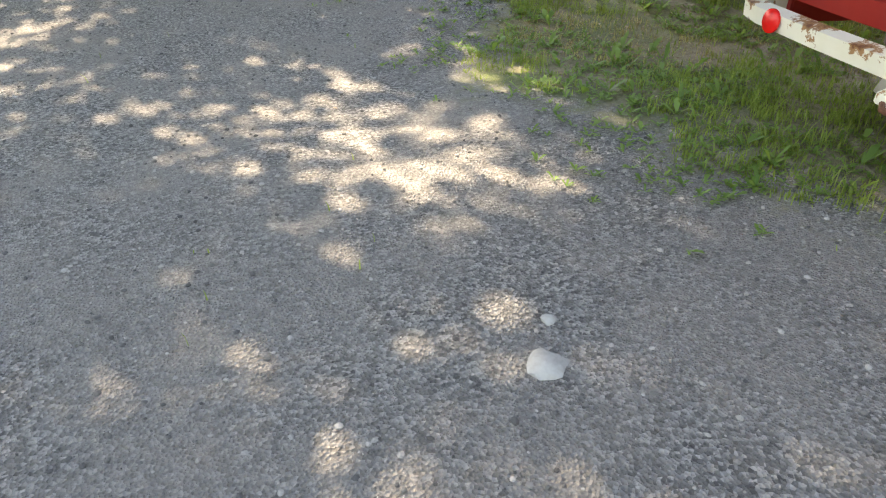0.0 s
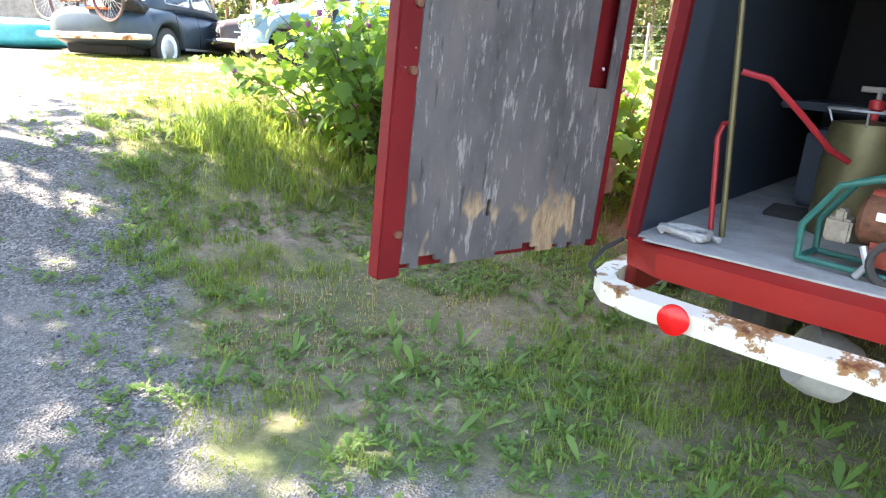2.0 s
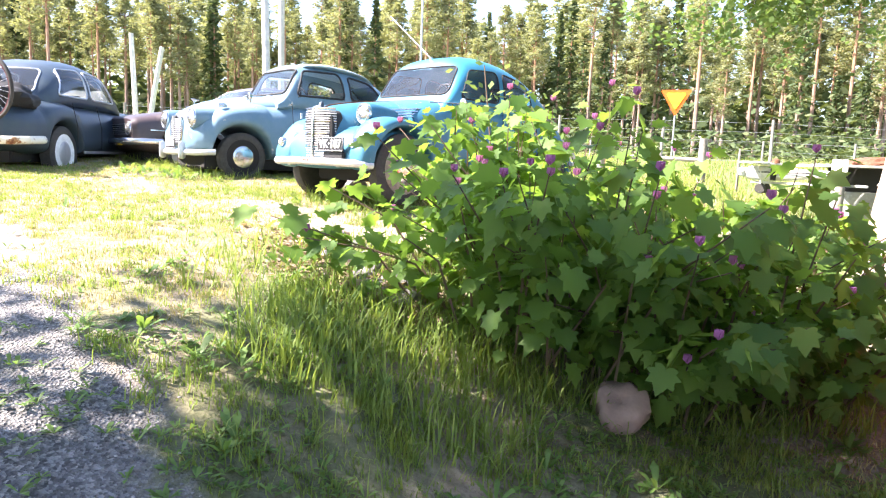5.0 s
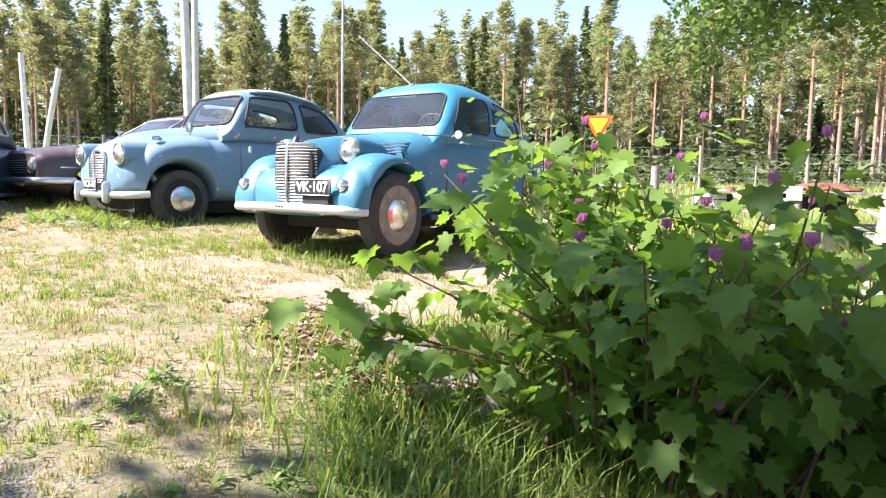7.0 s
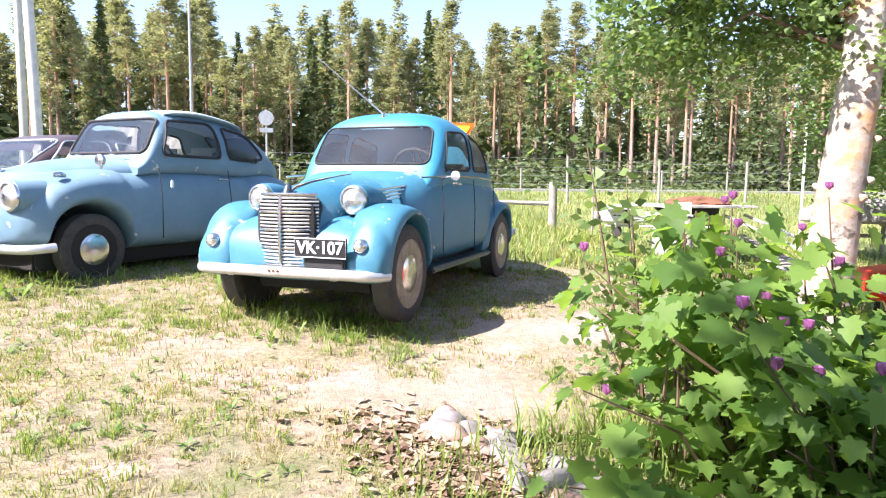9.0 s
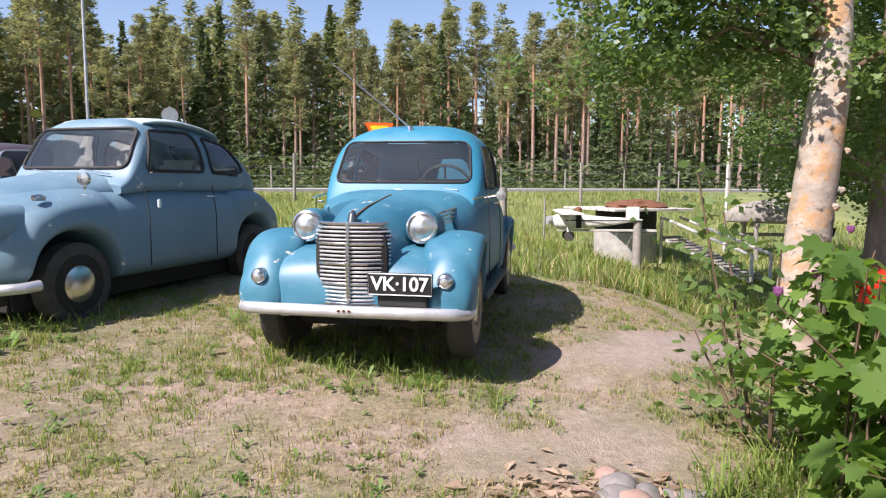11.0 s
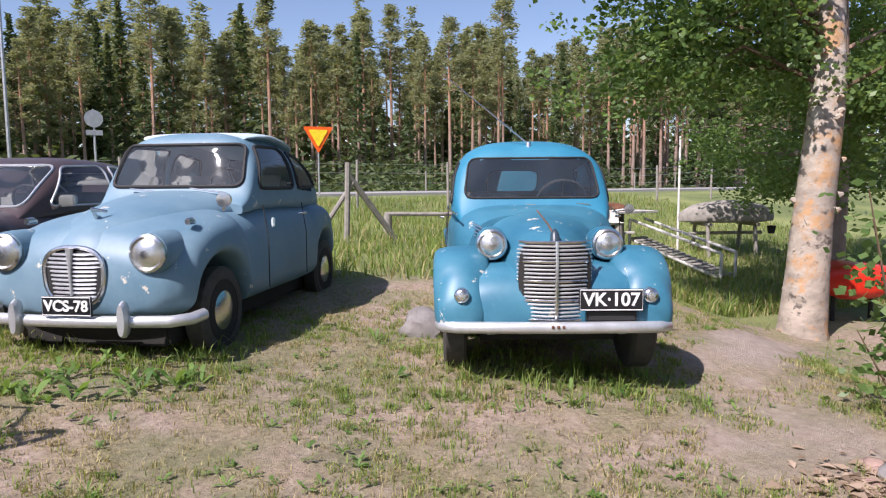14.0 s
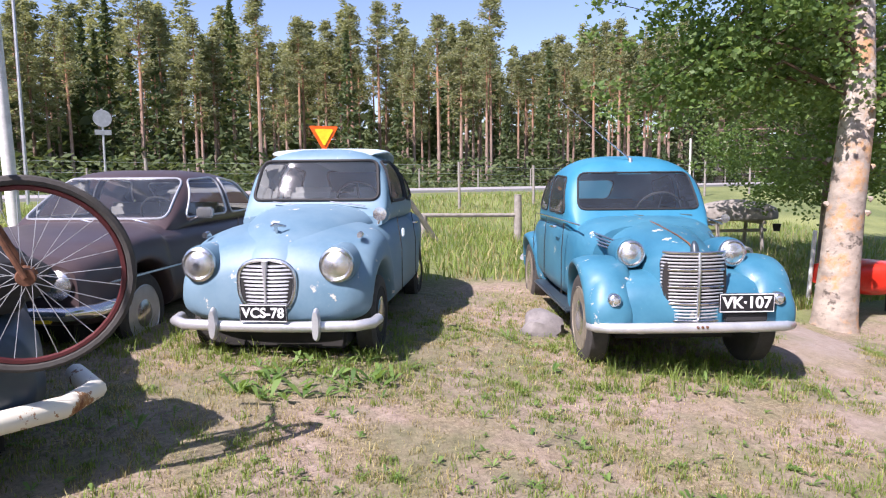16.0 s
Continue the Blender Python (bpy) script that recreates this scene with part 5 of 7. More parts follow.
def build_generator():
    g = thing("engine_pump", VAN @ pose(0.76, 0.24, 0.688, 0, 0, -8) @ Matrix.Scale(0.66, 4), "red motor pump in a green tube frame on a van floor", "pump")
    loop = lambda y: [(-0.26, y, 0.03), (-0.27, y, 0.20), (-0.14, y, 0.42), (0.02, y, 0.48), (0.22, y, 0.47), (0.25, y, 0.40), (0.25, y, 0.03)]
    for y in (-0.13, 0.13):
        part("frame_tube", tubes((loop(y), 0.018)), M_GREEN, g)
    part("skid", tubes(([(-0.26, -0.13, 0.03), (0.25, -0.13, 0.03)], 0.016), ([(-0.26, 0.13, 0.03), (0.25, 0.13, 0.03)], 0.016), ([(-0.26, -0.13, 0.03), (-0.26, 0.13, 0.03)], 0.016), ([(0.25, -0.13, 0.03), (0.25, 0.13, 0.03)], 0.016)), M_GREEN, g)
    part("fuel_tank", lathed([(0.001, -0.13), (0.10, -0.125), (0.125, -0.10), (0.125, 0.10), (0.10, 0.125), (0.001, 0.13)], 28, "X", pose(0.08, -0.02, 0.28)), M_RUST, g, "dull red-grey round tank")
    part("tank_top", hull([(-0.02, 0.06, 0.37, 0.42, 3, 3, 0), (0.08, 0.08, 0.37, 0.425, 3, 3, 0), (0.18, 0.06, 0.37, 0.42, 3, 3, 0)], 12, 20), M_REDMETAL, g)
    part("tank_label", boxes((0.04, 0.12, -0.152, -0.146, 0.29, 0.33), bevel=0.002), M_PLATEW, g, "small white label")
    part("crankcase", boxes((0.0, 0.2, -0.12, 0.1, 0.06, 0.18), bevel=0.03), M_REDMETAL, g)
    part("carburettor", boxes((-0.18, -0.06, -0.1, 0.02, 0.14, 0.26), (-0.14, -0.09, -0.12, -0.04, 0.25, 0.31), bevel=0.012), M_RIM, g, "grey carburettor")
    part("exhaust", tubes(([(0.18, -0.12, 0.2), (0.24, -0.17, 0.12), (0.24, -0.18, 0.02)], 0.022), ([(0.02, -0.15, 0.16), (0.06, -0.17, 0.08), (0.02, -0.16, 0.01)], 0.018)), M_BUMPER, g)
    part("wheel_ring", tube(bmesh.new(), [(0.17 + 0.1 * math.cos(a * math.pi / 10), -0.19, 0.11 + 0.1 * math.sin(a * math.pi / 10)) for a in range(20)], 0.02, 8, True), M_TYRE, g)
    part("side_panel", boxes((0.26, 0.34, -0.1, -0.09, 0.16, 0.26), bevel=0.002), M_PLATEW, g)
    d = thing("extinguisher_drum", VAN @ pose(0.62, 0.82, 0.688) @ Matrix.Scale(0.8, 4), "tall tarnished brass cylinder with wire hoop and red valve", "drum")
    part("drum_body", lathed([(0.17, 0.0), (0.18, 0.02), (0.18, 0.52), (0.17, 0.56), (0.001, 0.58)], 32), M_BRASS, d)
    part("wire_hoop", tube(bmesh.new(), [(0.20 * math.cos(a * math.pi / 12), 0.20 * math.sin(a * math.pi / 12), 0.62) for a in range(24)], 0.006, 6, True), M_BUMPER, d)
    part("hoop_leg", tubes(([(0.2, 0, 0.62), (0.17, 0, 0.55)], 0.005), ([(-0.2, 0, 0.62), (-0.17, 0, 0.55)], 0.005), ([(0, -0.2, 0.62), (0, -0.17, 0.55)], 0.005)), M_BUMPER, d)
    part("valve", lathed([(0.02, 0.56), (0.02, 0.62), (0.035, 0.63), (0.035, 0.67), (0.001, 0.68)], 16), M_HOSE, d, "red valve knob")
    part("lever", tubes(([(-0.08, 0, 0.72), (0.08, 0, 0.72)], 0.014), ([(0, 0, 0.66), (0, 0, 0.72)], 0.012)), M_WOOD, d)
    s = thing("spade", VAN @ pose(1.02, 0.6, 0.69), "long wooden tool handle leaning inside a van", "tool")
    part("handle", tubes(([(0.12, 0.0, 0.0), (0.34, 0.3, 1.45)], 0.02)), M_WOOD, s)
    part("grip", tubes(([(0.28, -0.28, 0.62), (0.02, 0.1, 0.68)], [0.022, 0.035])), M_POLE, s)
    rg = thing("rag", VAN @ pose(0.18, 0.12, 0.69), "crumpled grey rope and rag on a van floor", "rag")
    rng = random.Random(2)
    pts = [(0.09 * math.cos(i * 0.9) + 0.06 * rng.random(), 0.06 * math.sin(i * 0.9) + 0.05 * rng.random(), 0.012 + 0.02 * rng.random()) for i in range(26)]
    part("rope", tubes((pts, 0.011)), M_CONC, rg)


build_generator()

# ---- vegetation ----


def cards(rng, pts, size, stretch=1.0, droop=0.3, broad=0.42):
    """Small four-cornered sprays round the points given."""
    verts, faces = [], []
    for p, s in pts:
        a, t = rng.random() * 6.283, (rng.random() - 0.5) * 2.2
        u = Vector((math.cos(a), math.sin(a), math.sin(t) * 0.6 - droop)).normalized()
        w = u.orthogonal().normalized()
        w.rotate(Matrix.Rotation(rng.random() * 6.283, 3, u))
        L, B = size * s * (0.7 + 0.6 * rng.random()) * stretch, size * s * broad * (0.7 + 0.6 * rng.random())
        k = len(verts)
        p = Vector(p)
        verts += [p - u * L * 0.5, p + w * B * 0.5, p + u * L * 0.5, p - w * B * 0.5]
        faces.append((k, k + 1, k + 2, k + 3))
    return verts, faces


def pine_parts(seed, h, bare=0.45, wide=1.7):
    rng = random.Random(seed)
    lean = (rng.random() - 0.5) * 0.4
    bm = bmesh.new()
    tube(bm, [(0, 0, -0.3), (lean * 0.2, 0, h * 0.3), (lean * 0.6, 0, h * 0.65), (lean, 0, h)], [0.17, 0.13, 0.09, 0.015], 7)
    pts = []
    for i in range(80):
        f = rng.random() ** 0.85
        z = h * (bare + (1 - bare) * f)
        reach = wide * (1 - f) ** 0.72 * (0.4 + 0.6 * rng.random()) * (0.6 + 0.4 * min(1, f * 4)) + 0.12
        a = rng.random() * 6.283
        tip = Vector((reach * math.cos(a), reach * math.sin(a), z + 0.25 * reach))
        root = Vector((lean * z / h * 0.8, 0, z - 0.05))
        tube(bm, [root, root.lerp(tip, 0.9)], [0.022, 0.008], 3)
        for j in range(34):
            q = root.lerp(tip, 0.5 + 0.6 * rng.random())
            pts.append((q + Vector((rng.gauss(0, 0.17), rng.gauss(0, 0.17), rng.gauss(0, 0.11))), 1.0))
    for i in range(10):
        z, a = h * (0.15 + 0.3 * rng.random()), rng.random() * 6.283
        tube(bm, [(0, 0, z), (0.9 * rng.random() * math.cos(a), 0.9 * rng.random() * math.sin(a), z - 0.1)], [0.015, 0.005], 3)
    return bm, cards(rng, pts, 0.21, 1.5, -0.1)


def spruce_parts(seed, h):
    rng = random.Random(seed)
    bm = tube(bmesh.new(), [(0, 0, -0.3), (0, 0, h * 0.5), (0, 0, h)], [0.16, 0.09, 0.01], 7)
    pts = []
    for i in range(900):
        f = rng.random() ** 1.4
        z = h * (0.08 + 0.92 * f)
        reach = (1.75 * (1 - f) + 0.08) * math.sqrt(rng.random()) * (0.8 + 0.3 * math.sin(z * 5.0))
        a = rng.random() * 6.283
        pts.append(((reach * math.cos(a), reach * math.sin(a), z - 0.22 * reach), 1.0))
    return bm, cards(rng, pts, 0.5, 1.3, 0.35)


def make_tree(name, stem, crown, bark, leaf, label, group):
    t = thing(name, Matrix(), label, "tree", group)
    part("trunk", stem, bark, t)
    pydata("crown", *crown, leaf, t)
    return t


def build_forest():
    rng = random.Random(11)
    kinds = [make_tree("pine_tree", *pine_parts(s, h, b, w), M_PINEBARK, M_NEEDLE, "tall slender pine with bare reddish trunk at the forest edge", "pine forest") for s, h, b, w in ((1, 13.5, 0.55, 1.8), (2, 12.0, 0.46, 1.9), (3, 15.0, 0.60, 1.7), (4, 11.0, 0.38, 2.0), (5, 13.5, 0.62, 1.6))]
    firs = [make_tree("spruce_tree", *spruce_parts(s, h), M_PINEBARK, M_SPRUCE, "dark narrow spruce at the forest edge", "pine forest") for s, h in ((6, 13.0), (7, 8.0), (8, 4.0))]
    used = set()
    spots = []
    for i in range(380):
        ang = radians(-78 + 150 * (i + rng.random()) / 380)
        d = 40 + 15 * rng.random() ** 1.3
        x, y = -2 + d * math.sin(ang) * 1.25, 3 + max(33.5, d * math.cos(ang) * 1.0 + 4)
        spots.append((x, y))
    for x, y in spots:
        u = rng.random()
        src = rng.choice(firs[:1] if u < 0.10 else firs[1:] if u < 0.2 else kinds)
        s = 0.68 + 0.27 * rng.random()
        m = on_ground(x, y, rng.random() * 360) @ Matrix.Scale(s, 4)
        if src.name not in used:
            used.add(src.name)
            src.matrix_world = m
        else:
            c = copy_thing(src, m)
            c.scale = (s, s, s)
    # the depth of the wood behind
    allv, allf, tv, tf = [], [], [], []
    for k in range(5):
        bm, (v, f) = pine_parts(20 + k, 13.5 + 0.5 * k, 0.45, 1.7)
        bm.verts.ensure_lookup_table()
        step = max(1, len(f) // 620)
        va = np.array([tuple(q) for n, q in enumerate(v) if n // 4 % step == 0])
        va = va.reshape(-1, 4, 3)
        va = (va.mean(1, keepdims=True) + (va - va.mean(1, keepdims=True)) * 1.7).reshape(-1, 3)
        fa = np.arange(len(va)).reshape(-1, 4)
        ta = np.array([tuple(q.co) for q in bm.verts])
        tri = [[q.index for q in face.verts] for face in bm.faces]
        bm.free()
        for i in range(95):
            ang = radians(-80 + 155 * rng.random())
            d = 54 + 40 * rng.random()
            x, y = -2 + d * math.sin(ang) * 1.2, 3 + max(47, d * math.cos(ang))
            s = 0.85 + 0.3 * rng.random()
            a = rng.random() * 6.283
            R = np.array(((math.cos(a), -math.sin(a), 0), (math.sin(a), math.cos(a), 0), (0, 0, 1))) * s
            o = np.array((x, y, ground_z(x, y)))
            n0 = sum(len(q) for q in allv)
            allv.append(va @ R.T + o)
            allf += [tuple(int(w) + n0 for w in q) for q in fa]
            n1 = sum(len(q) for q in tv)
            tv.append(ta @ R.T + o)
            tf += [tuple(w + n1 for w in q) for q in tri]
    pydata("far_wood_crowns", np.concatenate(allv), allf, M_NEEDLE, None, "dense pine crowns deep in the wood", "stuff")["category"] = "forest"
    pydata("far_wood_trunks", np.concatenate(tv), tf, M_PINEBARK, None, "pine trunks deep in the wood", "stuff")["category"] = "forest"
    # undergrowth along the wood's foot
    pts = []
    for i in range(26000):
        x = -75 + 165 * rng.random()
        y = 36 + 14 * rng.random()
        pts.append(((x, y, ground_z(x, y) + 0.05 + 1.9 * rng.random() ** 2), 1.0))
    fill = []
    for i in range(52000):
        x = -110 + 250 * rng.random()
        y = 52 + 40 * rng.random()
        fill.append(((x, y, ground_z(x, y) + 6.5 * rng.random() ** 1.3), 1.7))
    pydata("young_spruces", *cards(rng, fill, 0.8, 1.0, 0.2), M_SPRUCE, None, "dark young spruces deep in the wood", "stuff")["category"] = "forest"
    pydata("undergrowth", *cards(rng, pts, 0.42, 1.2, -0.2), M_SPRUCE, None, "low green undergrowth along the wood", "stuff")["category"] = "bushes"


build_forest()

LEAF5 = [(0.0, 0.03), (0.20, -0.07), (0.38, 0.0), (0.33, 0.13), (0.58, 0.28), (0.39, 0.38), (0.45, 0.68), (0.24, 0.62), (0.0, 1.0)]


def maple_leaf(m, s, fold=0.16):
    """Points and faces of one lobed leaf, folded along its rib."""
    right = [(x, y) for x, y in LEAF5]
    pts = [m @ Vector((x * s, (y - 0.1) * s, fold * abs(x) * s - 0.12 * y * y * s)) for x, y in right]
    left = [m @ Vector((-x * s, (y - 0.1) * s, fold * abs(x) * s - 0.12 * y * y * s)) for x, y in right[1:-1]]
    mid = m @ Vector((0, 0.25 * s, -0.01 * s))
    v = pts + left + [mid]
    n = len(pts)
    loop = list(range(n)) + list(range(2 * n - 3, n - 1, -1))
    k = len(v) - 1
    return v, [(k, loop[i], loop[(i + 1) % len(loop)]) for i in range(len(loop))]


def build_bush():
    """A broad thicket of lobed leaves on thin canes."""
    rng = random.Random(21)
    b = thing("flowering_bush", on_ground(1.1, 4.15), "wide bush of large lobed green leaves with purple flowers", "bush")
    inv = b.matrix_world.inverted()
    stems = bmesh.new()
    verts, faces, flowers = [], [], []
    for i in range(190):
        t = (i + rng.random()) / 190
        cx, cy = 0.30 + 2.0 * t, 3.52 + 0.85 * t + 0.1 * math.sin(t * 9)
        a = rng.random() * 6.283
        rad = 0.45 * math.sqrt(rng.random())
        base = Vector((cx + rad * math.cos(a), cy + rad * math.sin(a), 0))
        base.z = ground_z(base.x, base.y) - 0.05
        out = 0.15 + 0.8 * rng.random() ** 1.2
        if i < 12:
            base.x, base.y = 0.12 + 0.5 * (i % 4) / 3 + rng.gauss(0, 0.1), 4.1 + 0.5 * (i % 4) / 3 + rng.gauss(0, 0.12)
        hgt = (0.85 + 0.5 * math.sin(math.pi * min(1, 0.2 + t * 0.8))) * (0.45 + 0.62 * rng.random()) * (1.15 - 0.45 * out)
        if i < 12:
            out, hgt = 0.2 * rng.random(), 1.05 + 0.45 * rng.random()
        elif rng.random() < 0.05:
            hgt *= 1.25
        tip = base + Vector((out * math.cos(a), out * math.sin(a), hgt))
        mid = base.lerp(tip, 0.5) + Vector((0, 0, 0.18))
        tube(stems, [inv @ base, inv @ mid, inv @ tip], [0.009, 0.006, 0.003], 4)
        for j in range(25):
            f = 0.12 + 0.88 * (j + rng.random()) / 25
            p = base.lerp(mid, f * 2) if f < 0.5 else mid.lerp(tip, f * 2 - 1)
            la = rng.random() * 6.283
            p = p + Vector((math.cos(la), math.sin(la), 0.2)) * (0.06 + 0.14 * rng.random())
            tilt = radians(-5 + 70 * rng.random())
            m = Matrix.Translation(inv @ p) @ Matrix.Rotation(la - math.pi / 2, 4, "Z") @ Matrix.Rotation(-tilt, 4, "X") @ Matrix.Rotation(rng.gauss(0, 0.4), 4, "Y")
            v, fc = maple_leaf(m, 0.055 + 0.095 * rng.random())
            k = len(verts)
            verts += v
            faces += [tuple(q + k for q in g) for g in fc]
        if rng.random() < 0.5:
            flowers.append(inv @ (tip + Vector((0, 0, 0.03))))
    for j in range(64):
        f = rng.random()
        p = Vector((0.25, 3.5, -0.25)).lerp(Vector((-0.75, 3.35, 0.12)), f) + Vector((rng.gauss(0, 0.1), rng.gauss(0, 0.1), rng.gauss(0, 0.1)))
        la = rng.random() * 6.283
        m = Matrix.Translation(inv @ p) @ Matrix.Rotation(la, 4, "Z") @ Matrix.Rotation(-0.6, 4, "X")
        v, fc = maple_leaf(m, 0.06 + 0.09 * rng.random())
        k = len(verts)
        verts += v
        faces += [tuple(q + k for q in g) for g in fc]
    tube(stems, [inv @ Vector((0.4, 3.5, -0.65)), inv @ Vector((0.0, 3.45, -0.1)), inv @ Vector((-0.75, 3.35, 0.12))], [0.01, 0.007, 0.003], 4)
    part("cane_thicket", stems, M_STEM, b, "", True, "stuff")
    lv = pydata("leaves", verts, faces, M_LEAF, b, "", "stuff", True)
    for p in flowers:
        fl = bmesh.new()
        for i in range(5):
            mm = Matrix.Translation(p) @ Matrix.Rotation(i * 1.2566 + rng.random() * 0.3, 4, "Z") @ Matrix.Rotation(0.9, 4, "X")
            q = [fl.verts.new(mm @ Vector(c)) for c in ((0, 0, 0), (0.017, 0.019, 0.004), (0.012, 0.04, 0.014), (-0.012, 0.04, 0.014), (-0.017, 0.019, 0.004))]
            fl.faces.new(q)
        part("flower", fl, M_FLOWER, b, "purple five-petalled flower", False)


build_bush()


def build_birch():
    rng = random.Random(31)
    z0 = ground_z(4.15, 7.8)
    t = thing("birch_tree", pose(4.15, 7.8, z0), "old birch with pale flaking bark and orange lichen", "tree")
    bm = bmesh.new()
    tube(bm, [(-0.02, 0, -0.2), (0.0, 0, 0.1), (0.06, 0, 0.8), (0.14, 0, 1.6), (0.30, -0.02, 3.0), (0.42, 0.1, 4.8), (0.5, 0.2, 7.5)], [0.36, 0.285, 0.25, 0.23, 0.205, 0.16, 0.05], 20)
    limbs = []
    limb = bmesh.new()
    for i in range(30):
        z = 2.95 + 4.2 * i / 30
        a = radians(138 + 76 * (rng.random() - 0.5)) if i % 3 else radians(-60 + 200 * rng.random())
        L = (1.6 + 2.6 * rng.random()) * (1.0 if i % 3 else 0.8)
        s = Vector((0.28, 0, z))
        mid = s + Vector((math.cos(a) * L * 0.55, math.sin(a) * L * 0.55, 0.5))
        e = s + Vector((math.cos(a) * L, math.sin(a) * L, 0.1 - 0.9 * rng.random()))
        tube(limb, [s, mid, e], [0.035, 0.02, 0.005], 6)
        limbs.append((s, mid, e))
    for i in range(26):
        a, z, r = rng.random() * 6.283, 0.5 + 4.2 * rng.random(), 0.27
        p = Vector((0.05 + 0.075 * z + r * 0.9 * math.cos(a), r * 0.9 * math.sin(a), z))
        tube(bm, [p, p + Vector((0.05 * math.cos(a), 0.05 * math.sin(a), 0.02))], [0.05, 0.02], 6)
    part("trunk", bm, M_BIRCH, t)
    part("branchwork", limb, M_STEM, t, "", True, "stuff")
    pts = []
    for s, m, e in limbs:
        for j in range(19):
            f = 0.12 + 0.88 * rng.random()
            p = s.lerp(m, f * 2) if f < 0.35 else m.lerp(e, (f - 0.35) / 0.65)
            sp = 0.12 + 0.34 * f
            p = p + Vector((rng.gauss(0, sp), rng.gauss(0, sp), rng.gauss(-0.1, sp * 0.8)))
            for q in range(46):
                pts.append((p + Vector((rng.gauss(0, 0.13), rng.gauss(0, 0.13), rng.gauss(0, 0.09))), 1.0))
    pydata("crown", *cards(rng, pts, 0.088, 1.0, 0.3, 0.75), M_BIRCHLEAF, t, "", "stuff")
    # ivy-like shoots round its foot
    sh = thing("young_birch_shoots", on_ground(0.38, 4.85), "leafy young birch shoots behind the flowering bush", "shrub")
    pts = []
    for i in range(7):
        a, h = rng.random() * 6.283, 0.5 + 1.2 * rng.random()
        s = Vector((0.12 * math.cos(a), 0.12 * math.sin(a), 0))
        e = s + Vector((0.28 * math.cos(a), 0.28 * math.sin(a), h))
        part("stem", tube(bmesh.new(), [s, e], [0.012, 0.004], 5), M_STEM, sh)
        for j in range(int(95 * h)):
            p = s.lerp(e, 0.15 + 0.85 * rng.random())
            pts.append((p + Vector((rng.gauss(0, 0.12), rng.gauss(0, 0.12), rng.gauss(0, 0.1))), 1.0))
    pydata("leaves", *cards(rng, pts, 0.07, 1.0, 0.1, 0.75), M_BIRCHLEAF, sh, "", "stuff")
    return t


build_birch()


def broad_tree(x, y, h, r, seed, label, low=0.35, n=5200, size=0.16, twig=0):
    rng = random.Random(seed)
    t = thing("leafy_tree", on_ground(x, y), label, "tree")
    bm, pts = bmesh.new(), []
    tube(bm, [(0, 0, -0.2), (0.1, 0, h * 0.4), (0.0, 0.1, h * 0.95)], [0.2, 0.14, 0.03], 10)
    for i in range(26):
        z = h * (low + (0.95 - low) * rng.random())
        a = rng.random() * 6.283
        L = r * (0.45 + 0.55 * rng.random()) * (1.1 - 0.6 * (z / h - low) / (1 - low))
        s, e = Vector((0.05, 0, z)), Vector((L * math.cos(a), L * math.sin(a), z + 0.3 * L * rng.random()))
        tube(bm, [s, s.lerp(e, 0.5) + Vector((0, 0, 0.15)), e], [0.05, 0.03, 0.008], 5)
        for j in range(twig):
            q = s.lerp(e, 0.3 + 0.75 * rng.random()) + Vector((rng.gauss(0, 0.3), rng.gauss(0, 0.3), rng.gauss(-0.1, 0.26)))
            for v in range(n // 26 // twig):
                pts.append((q + Vector((rng.gauss(0, 0.15), rng.gauss(0, 0.15), rng.gauss(0, 0.10))), 1.0))
        for j in range(0 if twig else n // 26):
            q = s.lerp(e, 0.25 + 0.8 * rng.random())
            pts.append((q + Vector((rng.gauss(0, 0.34), rng.gauss(0, 0.34), rng.gauss(-0.1, 0.3))), 1.0))
    part("trunk", bm, M_PINEBARK, t)
    pydata("crown", *cards(rng, pts, size, 1.0, 0.2, 0.7 if twig else 0.42), M_BIRCHLEAF, t, "", "stuff")
    return t


broad_tree(7.6, 9.3, 7.0, 2.6, 41, "dark leafy tree behind a birch", 0.25, 21000, 0.085, 20)
broad_tree(9.6, 10.6, 8.0, 3.0, 42, "dark leafy tree beside the meadow", 0.2, 26000, 0.09, 22)
# trees by the drive, out of view, placed so that their crowns shade it
broad_tree(-6.3, -2.6, 8.5, 2.9, 43, "tall leafy tree beside the gravel drive", 0.35, 7000, 0.2)
broad_tree(-3.6, -3.9, 8.0, 2.6, 44, "leafy tree beside the gravel drive", 0.35, 6500, 0.2)
# added out of view only to keep sun off the van's rear
broad_tree(-2.2, -1.1, 10.6, 2.1, 48, "unseen leafy tree added to shade the van", 0.56, 8500, 0.2)
broad_tree(-3.6, 0.2, 8.0, 2.6, 46, "leafy tree shading the drive and bush", 0.38, 6600, 0.22)
# added out of view to darken the bush's right half
broad_tree(-3.5, 0.85, 9.0, 1.9, 47, "unseen leafy tree added to shade the bush", 0.55, 4400, 0.22)
broad_tree(-0.6, -4.4, 8.5, 2.6, 45, "leafy tree at the edge of the drive", 0.35, 5000, 0.2)


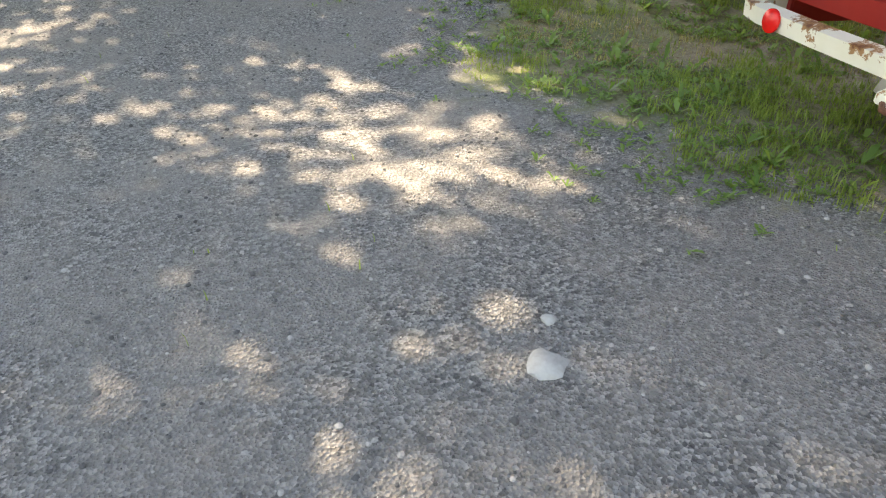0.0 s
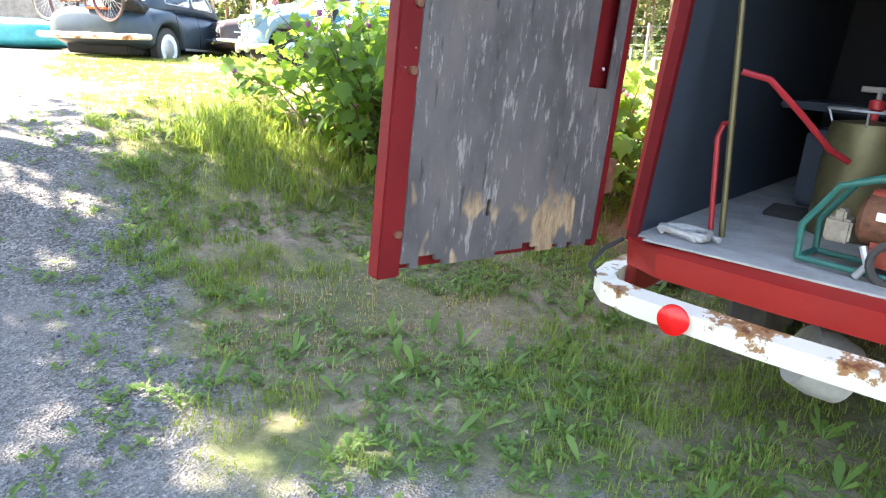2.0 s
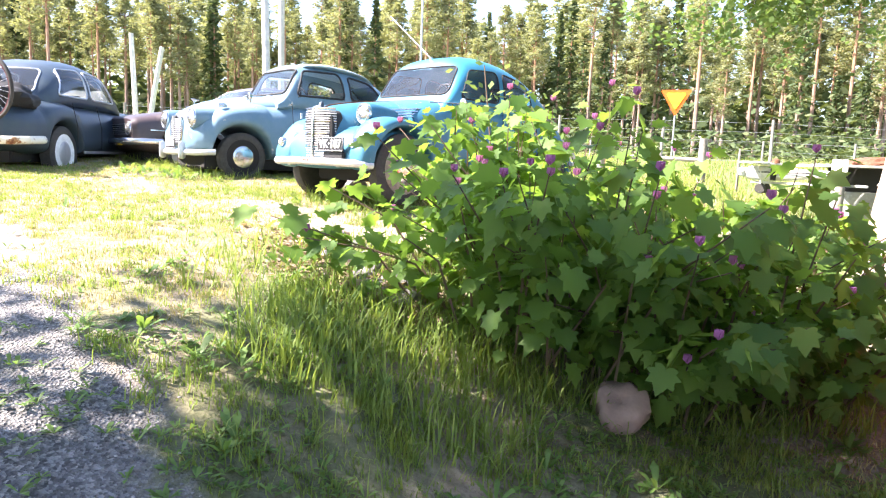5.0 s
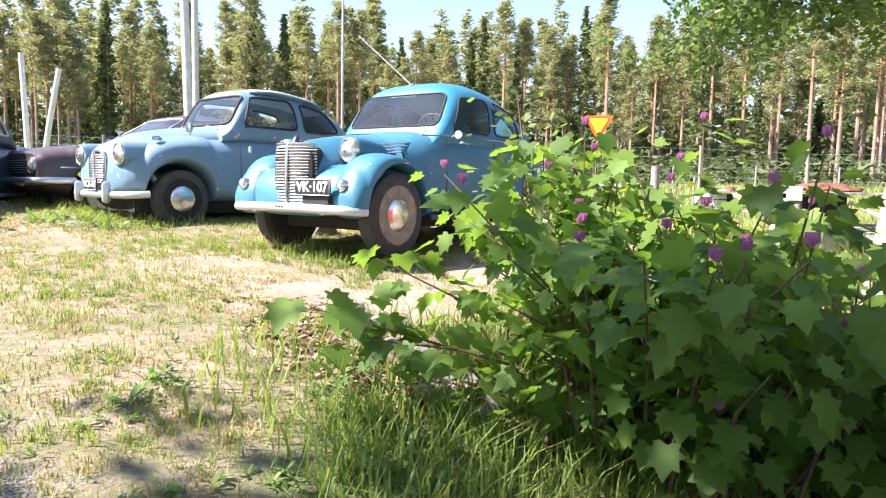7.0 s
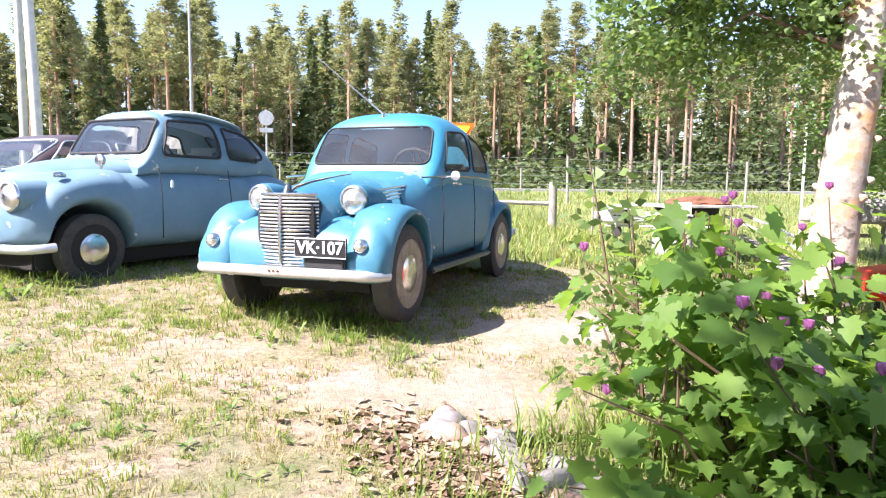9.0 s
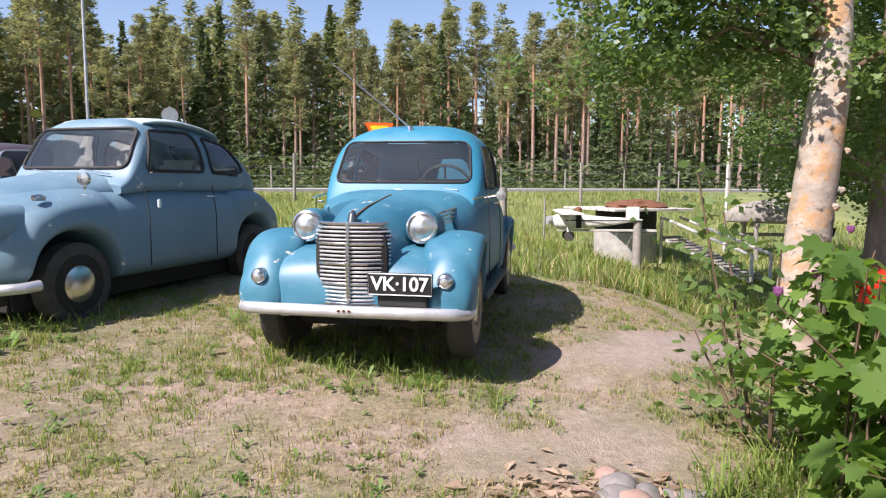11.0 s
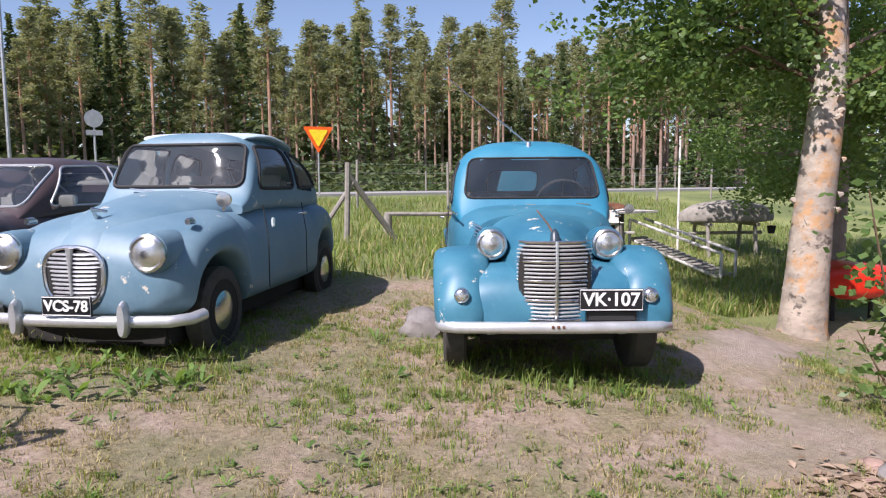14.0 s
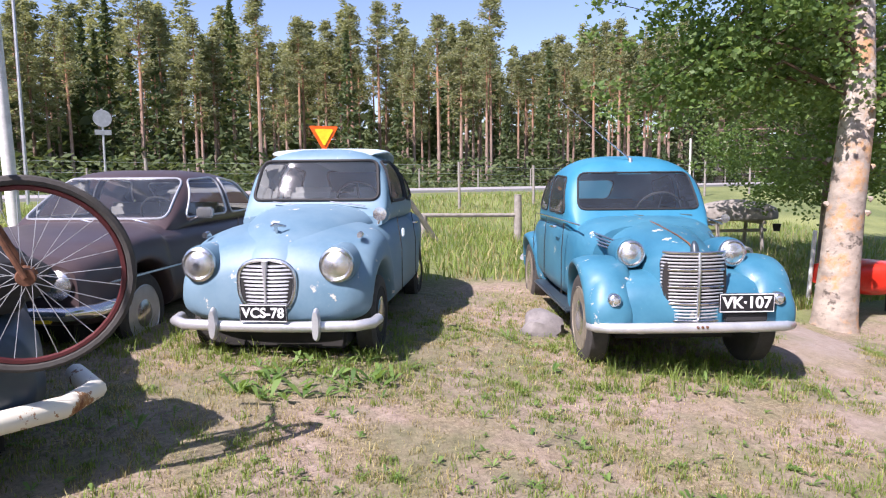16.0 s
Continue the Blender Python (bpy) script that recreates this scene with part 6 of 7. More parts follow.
def blades(rng, spots, material, name, label):
    verts, faces = [], []
    for x, y, h, w, b in spots:
        z = ground_z(x, y)
        a, l = rng.random() * 6.283, h * (0.2 + 1.4 * rng.random() ** 1.5)
        dx, dy = math.cos(a), math.sin(a)
        k = len(verts)
        verts += [(x - dy * w, y + dx * w, z - 0.01), (x + dy * w, y - dx * w, z - 0.01), (x + dx * l * 0.35 + dy * w * 0.7, y + dy * l * 0.35 - dx * w * 0.7, z + h * 0.62), (x + dx * l * 0.35 - dy * w * 0.7, y + dy * l * 0.35 + dx * w * 0.7, z + h * 0.62), (x + dx * l, y + dy * l, z + h)]
        faces += [(k, k + 1, k + 2, k + 3), (k + 3, k + 2, k + 4)]
    ob = pydata(name, verts, faces, material, None, label, "stuff")
    ob["category"] = "grass"
    return ob


def is_gravel(x, y):
    return min(y + 0.66 * x - 1.72, y - 0.2 * x - 0.05) + 0.55 * noise.noise((x * 1.3, y * 1.3, 3.0)) < 0.0


def bare_spot(x, y):
    """Trodden soil beside the blue car and before the bush."""
    if -0.3 < x < 4.0 and abs(y - 5.95 - 0.45 * x) < 0.36 + 0.15 * noise.noise((x * 2, y * 2, 3.0)):
        return True
    return 0.8 * (x + 0.75) ** 2 + 1.3 * (y - 4.95) ** 2 + 0.35 * noise.noise((x * 2, y * 2, 9.0)) < 0.25


def build_grass():
    rng = random.Random(51)
    green, dry, tall = [], [], []

    def tuft(rows, x, y, n, h, w, spread):
        for q in range(n):
            rows.append((x + rng.gauss(0, spread), y + rng.gauss(0, spread), h * (0.45 + 0.75 * rng.random()), w, 0))

    # thin growth over the whole yard
    for i in range(70000):
        x, y = -6.5 + 11 * rng.random(), -1.5 + 10.5 * rng.random()
        n1 = noise.noise((x * 0.9, y * 0.9, 1.0)) + 0.45 * noise.noise((x * 2.6, y * 2.6, 7.0))
        if is_gravel(x, y):
            if rng.random() < 0.012 and n1 > 0.1:
                green.append((x, y, 0.02 + 0.03 * rng.random(), 0.003, 0))
            continue
        if bare_spot(x, y):
            continue
        if (y > 4.0 - 0.25 * x or (x < -0.75 and y > 2.4)) and x < 2.2:
            if n1 > -0.02 and rng.random() < 0.7:
                green.append((x, y, 0.012 + 0.035 * rng.random() ** 1.5, 0.003, 0))
            elif n1 > -0.35 and rng.random() < 0.5:
                dry.append((x, y, 0.008 + 0.03 * rng.random(), 0.003, 0))
        elif rng.random() < 0.25 + 0.5 * n1:
            green.append((x, y, 0.015 + 0.05 * rng.random() ** 1.6, 0.003, 0))
    # matted tufts of the upper yard, half of them straw
    for i in range(11500):
        x, y = -6.0 + 8.4 * rng.random(), 2.6 + 5.8 * rng.random()
        if is_gravel(x, y) or not (y > 4.0 - 0.25 * x or (x < -0.75 and y > 2.4)) or bare_spot(x, y):
            continue
        n1 = noise.noise((x * 1.0, y * 1.0, 4.0)) + 0.6 * noise.noise((x * 3.0, y * 3.0, 2.0))
        if n1 < -0.28 and rng.random() < 0.8:
            continue
        u = rng.random()
        if u < 0.40 + 0.55 * n1:
            tuft(green, x, y, 10 + int(10 * rng.random()), 0.018 + 0.04 * rng.random() ** 2, 0.0026, 0.022)
        else:
            tuft(dry, x, y, 8 + int(12 * rng.random()), 0.012 + 0.028 * rng.random() ** 2, 0.0024, 0.028)
    # the lower bank: leafy turf thinning out towards the drive
    for i in range(8200):
        x, y = -1.6 + 5.8 * rng.random(), 0.0 + 4.3 * rng.random()
        if is_gravel(x, y) or y > 4.3 - 0.25 * x or (x < -0.75 and y > 2.4):
            continue
        n1 = noise.noise((x * 1.1, y * 1.1, 1.0)) + 0.6 * noise.noise((x * 3.2, y * 3.2, 7.0))
        bald = (x - 1.75) ** 2 * 1.2 + (y - 1.55) ** 2 < 0.42 + 0.4 * n1 or (x > 2.0 and y > 2.2 and n1 < 0.25)
        if bald:
            if rng.random() < 0.45:
                tuft(dry, x, y, 9, 0.012 + 0.03 * rng.random(), 0.0026, 0.035)
        elif rng.random() < 0.42 + 0.9 * n1:
            big = rng.random() ** 3
            tuft(green, x, y, 12 + int(14 * rng.random()), (0.022 + 0.09 * big) * (0.7 if y < 1.2 else 1.0), 0.0028, 0.025 + 0.02 * big)
    # long grass left standing under and before the cars, and round the bush
    for cx, cy, fx, fy, w in ((-1.29, 6.362, -0.536, -0.844, 0.85), (-3.52, 7.90, -0.628, -0.778, 0.9), (-4.99, 9.04, -0.62, -0.78, 0.95)):
        for i in range(200):
            u, s = 0.72 - 0.95 * rng.random(), (rng.random() * 2 - 1) * w
            tuft(tall, cx + fx * u - fy * s, cy + fy * u + fx * s, 8, 0.03 + 0.12 * rng.random() ** 1.8, 0.0034, 0.02)
    for i in range(2600):
        t = rng.random()
        a = rng.random() * 6.283
        x, y = -0.5 + 2.6 * t + 0.75 * math.cos(a), 3.55 + 0.9 * t + 0.75 * math.sin(a)
        tall.append((x, y, 0.08 + 0.16 * rng.random(), 0.0045, 0))
    for i in range(1500):
        x, y = -0.6 + 1.3 * rng.random(), 2.5 + 0.9 * rng.random()
        tall.append((x, y, 0.06 + 0.15 * rng.random(), 0.0045, 0))
    for i in range(48000):
        x, y = -9 + 24 * rng.random(), 8.6 + 14 * rng.random() ** 1.5
        if y + 0.3 * x < 9.2:
            continue
        (dry if rng.random() < 0.25 else tall).append((x, y, 0.06 + 0.19 * rng.random(), 0.008, 0))
    weeds, wf = [], []

    def rosette(x, y, n, low, high, up):
        for j in range(n):
            a, L = rng.random() * 6.283, low + (high - low) * rng.random()
            o, d, q = Vector((x, y, ground_z(x, y) + 0.005)), Vector((math.cos(a), math.sin(a), up * (0.4 + 0.9 * rng.random()))), Vector((-math.sin(a), math.cos(a), 0))
            k, w = len(weeds), L * (0.10 + 0.1 * rng.random())
            weeds.extend([o, o + d * L * 0.35 + q * w * 0.7, o + d * L * 0.7 + q * w - Vector((0, 0, L * 0.05)), o + d * L - Vector((0, 0, L * 0.25)), o + d * L * 0.7 - q * w - Vector((0, 0, L * 0.05)), o + d * L * 0.35 - q * w * 0.7])
            wf.extend([(k, k + 1, k + 5), (k + 1, k + 2, k + 4, k + 5), (k + 2, k + 3, k + 4)])

    for i in range(7600):
        x, y = (-5.5 + 8.5 * rng.random(), 0.6 + 6.8 * rng.random()) if i < 1500 else (-1.4 + 5.2 * rng.random(), 0.0 + 4.0 * rng.random())
        gone = is_gravel(x, y)
        if gone and (rng.random() < 0.9 or not is_gravel(x - 0.5, y - 0.6)) and not (rng.random() < 0.35 and not is_gravel(x + 0.35, y + 0.45)):
            continue
        if noise.noise((x * 1.4, y * 1.4, 1.0)) < -0.12 or bare_spot(x, y):
            continue
        if i % 23 == 0 and not gone:
            rosette(x, y, 6, 0.04, 0.10, 1.0)
        else:
            rosette(x, y, 5 + int(5 * rng.random()), 0.015, 0.055, 0.7)
    # dandelions and docks before the cars
    for i in range(52):
        if i < 38:
            x, y = -4.25 + 0.95 * rng.random(), 7.35 - 0.65 * rng.random()
        else:
            x, y = -1.9 + 1.2 * rng.random(), 6.0 - 0.3 * rng.random()
        rosette(x, y, 5, 0.04, 0.13 if i < 38 else 0.08, 0.9)
    pydata("weeds", weeds, wf, M_WEED, None, "low broad-leaved weeds scattered in the yard", "stuff")["category"] = "weeds"
    blades(rng, green, M_GRASS, "short_grass", "short patchy green grass of the yard")
    blades(rng, dry, M_DRYGRASS, "dry_grass", "flattened straw-coloured dry grass")
    blades(rng, tall, M_GRASS, "long_grass", "long green grass round the cars and in the meadow")
    # dead leaves and peeled bark along the bank at the bush
    bits, bf = [], []
    for i in range(3600):
        t = rng.random()
        if i < 2300:
            x, y = -1.05 + 0.85 * t + rng.gauss(0, 0.17), 4.45 - 0.95 * t + rng.gauss(0, 0.17)
        elif i < 3000:
            x, y = 1.75 + rng.gauss(0, 0.5), 1.6 + rng.gauss(0, 0.45)
        else:
            x, y = 0.4 + 2.6 * t, 3.0 + 0.8 * t + rng.gauss(0, 0.18)
        a, L, up = rng.random() * 6.283, (0.012 + 0.035 * rng.random() ** 1.5) * (1.0 if i < 2300 else 0.35), rng.random()
        o = Vector((x, y, ground_z(x, y) + 0.006 + 0.012 * rng.random()))
        d, q = Vector((math.cos(a), math.sin(a), 0.5 * (up - 0.3))), Vector((-math.sin(a), math.cos(a), 0.6 * (rng.random() - 0.5)))
        k = len(bits)
        bits.extend([o - d * L, o + q * L * 0.6 + Vector((0, 0, 0.3 * L)), o + d * L, o - q * L * 0.6 + Vector((0, 0, 0.3 * L))])
        bf.append((k, k + 1, k + 2, k + 3))
    pydata("leaf_litter", bits, bf, M_LITTER, None, "dry brown leaves and bark littered along the bank", "stuff")["category"] = "leaf litter"


build_grass()


def stones(rng, rows, material, name, label, kind="stuff"):
    verts, faces = [], []
    bm = bmesh.new()
    bmesh.ops.create_icosphere(bm, subdivisions=1, radius=1)
    bm.verts.ensure_lookup_table()
    bv = [v.co.copy() for v in bm.verts]
    bf = [[v.index for v in f.verts] for f in bm.faces]
    bm.free()
    for x, y, s in rows:
        z, k, a = ground_z(x, y), len(verts), rng.random() * 6.283
        sx, sy, sz = s * (0.7 + 0.6 * rng.random()), s * (0.7 + 0.6 * rng.random()), s * (0.45 + 0.4 * rng.random())
        for v in bv:
            p = v * (1 + 0.22 * noise.noise(v * 1.7 + Vector((x * 9, y * 9, 0))))
            verts.append((x + math.cos(a) * p.x * sx - math.sin(a) * p.y * sy, y + math.sin(a) * p.x * sx + math.cos(a) * p.y * sy, z + p.z * sz + sz * 0.25))
        faces += [tuple(q + k for q in f) for f in bf]
    ob = pydata(name, verts, faces, material, None, label, kind)
    ob["category"] = "stones"
    return ob


def pebble_mat():
    k = Mat("mixed_gravel", 0.9)
    k.color(k.ramp(k.island(), [(0.0, (0.06, 0.058, 0.056)), (0.6, (0.18, 0.172, 0.16)), (1.0, (0.42, 0.395, 0.36))]))
    return k.m


rng = random.Random(61)
peb = []
while len(peb) < 14000:
    x, y = -1.5 + 6.5 * rng.random(), -2.2 + 5 * rng.random()
    if is_gravel(x, y) or rng.random() < (0.10 if is_gravel(x - 0.15, y - 0.25) else 0.012):
        peb.append((x, y, 0.003 + 0.008 * rng.random() ** 4))
stones(rng, peb, pebble_mat(), "gravel", "loose grey gravel of the drive")


def rock(x, y, s, material, label, sz=0.7, dz=0.0):
    bm = bmesh.new()
    bmesh.ops.create_icosphere(bm, subdivisions=3 if s > 0.1 else 2, radius=s)
    o = Vector((x * 3, y * 3, 0))
    for v in bm.verts:
        v.co *= 1 + 0.42 * noise.noise(v.co / s * 1.2 + o) + 0.16 * noise.noise(v.co / s * 3 + o)
        v.co.z *= sz
    ob = part("rock", bm, material, None, label, True)
    ob.matrix_world = on_ground(x, y, rng.random() * 360, s * sz * 0.35 + dz)
    tagged(ob, "", "rock", "rocks round the bush")
    return ob


rock(1.05, 3.30, 0.14, M_PINKSTONE, "pinkish granite rock at the foot of the bush", 0.95)
for i in range(90):
    t = i / 89
    rock(-1.05 + 0.75 * t + 0.3 * rng.random(), 4.45 - 0.95 * t + 0.26 * rng.random(), 0.02 + 0.055 * rng.random() ** 1.8, M_STONE if i % 3 else M_PINKSTONE, "small field stone edging the bush bed", 0.7)
for i in range(6):
    rock(2.2 + 0.8 * rng.random(), 4.1 + 0.9 * rng.random(), 0.08 + 0.07 * rng.random(), M_STONE, "grey stone at the bush's far end")
rock(3.91, -0.67, 0.055, M_CONC, "flat pale stone sunk in the gravel drive", 0.3)
rock(3.76, -0.55, 0.025, M_CONC, "flat pale stone sunk in the gravel drive", 0.4)
rock(-1.62, 7.35, 0.17, M_STONE, "grey boulder beside the blue car", 0.8)

# ---- fences, poles, signs and the things of the meadow ----


def post(name, x, y, h, r, material, label, category="post", group="", top=None, cross=None):
    p = thing(name, on_ground(x, y), label, category, group)
    t = top or (0.0, 0.0)
    part("shaft", tubes(([(0, 0, -0.2), (t[0] * 0.5, t[1] * 0.5, h * 0.5), (t[0], t[1], h)], [r, r * 0.95, r * 0.85]), n=12), material, p)
    return p


def build_fence():
    f = random.Random(71)
    line = [(-14 + 2.9 * i, 20.5 - 0.1 * i) for i in range(14)]
    tops = []
    for x, y in line:
        h = 1.25 + 0.2 * f.random()
        post("fence_post", x, y, h, 0.045, M_WOOD, "grey wooden fence post in the meadow", "fence post", "meadow fence", ((f.random() - 0.5) * 0.1, 0))
        tops.append((x, y, ground_z(x, y) + h))
    wires = bmesh.new()
    for k in (0.1, 0.35, 0.6, 0.85):
        tube(wires, [(x, y, z - k) for x, y, z in tops], 0.0035, 4)
    tagged(part("fence_wire", wires, M_BUMPER, None, "thin wire strands of the meadow fence"), "", "wire")
    line = [(-40 + 4.2 * i, 35.6) for i in range(26)]
    for x, y in line:
        post("roadside_post", x, y, 1.2, 0.05, M_WOOD, "weathered wooden post along the far roadside", "fence post", "roadside fence")
    rails = bmesh.new()
    for k in (0.5, 1.1):
        tube(rails, [(x, y, ground_z(x, y) + k) for x, y in line], 0.006, 4)
    tagged(part("roadside_wire", rails, M_WOOD, None, "wires of the roadside fence"), "", "wire")


build_fence()

# rail of the airplane stand
for x, y, h in ((3.3, 13.5, 0.95), (5.15, 11.9, 0.95), (1.45, 14.1, 0.42)):
    post("stand_post", x, y, h, 0.085, M_WOOD, "thick pale wooden post carrying a rail", "post", "rail posts")
rail = bmesh.new()
tube(rail, [(1.40, 14.1, ground_z(1.45, 14.1) + 0.42), (3.3, 13.5, ground_z(1.45, 14.1) + 0.38)], 0.04, 8)
tagged(part("rail", rail, M_WOOD, None, "long pale wooden rail on posts"), "", "rail")
brace = thing("fence_brace", on_ground(0.2, 13.1), "leaning grey fence braces crossed over a post", "brace")
part("upright", tubes(([(0, 0, -0.1), (0.05, 0, 1.3)], 0.05)), M_WOOD, brace)
part("leaning_bar", tubes(([(0.05, 0.0, 1.1), (0.95, 0.1, 0.0)], 0.05)), M_WOOD, brace)
part("leaning_bar", tubes(([(-0.5, 0.1, 0.05), (0.15, 0.0, 1.0)], 0.04)), M_WOOD, brace)


def build_plane():
    """A small weathered airplane on posts."""
    d = Vector((0.89, -0.45, 0)).normalized()
    x, y = 4.12, 12.65
    p = thing("model_airplane", pose(x, y, 0.40, 0, 0, heading(d.x, d.y)) @ Matrix.Scale(0.68, 4), "small weathered white wooden airplane with black stripes, mounted on posts", "model airplane")
    part("fuselage", hull([(-0.35, 0.10, -0.10, 0.14, 3, 3, 0), (-0.2, 0.15, -0.15, 0.2, 3, 3, 0), (0.3, 0.16, -0.16, 0.22, 3, 3, 0), (0.9, 0.12, -0.12, 0.16, 3, 3, 0), (1.7, 0.05, 0.0, 0.12, 3, 3, 0), (1.95, 0.03, 0.03, 0.10, 3, 3, 0)], 40, 24), M_WHITESOFT, p)
    part("wing", hull([(-0.2, 1.5, 0.26, 0.28, 5, 5, 0), (-0.1, 1.55, 0.25, 0.30, 6, 6, 0), (0.2, 1.55, 0.25, 0.30, 6, 6, 0), (0.35, 1.5, 0.265, 0.28, 5, 5, 0)], 20, 40), M_WHITESOFT, p)
    part("tail_fin", boxes((1.6, 1.95, -0.012, 0.012, 0.08, 0.42), bevel=0.01), M_WHITESOFT, p)
    part("tailplane", boxes((1.62, 1.95, -0.45, 0.45, 0.08, 0.105), bevel=0.01), M_WHITESOFT, p)
    part("stripe", boxes((0.0, 1.6, -0.166, -0.158, 0.04, 0.07), (0.28, 0.42, -0.172, -0.166, -0.15, 0.2), bevel=0.002), M_BLACK, p)
    part("cockpit", lathed([(0.11, 0.0), (0.10, 0.08), (0.05, 0.12), (0.001, 0.13)], 18, "Z", pose(0.35, 0, 0.28)), M_RUST, p)
    part("engine", boxes((-0.5, -0.3, -0.12, 0.12, -0.06, 0.16), (-0.45, -0.35, -0.2, 0.2, 0.02, 0.10), bevel=0.02), M_BUMPER, p, "grey exposed engine")
    part("propeller", hull([(-0.56, 0.03, -0.55, 0.60, 2.4, 2.4, 0), (-0.535, 0.05, -0.60, 0.65, 2.4, 2.4, 0), (-0.51, 0.03, -0.55, 0.60, 2.4, 2.4, 0)], 8, 24), M_WOOD, p, "wooden propeller")
    for s in (1, -1):
        w = part("wheel", lathed([(0.06, -0.03), (0.12, -0.03), (0.135, 0), (0.12, 0.03), (0.06, 0.03)], 22, "Y", pose(0.1, s * 0.3, -0.36)), M_TYRE, p)
        part("wheel_disc", lathed([(0.06, -0.02), (0.06, 0.02)], 16, "Y", pose(0.1, s * 0.3, -0.36)), M_BUMPER, w)
        part("wheel_leg", tubes(([(0.1, s * 0.3, -0.36), (0.05, s * 0.1, -0.12)], 0.014)), M_BUMPER, p)
        part("wing_strut", tubes(([(0.1, s * 0.14, -0.05), (0.05, s * 0.8, 0.26)], 0.012)), M_WHITESOFT, p)
    part("skirt_board", boxes((-0.2, 2.4, -0.07, 0.07, -0.24, -0.18), bevel=0.01), M_POLE, p)


build_plane()


def build_well():
    w = thing("well", on_ground(6.2, 13.6), "concrete ring well with a plank lid and earth heap on top", "well")
    h = 0.98
    part("concrete_ring", lathed([(0.62, -0.3), (0.63, 0.0), (0.63, 0.55), (0.57, 0.56), (0.57, 0.3), (0.001, 0.3)], 40), M_CONC, w)
    part("dark_ring", lathed([(0.60, 0.56), (0.61, 0.58), (0.61, h), (0.001, h)], 40), M_UNDER, w)
    for i in range(9):
        part("lid_plank", boxes((-0.95, 0.95, -0.9 + 0.2 * i, -0.715 + 0.2 * i, h + 0.005, h + 0.05), bevel=0.006), M_POLE, w)
    heap = bmesh.new()
    bmesh.ops.create_icosphere(heap, subdivisions=4, radius=1)
    for v in heap.verts:
        v.co = Vector((v.co.x * 0.62, v.co.y * 0.62, max(0, v.co.z) * 0.16)) * (1 + 0.2 * noise.noise(v.co * 3)) + Vector((0.25, 0, h + 0.05))
    part("soil_mound", heap, M_RUST, w, "heap of brown bark and soil", False)
    r = thing("ramp", pose(6.85, 13.0, ground_z(6.85, 13.0), 0, 0, -85), "slatted wooden ramp with a handrail leading down from a well", "ramp")
    L, top = 2.1, 0.5
    for y in (-0.22, 0.22):
        part("side_beam", tubes(([(0, y, top), (L, y, -0.12)], 0.035)), M_POLE, r)
    for i in range(16):
        t = (i + 0.5) / 16
        part("slat", box(bmesh.new(), -0.045, 0.045, -0.25, 0.25, -0.012, 0.012, 0.004, pose(L * t, 0, top - (top + 0.12) * t + 0.04, 0, 16.5, 0)), M_WOOD, r)
    part("handrail", tubes(([(0, -0.25, top + 0.42), (L, -0.25, 0.36)], 0.03), ([(L, -0.25, 0.36), (L, -0.25, -0.1)], 0.03), ([(0, -0.25, top + 0.42), (0, -0.25, 0)], 0.03)), M_POLE, r)
    part("handrail", tubes(([(0, 0.25, top + 0.42), (L, 0.25, 0.36)], 0.03), ([(L, 0.25, 0.36), (L, 0.25, -0.1)], 0.03)), M_POLE, r)


build_well()


def build_boat():
    b = thing("upturned_boat", on_ground(9.7, 12.9, -25), "upturned weathered rowing boat on a wooden trestle", "boat")
    part("boat_hull", hull([(-1.15, 0.03, 0.78, 0.98, 2, 5, 0), (-0.8, 0.3, 0.76, 1.16, 2.2, 6, 0.1), (0.0, 0.5, 0.75, 1.27, 2.4, 7, 0.15), (0.7, 0.42, 0.76, 1.2, 2.3, 7, 0.1), (1.05, 0.25, 0.78, 1.08, 2.2, 6, 0.05)], 40, 36), M_WOOD, b)
    for x in (-0.6, 0.55):
        part("trestle_leg", tubes(([(x, -0.4, -0.1), (x, -0.3, 0.72)], 0.045), ([(x, 0.4, -0.1), (x, 0.3, 0.72)], 0.045), ([(x, -0.45, 0.72), (x, 0.45, 0.72)], 0.045)), M_WOOD, b)
    part("trestle_bar", tubes(([(-0.9, 0, 0.5), (0.9, 0, 0.5)], 0.04)), M_WOOD, b)
    part("bucket", lathed([(0.07, 0.5), (0.1, 0.68), (0.001, 0.69)], 16, "Z", pose(0.9, -0.4, 0)), M_UNDER, b)


build_boat()


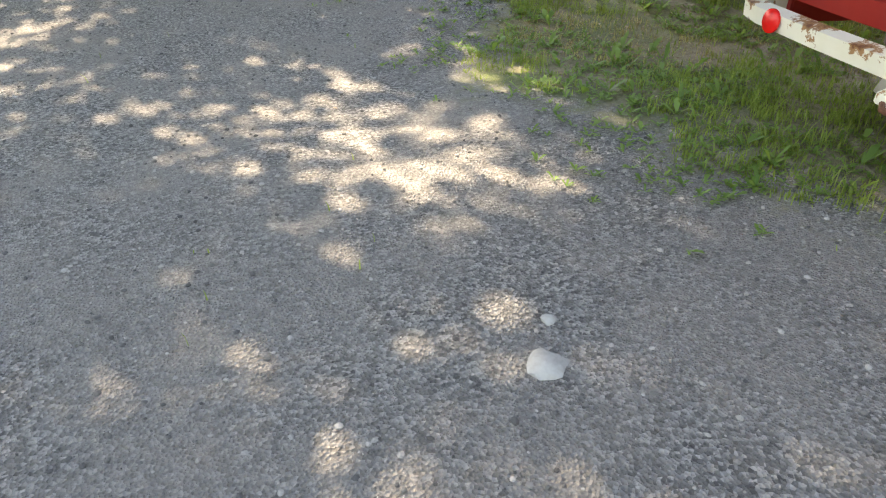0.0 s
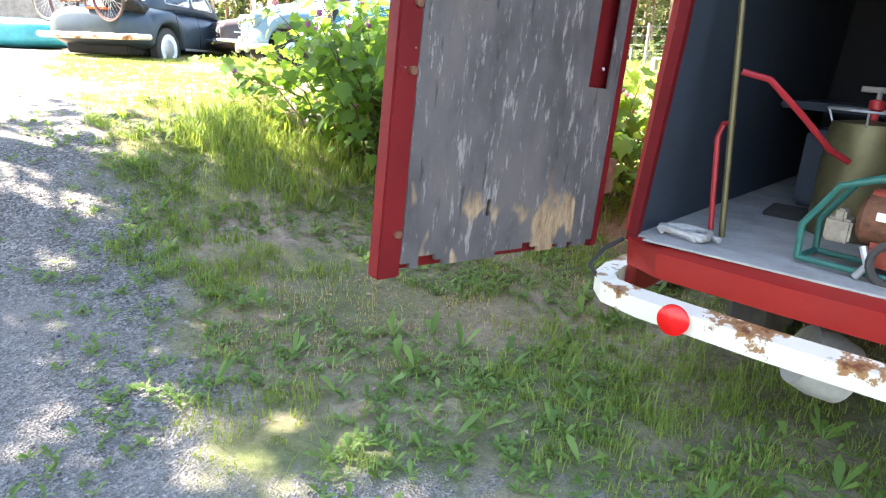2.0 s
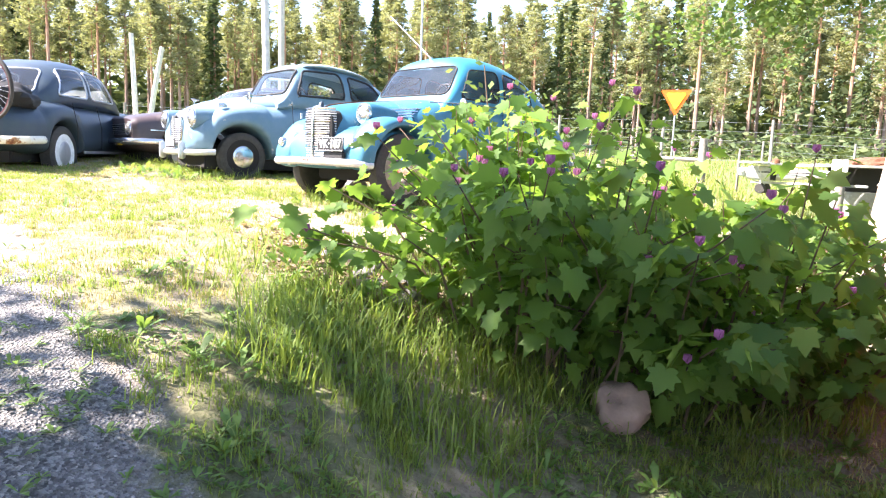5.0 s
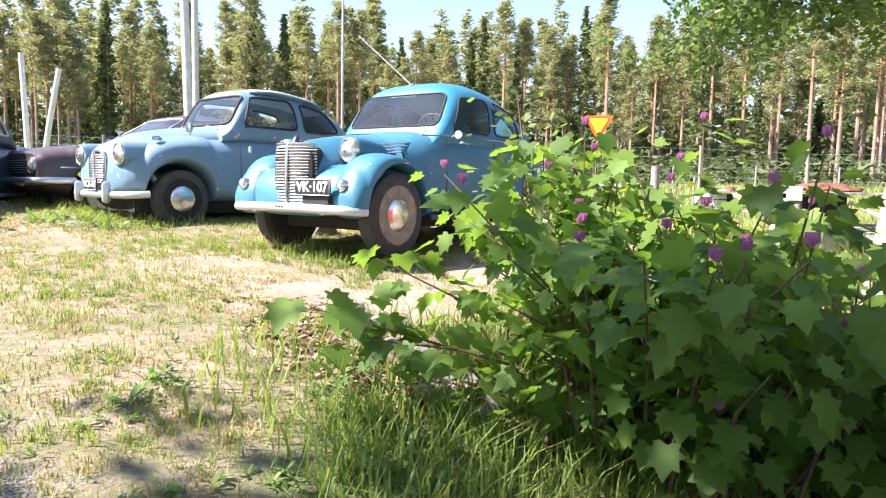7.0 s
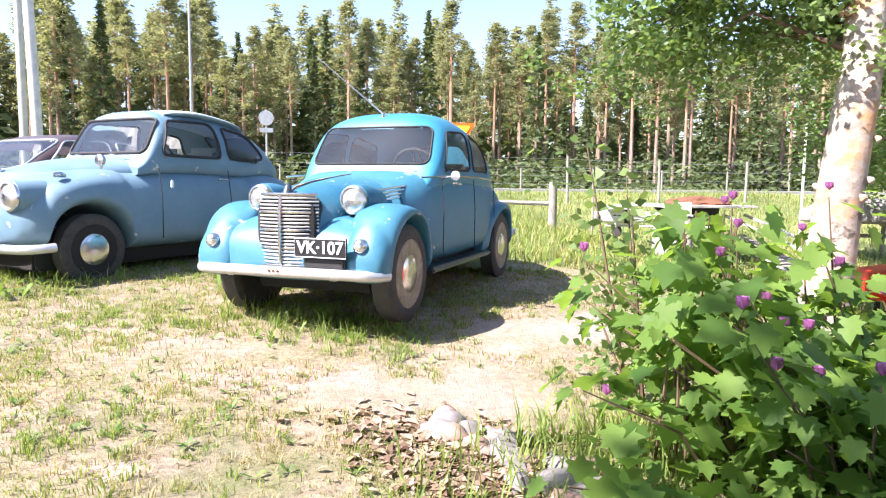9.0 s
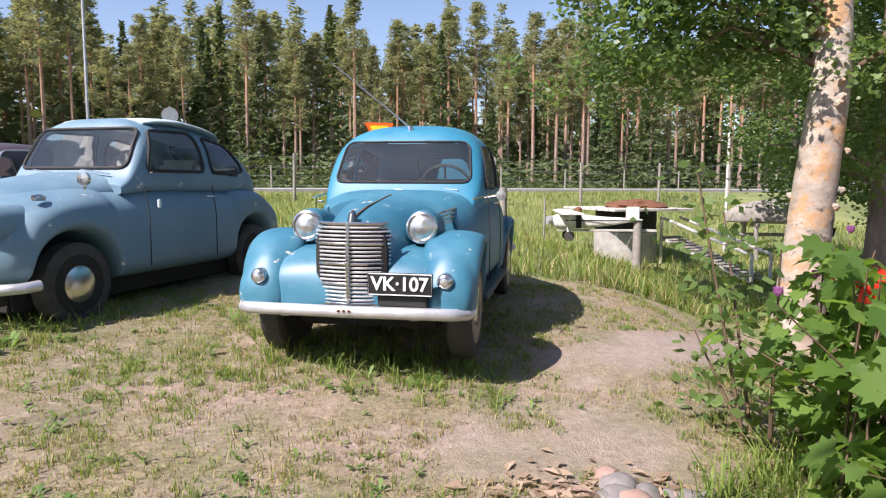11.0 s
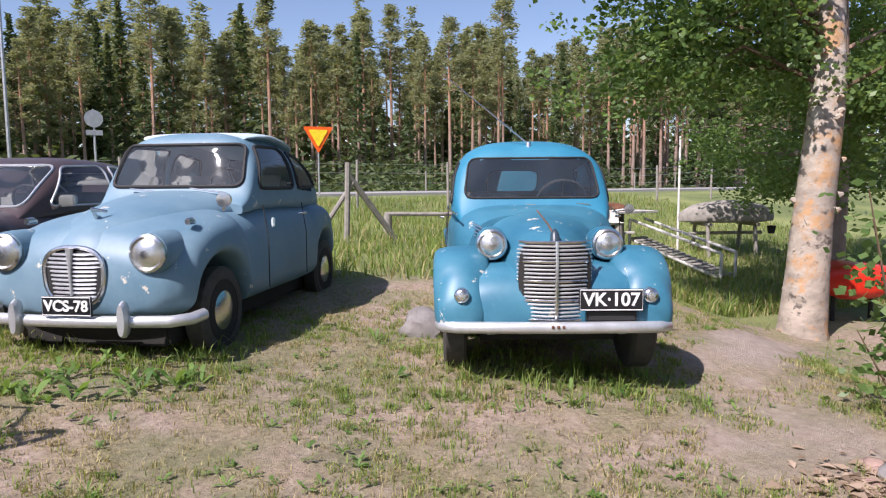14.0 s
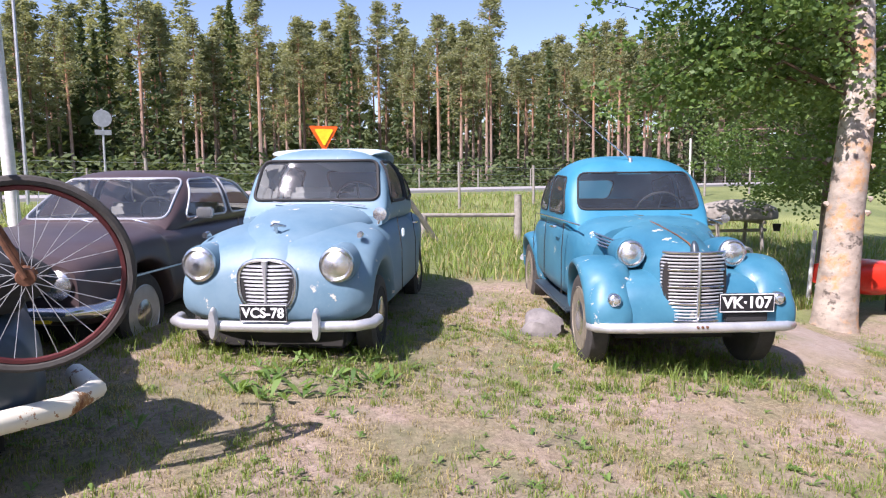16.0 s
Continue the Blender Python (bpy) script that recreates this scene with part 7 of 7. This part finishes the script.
def build_signs():
    s = thing("yield_sign", on_ground(4.62, 26.0, -10), "orange and yellow triangular give-way sign on a thin pole", "road sign")
    zt = 2.98 + 0.35 - ground_z(4.62, 26.0)
    part("sign_pole", tubes(([(0, 0, -0.2), (0, 0, zt)], 0.03)), M_SIGNBACK, s)
    for r, off, mt, nm in ((0.55, -0.04, M_ORANGE, "sign_border"), (0.36, -0.062, M_YELLOW, "sign_face")):
        bm = bmesh.new()
        out = rounded([(-r, r * 0.58), (r, r * 0.58), (0, -r * 1.16)], 0.09)
        a = [bm.verts.new((p.x, off, zt - 0.35 + p.y)) for p in out]
        b = [bm.verts.new((p.x, off + 0.02, zt - 0.35 + p.y)) for p in out]
        bm.faces.new(a)
        bm.faces.new(b[::-1])
        for i in range(len(a)):
            bm.faces.new((a[i - 1], a[i], b[i], b[i - 1]))
        bmesh.ops.recalc_face_normals(bm, faces=bm.faces)
        part(nm, bm, mt, s, "", False)
    q = thing("round_sign", on_ground(-2.48, 27.0), "round road sign seen from its grey back", "road sign")
    zt = 3.35 - ground_z(-2.48, 27.0)
    part("sign_pole", tubes(([(0, 0, -0.2), (0, 0, zt + 0.3)], 0.035)), M_SIGNBACK, q)
    part("sign_disc", lathed([(0.001, 0), (0.27, 0), (0.27, 0.02), (0.001, 0.02)], 30, "Y", pose(0, -0.05, zt)), M_SIGNBACK, q)
    part("lower_plate", boxes((-0.24, 0.24, -0.05, -0.03, zt - 0.52, zt - 0.36), bevel=0.004), M_SIGNBACK, q)


build_signs()


def build_poles():
    for x, y, h in ((-7.25, 18.0, 9.5),):
        post("utility_pole", x, y, h, 0.085, M_POLE, "tall grey wooden utility pole", "utility pole", "utility poles")
    lp = thing("street_lamp", on_ground(-4.7, 24.5), "slim grey street lamp beside the road", "street lamp")
    part("mast", tubes(([(0, 0, -0.2), (0, 0, 7.2)], [0.05, 0.035])), M_SIGNBACK, lp)
    part("lamp_head", hull([(-0.25, 0.06, 7.1, 7.2, 2.4, 2.4, 0), (0.0, 0.1, 7.08, 7.24, 2.4, 2.4, 0), (0.3, 0.06, 7.1, 7.2, 2.4, 2.4, 0)], 14, 16), M_SIGNBACK, lp)
    a = (-7.25, 18.0, ground_z(-7.25, 18.0) + 9.1)
    wire = bmesh.new()
    tube(wire, [Vector(a).lerp(Vector((16, 17, 6.4)), i / 16) - Vector((0, 0, 1.1 * math.sin(math.pi * i / 16))) for i in range(17)], 0.012, 4)
    tube(wire, [Vector((-60, 30, 6.5)).lerp(Vector(a) - Vector((0, 0, 3.5)), i / 8) for i in range(9)], 0.012, 4)
    tagged(part("overhead_wire", wire, M_BLACK, None, "black overhead wire between poles"), "", "wire")
    post("white_stake", -9.4, 14.6, 2.6, 0.06, M_WHITESOFT, "white leaning stake behind the brown car", "stake", "white stakes", (-0.1, 0))
    post("white_stake", -9.2, 14.6, 2.3, 0.06, M_WHITESOFT, "white leaning stake crossing another", "stake", "white stakes", (0.5, 0))
    post("white_pole", -5.13, 12.65, 6.5, 0.075, M_WHITESOFT, "tall white painted pole behind the brown car", "pole", "", (-0.16, 0))
    post("bare_sapling", 8.9, 13.6, 2.7, 0.03, M_WHITESOFT, "thin pale dead birch stem in the meadow", "sapling")


build_poles()


def build_log():
    g = thing("log", pose(3.08, 3.4, ground_z(3.08, 3.4) + 0.10, 0, 0, 72), "thick grey rotting log lying in the grass", "log")
    bm = lathed([(0.001, -0.75), (0.10, -0.755), (0.125, -0.72)] + [(0.128, -0.7 + 0.05 * i) for i in range(31)] + [(0.001, 0.83)], 40, "X")
    for v in bm.verts:
        k = 1 + 0.16 * noise.noise((v.co.x * 2.2, v.co.y * 9, v.co.z * 9)) + 0.10 * noise.noise((v.co.x * 5, v.co.y * 26, v.co.z * 26))
        v.co.y, v.co.z = v.co.y * k * 1.08, v.co.z * k * 0.92
    part("wood", bm, M_ROT, g)


build_log()


def build_red_mower():
    c = thing("red_barrow", on_ground(5.9, 8.25, -30) @ Matrix.Scale(1.5, 4), "red plastic wheelbarrow with a white handle beside the birch", "wheelbarrow")
    part("tub", hull([(-0.4, 0.26, 0.28, 0.50, 5, 3, 0), (0.0, 0.32, 0.2, 0.55, 5, 3, 0), (0.4, 0.28, 0.25, 0.52, 5, 3, 0)], 16, 28), M_REDPLASTIC, c)
    part("handle", tubes(([(-0.45, 0.2, 0.02), (-0.42, 0.2, 0.5), (-0.4, 0.2, 0.85)], 0.022)), M_WHITESOFT, c)
    for fx, fy in ((-0.2, -0.2), (-0.2, 0.2), (0.3, 0.0)):
        part("foot", tubes(([(fx, fy, 0), (fx, fy, 0.3)], 0.022)), M_BLACK, c)


build_red_mower()


def build_cone():
    c = thing("traffic_cone", DK @ pose(-0.95, -0.25, 0.90), "faded orange and white traffic cone on a car boot", "traffic cone")
    part("cone_body", lathed([(0.14, 0.0), (0.11, 0.12), (0.09, 0.22)], 24), M_WHITESOFT, c)
    part("cone_top", lathed([(0.089, 0.221), (0.05, 0.45), (0.001, 0.46)], 24), M_ORANGE, c)
    part("cone_foot", boxes((-0.17, 0.17, -0.17, 0.17, -0.02, 0.01), bevel=0.01), M_ORANGE, c)


build_cone()


def build_bundle():
    b = thing("bundle", DK @ pose(-0.68, -0.42, 0.98), "black plastic-wrapped bundle lying on a car boot", "bundle")
    bm = bmesh.new()
    bmesh.ops.create_icosphere(bm, subdivisions=4, radius=1)
    for v in bm.verts:
        k = 1 + 0.22 * noise.noise(v.co * 1.6) + 0.10 * noise.noise(v.co * 5)
        v.co = Vector((v.co.x * 0.34, v.co.y * 0.36, max(-0.5, v.co.z) * 0.20)) * k
    part("wrapping", bm, M_BLACK, b)


build_bundle()


def build_far_things():
    s = thing("shed", pose(-16.5, 12.5, ground_z(-16.5, 12.5), 0, 0, 30), "grey weathered board shed beyond the yard", "shed")
    part("wall", boxes((-2.5, 2.5, -2, 2, -0.2, 2.6), bevel=0.01), M_SHED, s)
    part("roof", boxes((-2.8, 2.8, -2.3, 2.3, 2.6, 2.75), bevel=0.02), M_UNDER, s)
    part("door", boxes((0.6, 1.6, -2.03, -2.0, 0, 2.0), bevel=0.005), M_WOOD, s)
    b = thing("turquoise_boat", on_ground(-8.9, 7.1, 20), "turquoise plastic boat lying in the grass", "boat")
    part("boat_hull", hull([(-1.4, 0.1, 0.1, 0.45, 2.4, 3, 0), (-0.6, 0.55, 0.02, 0.5, 4, 3, 0), (0.6, 0.6, 0.0, 0.5, 4, 3, 0), (1.3, 0.45, 0.05, 0.48, 4, 3, 0)], 24, 30), M_TURQ, b)
    part("bench", boxes((-0.1, 0.2, -0.5, 0.5, 0.46, 0.5), bevel=0.01), M_TURQ, b)


build_far_things()
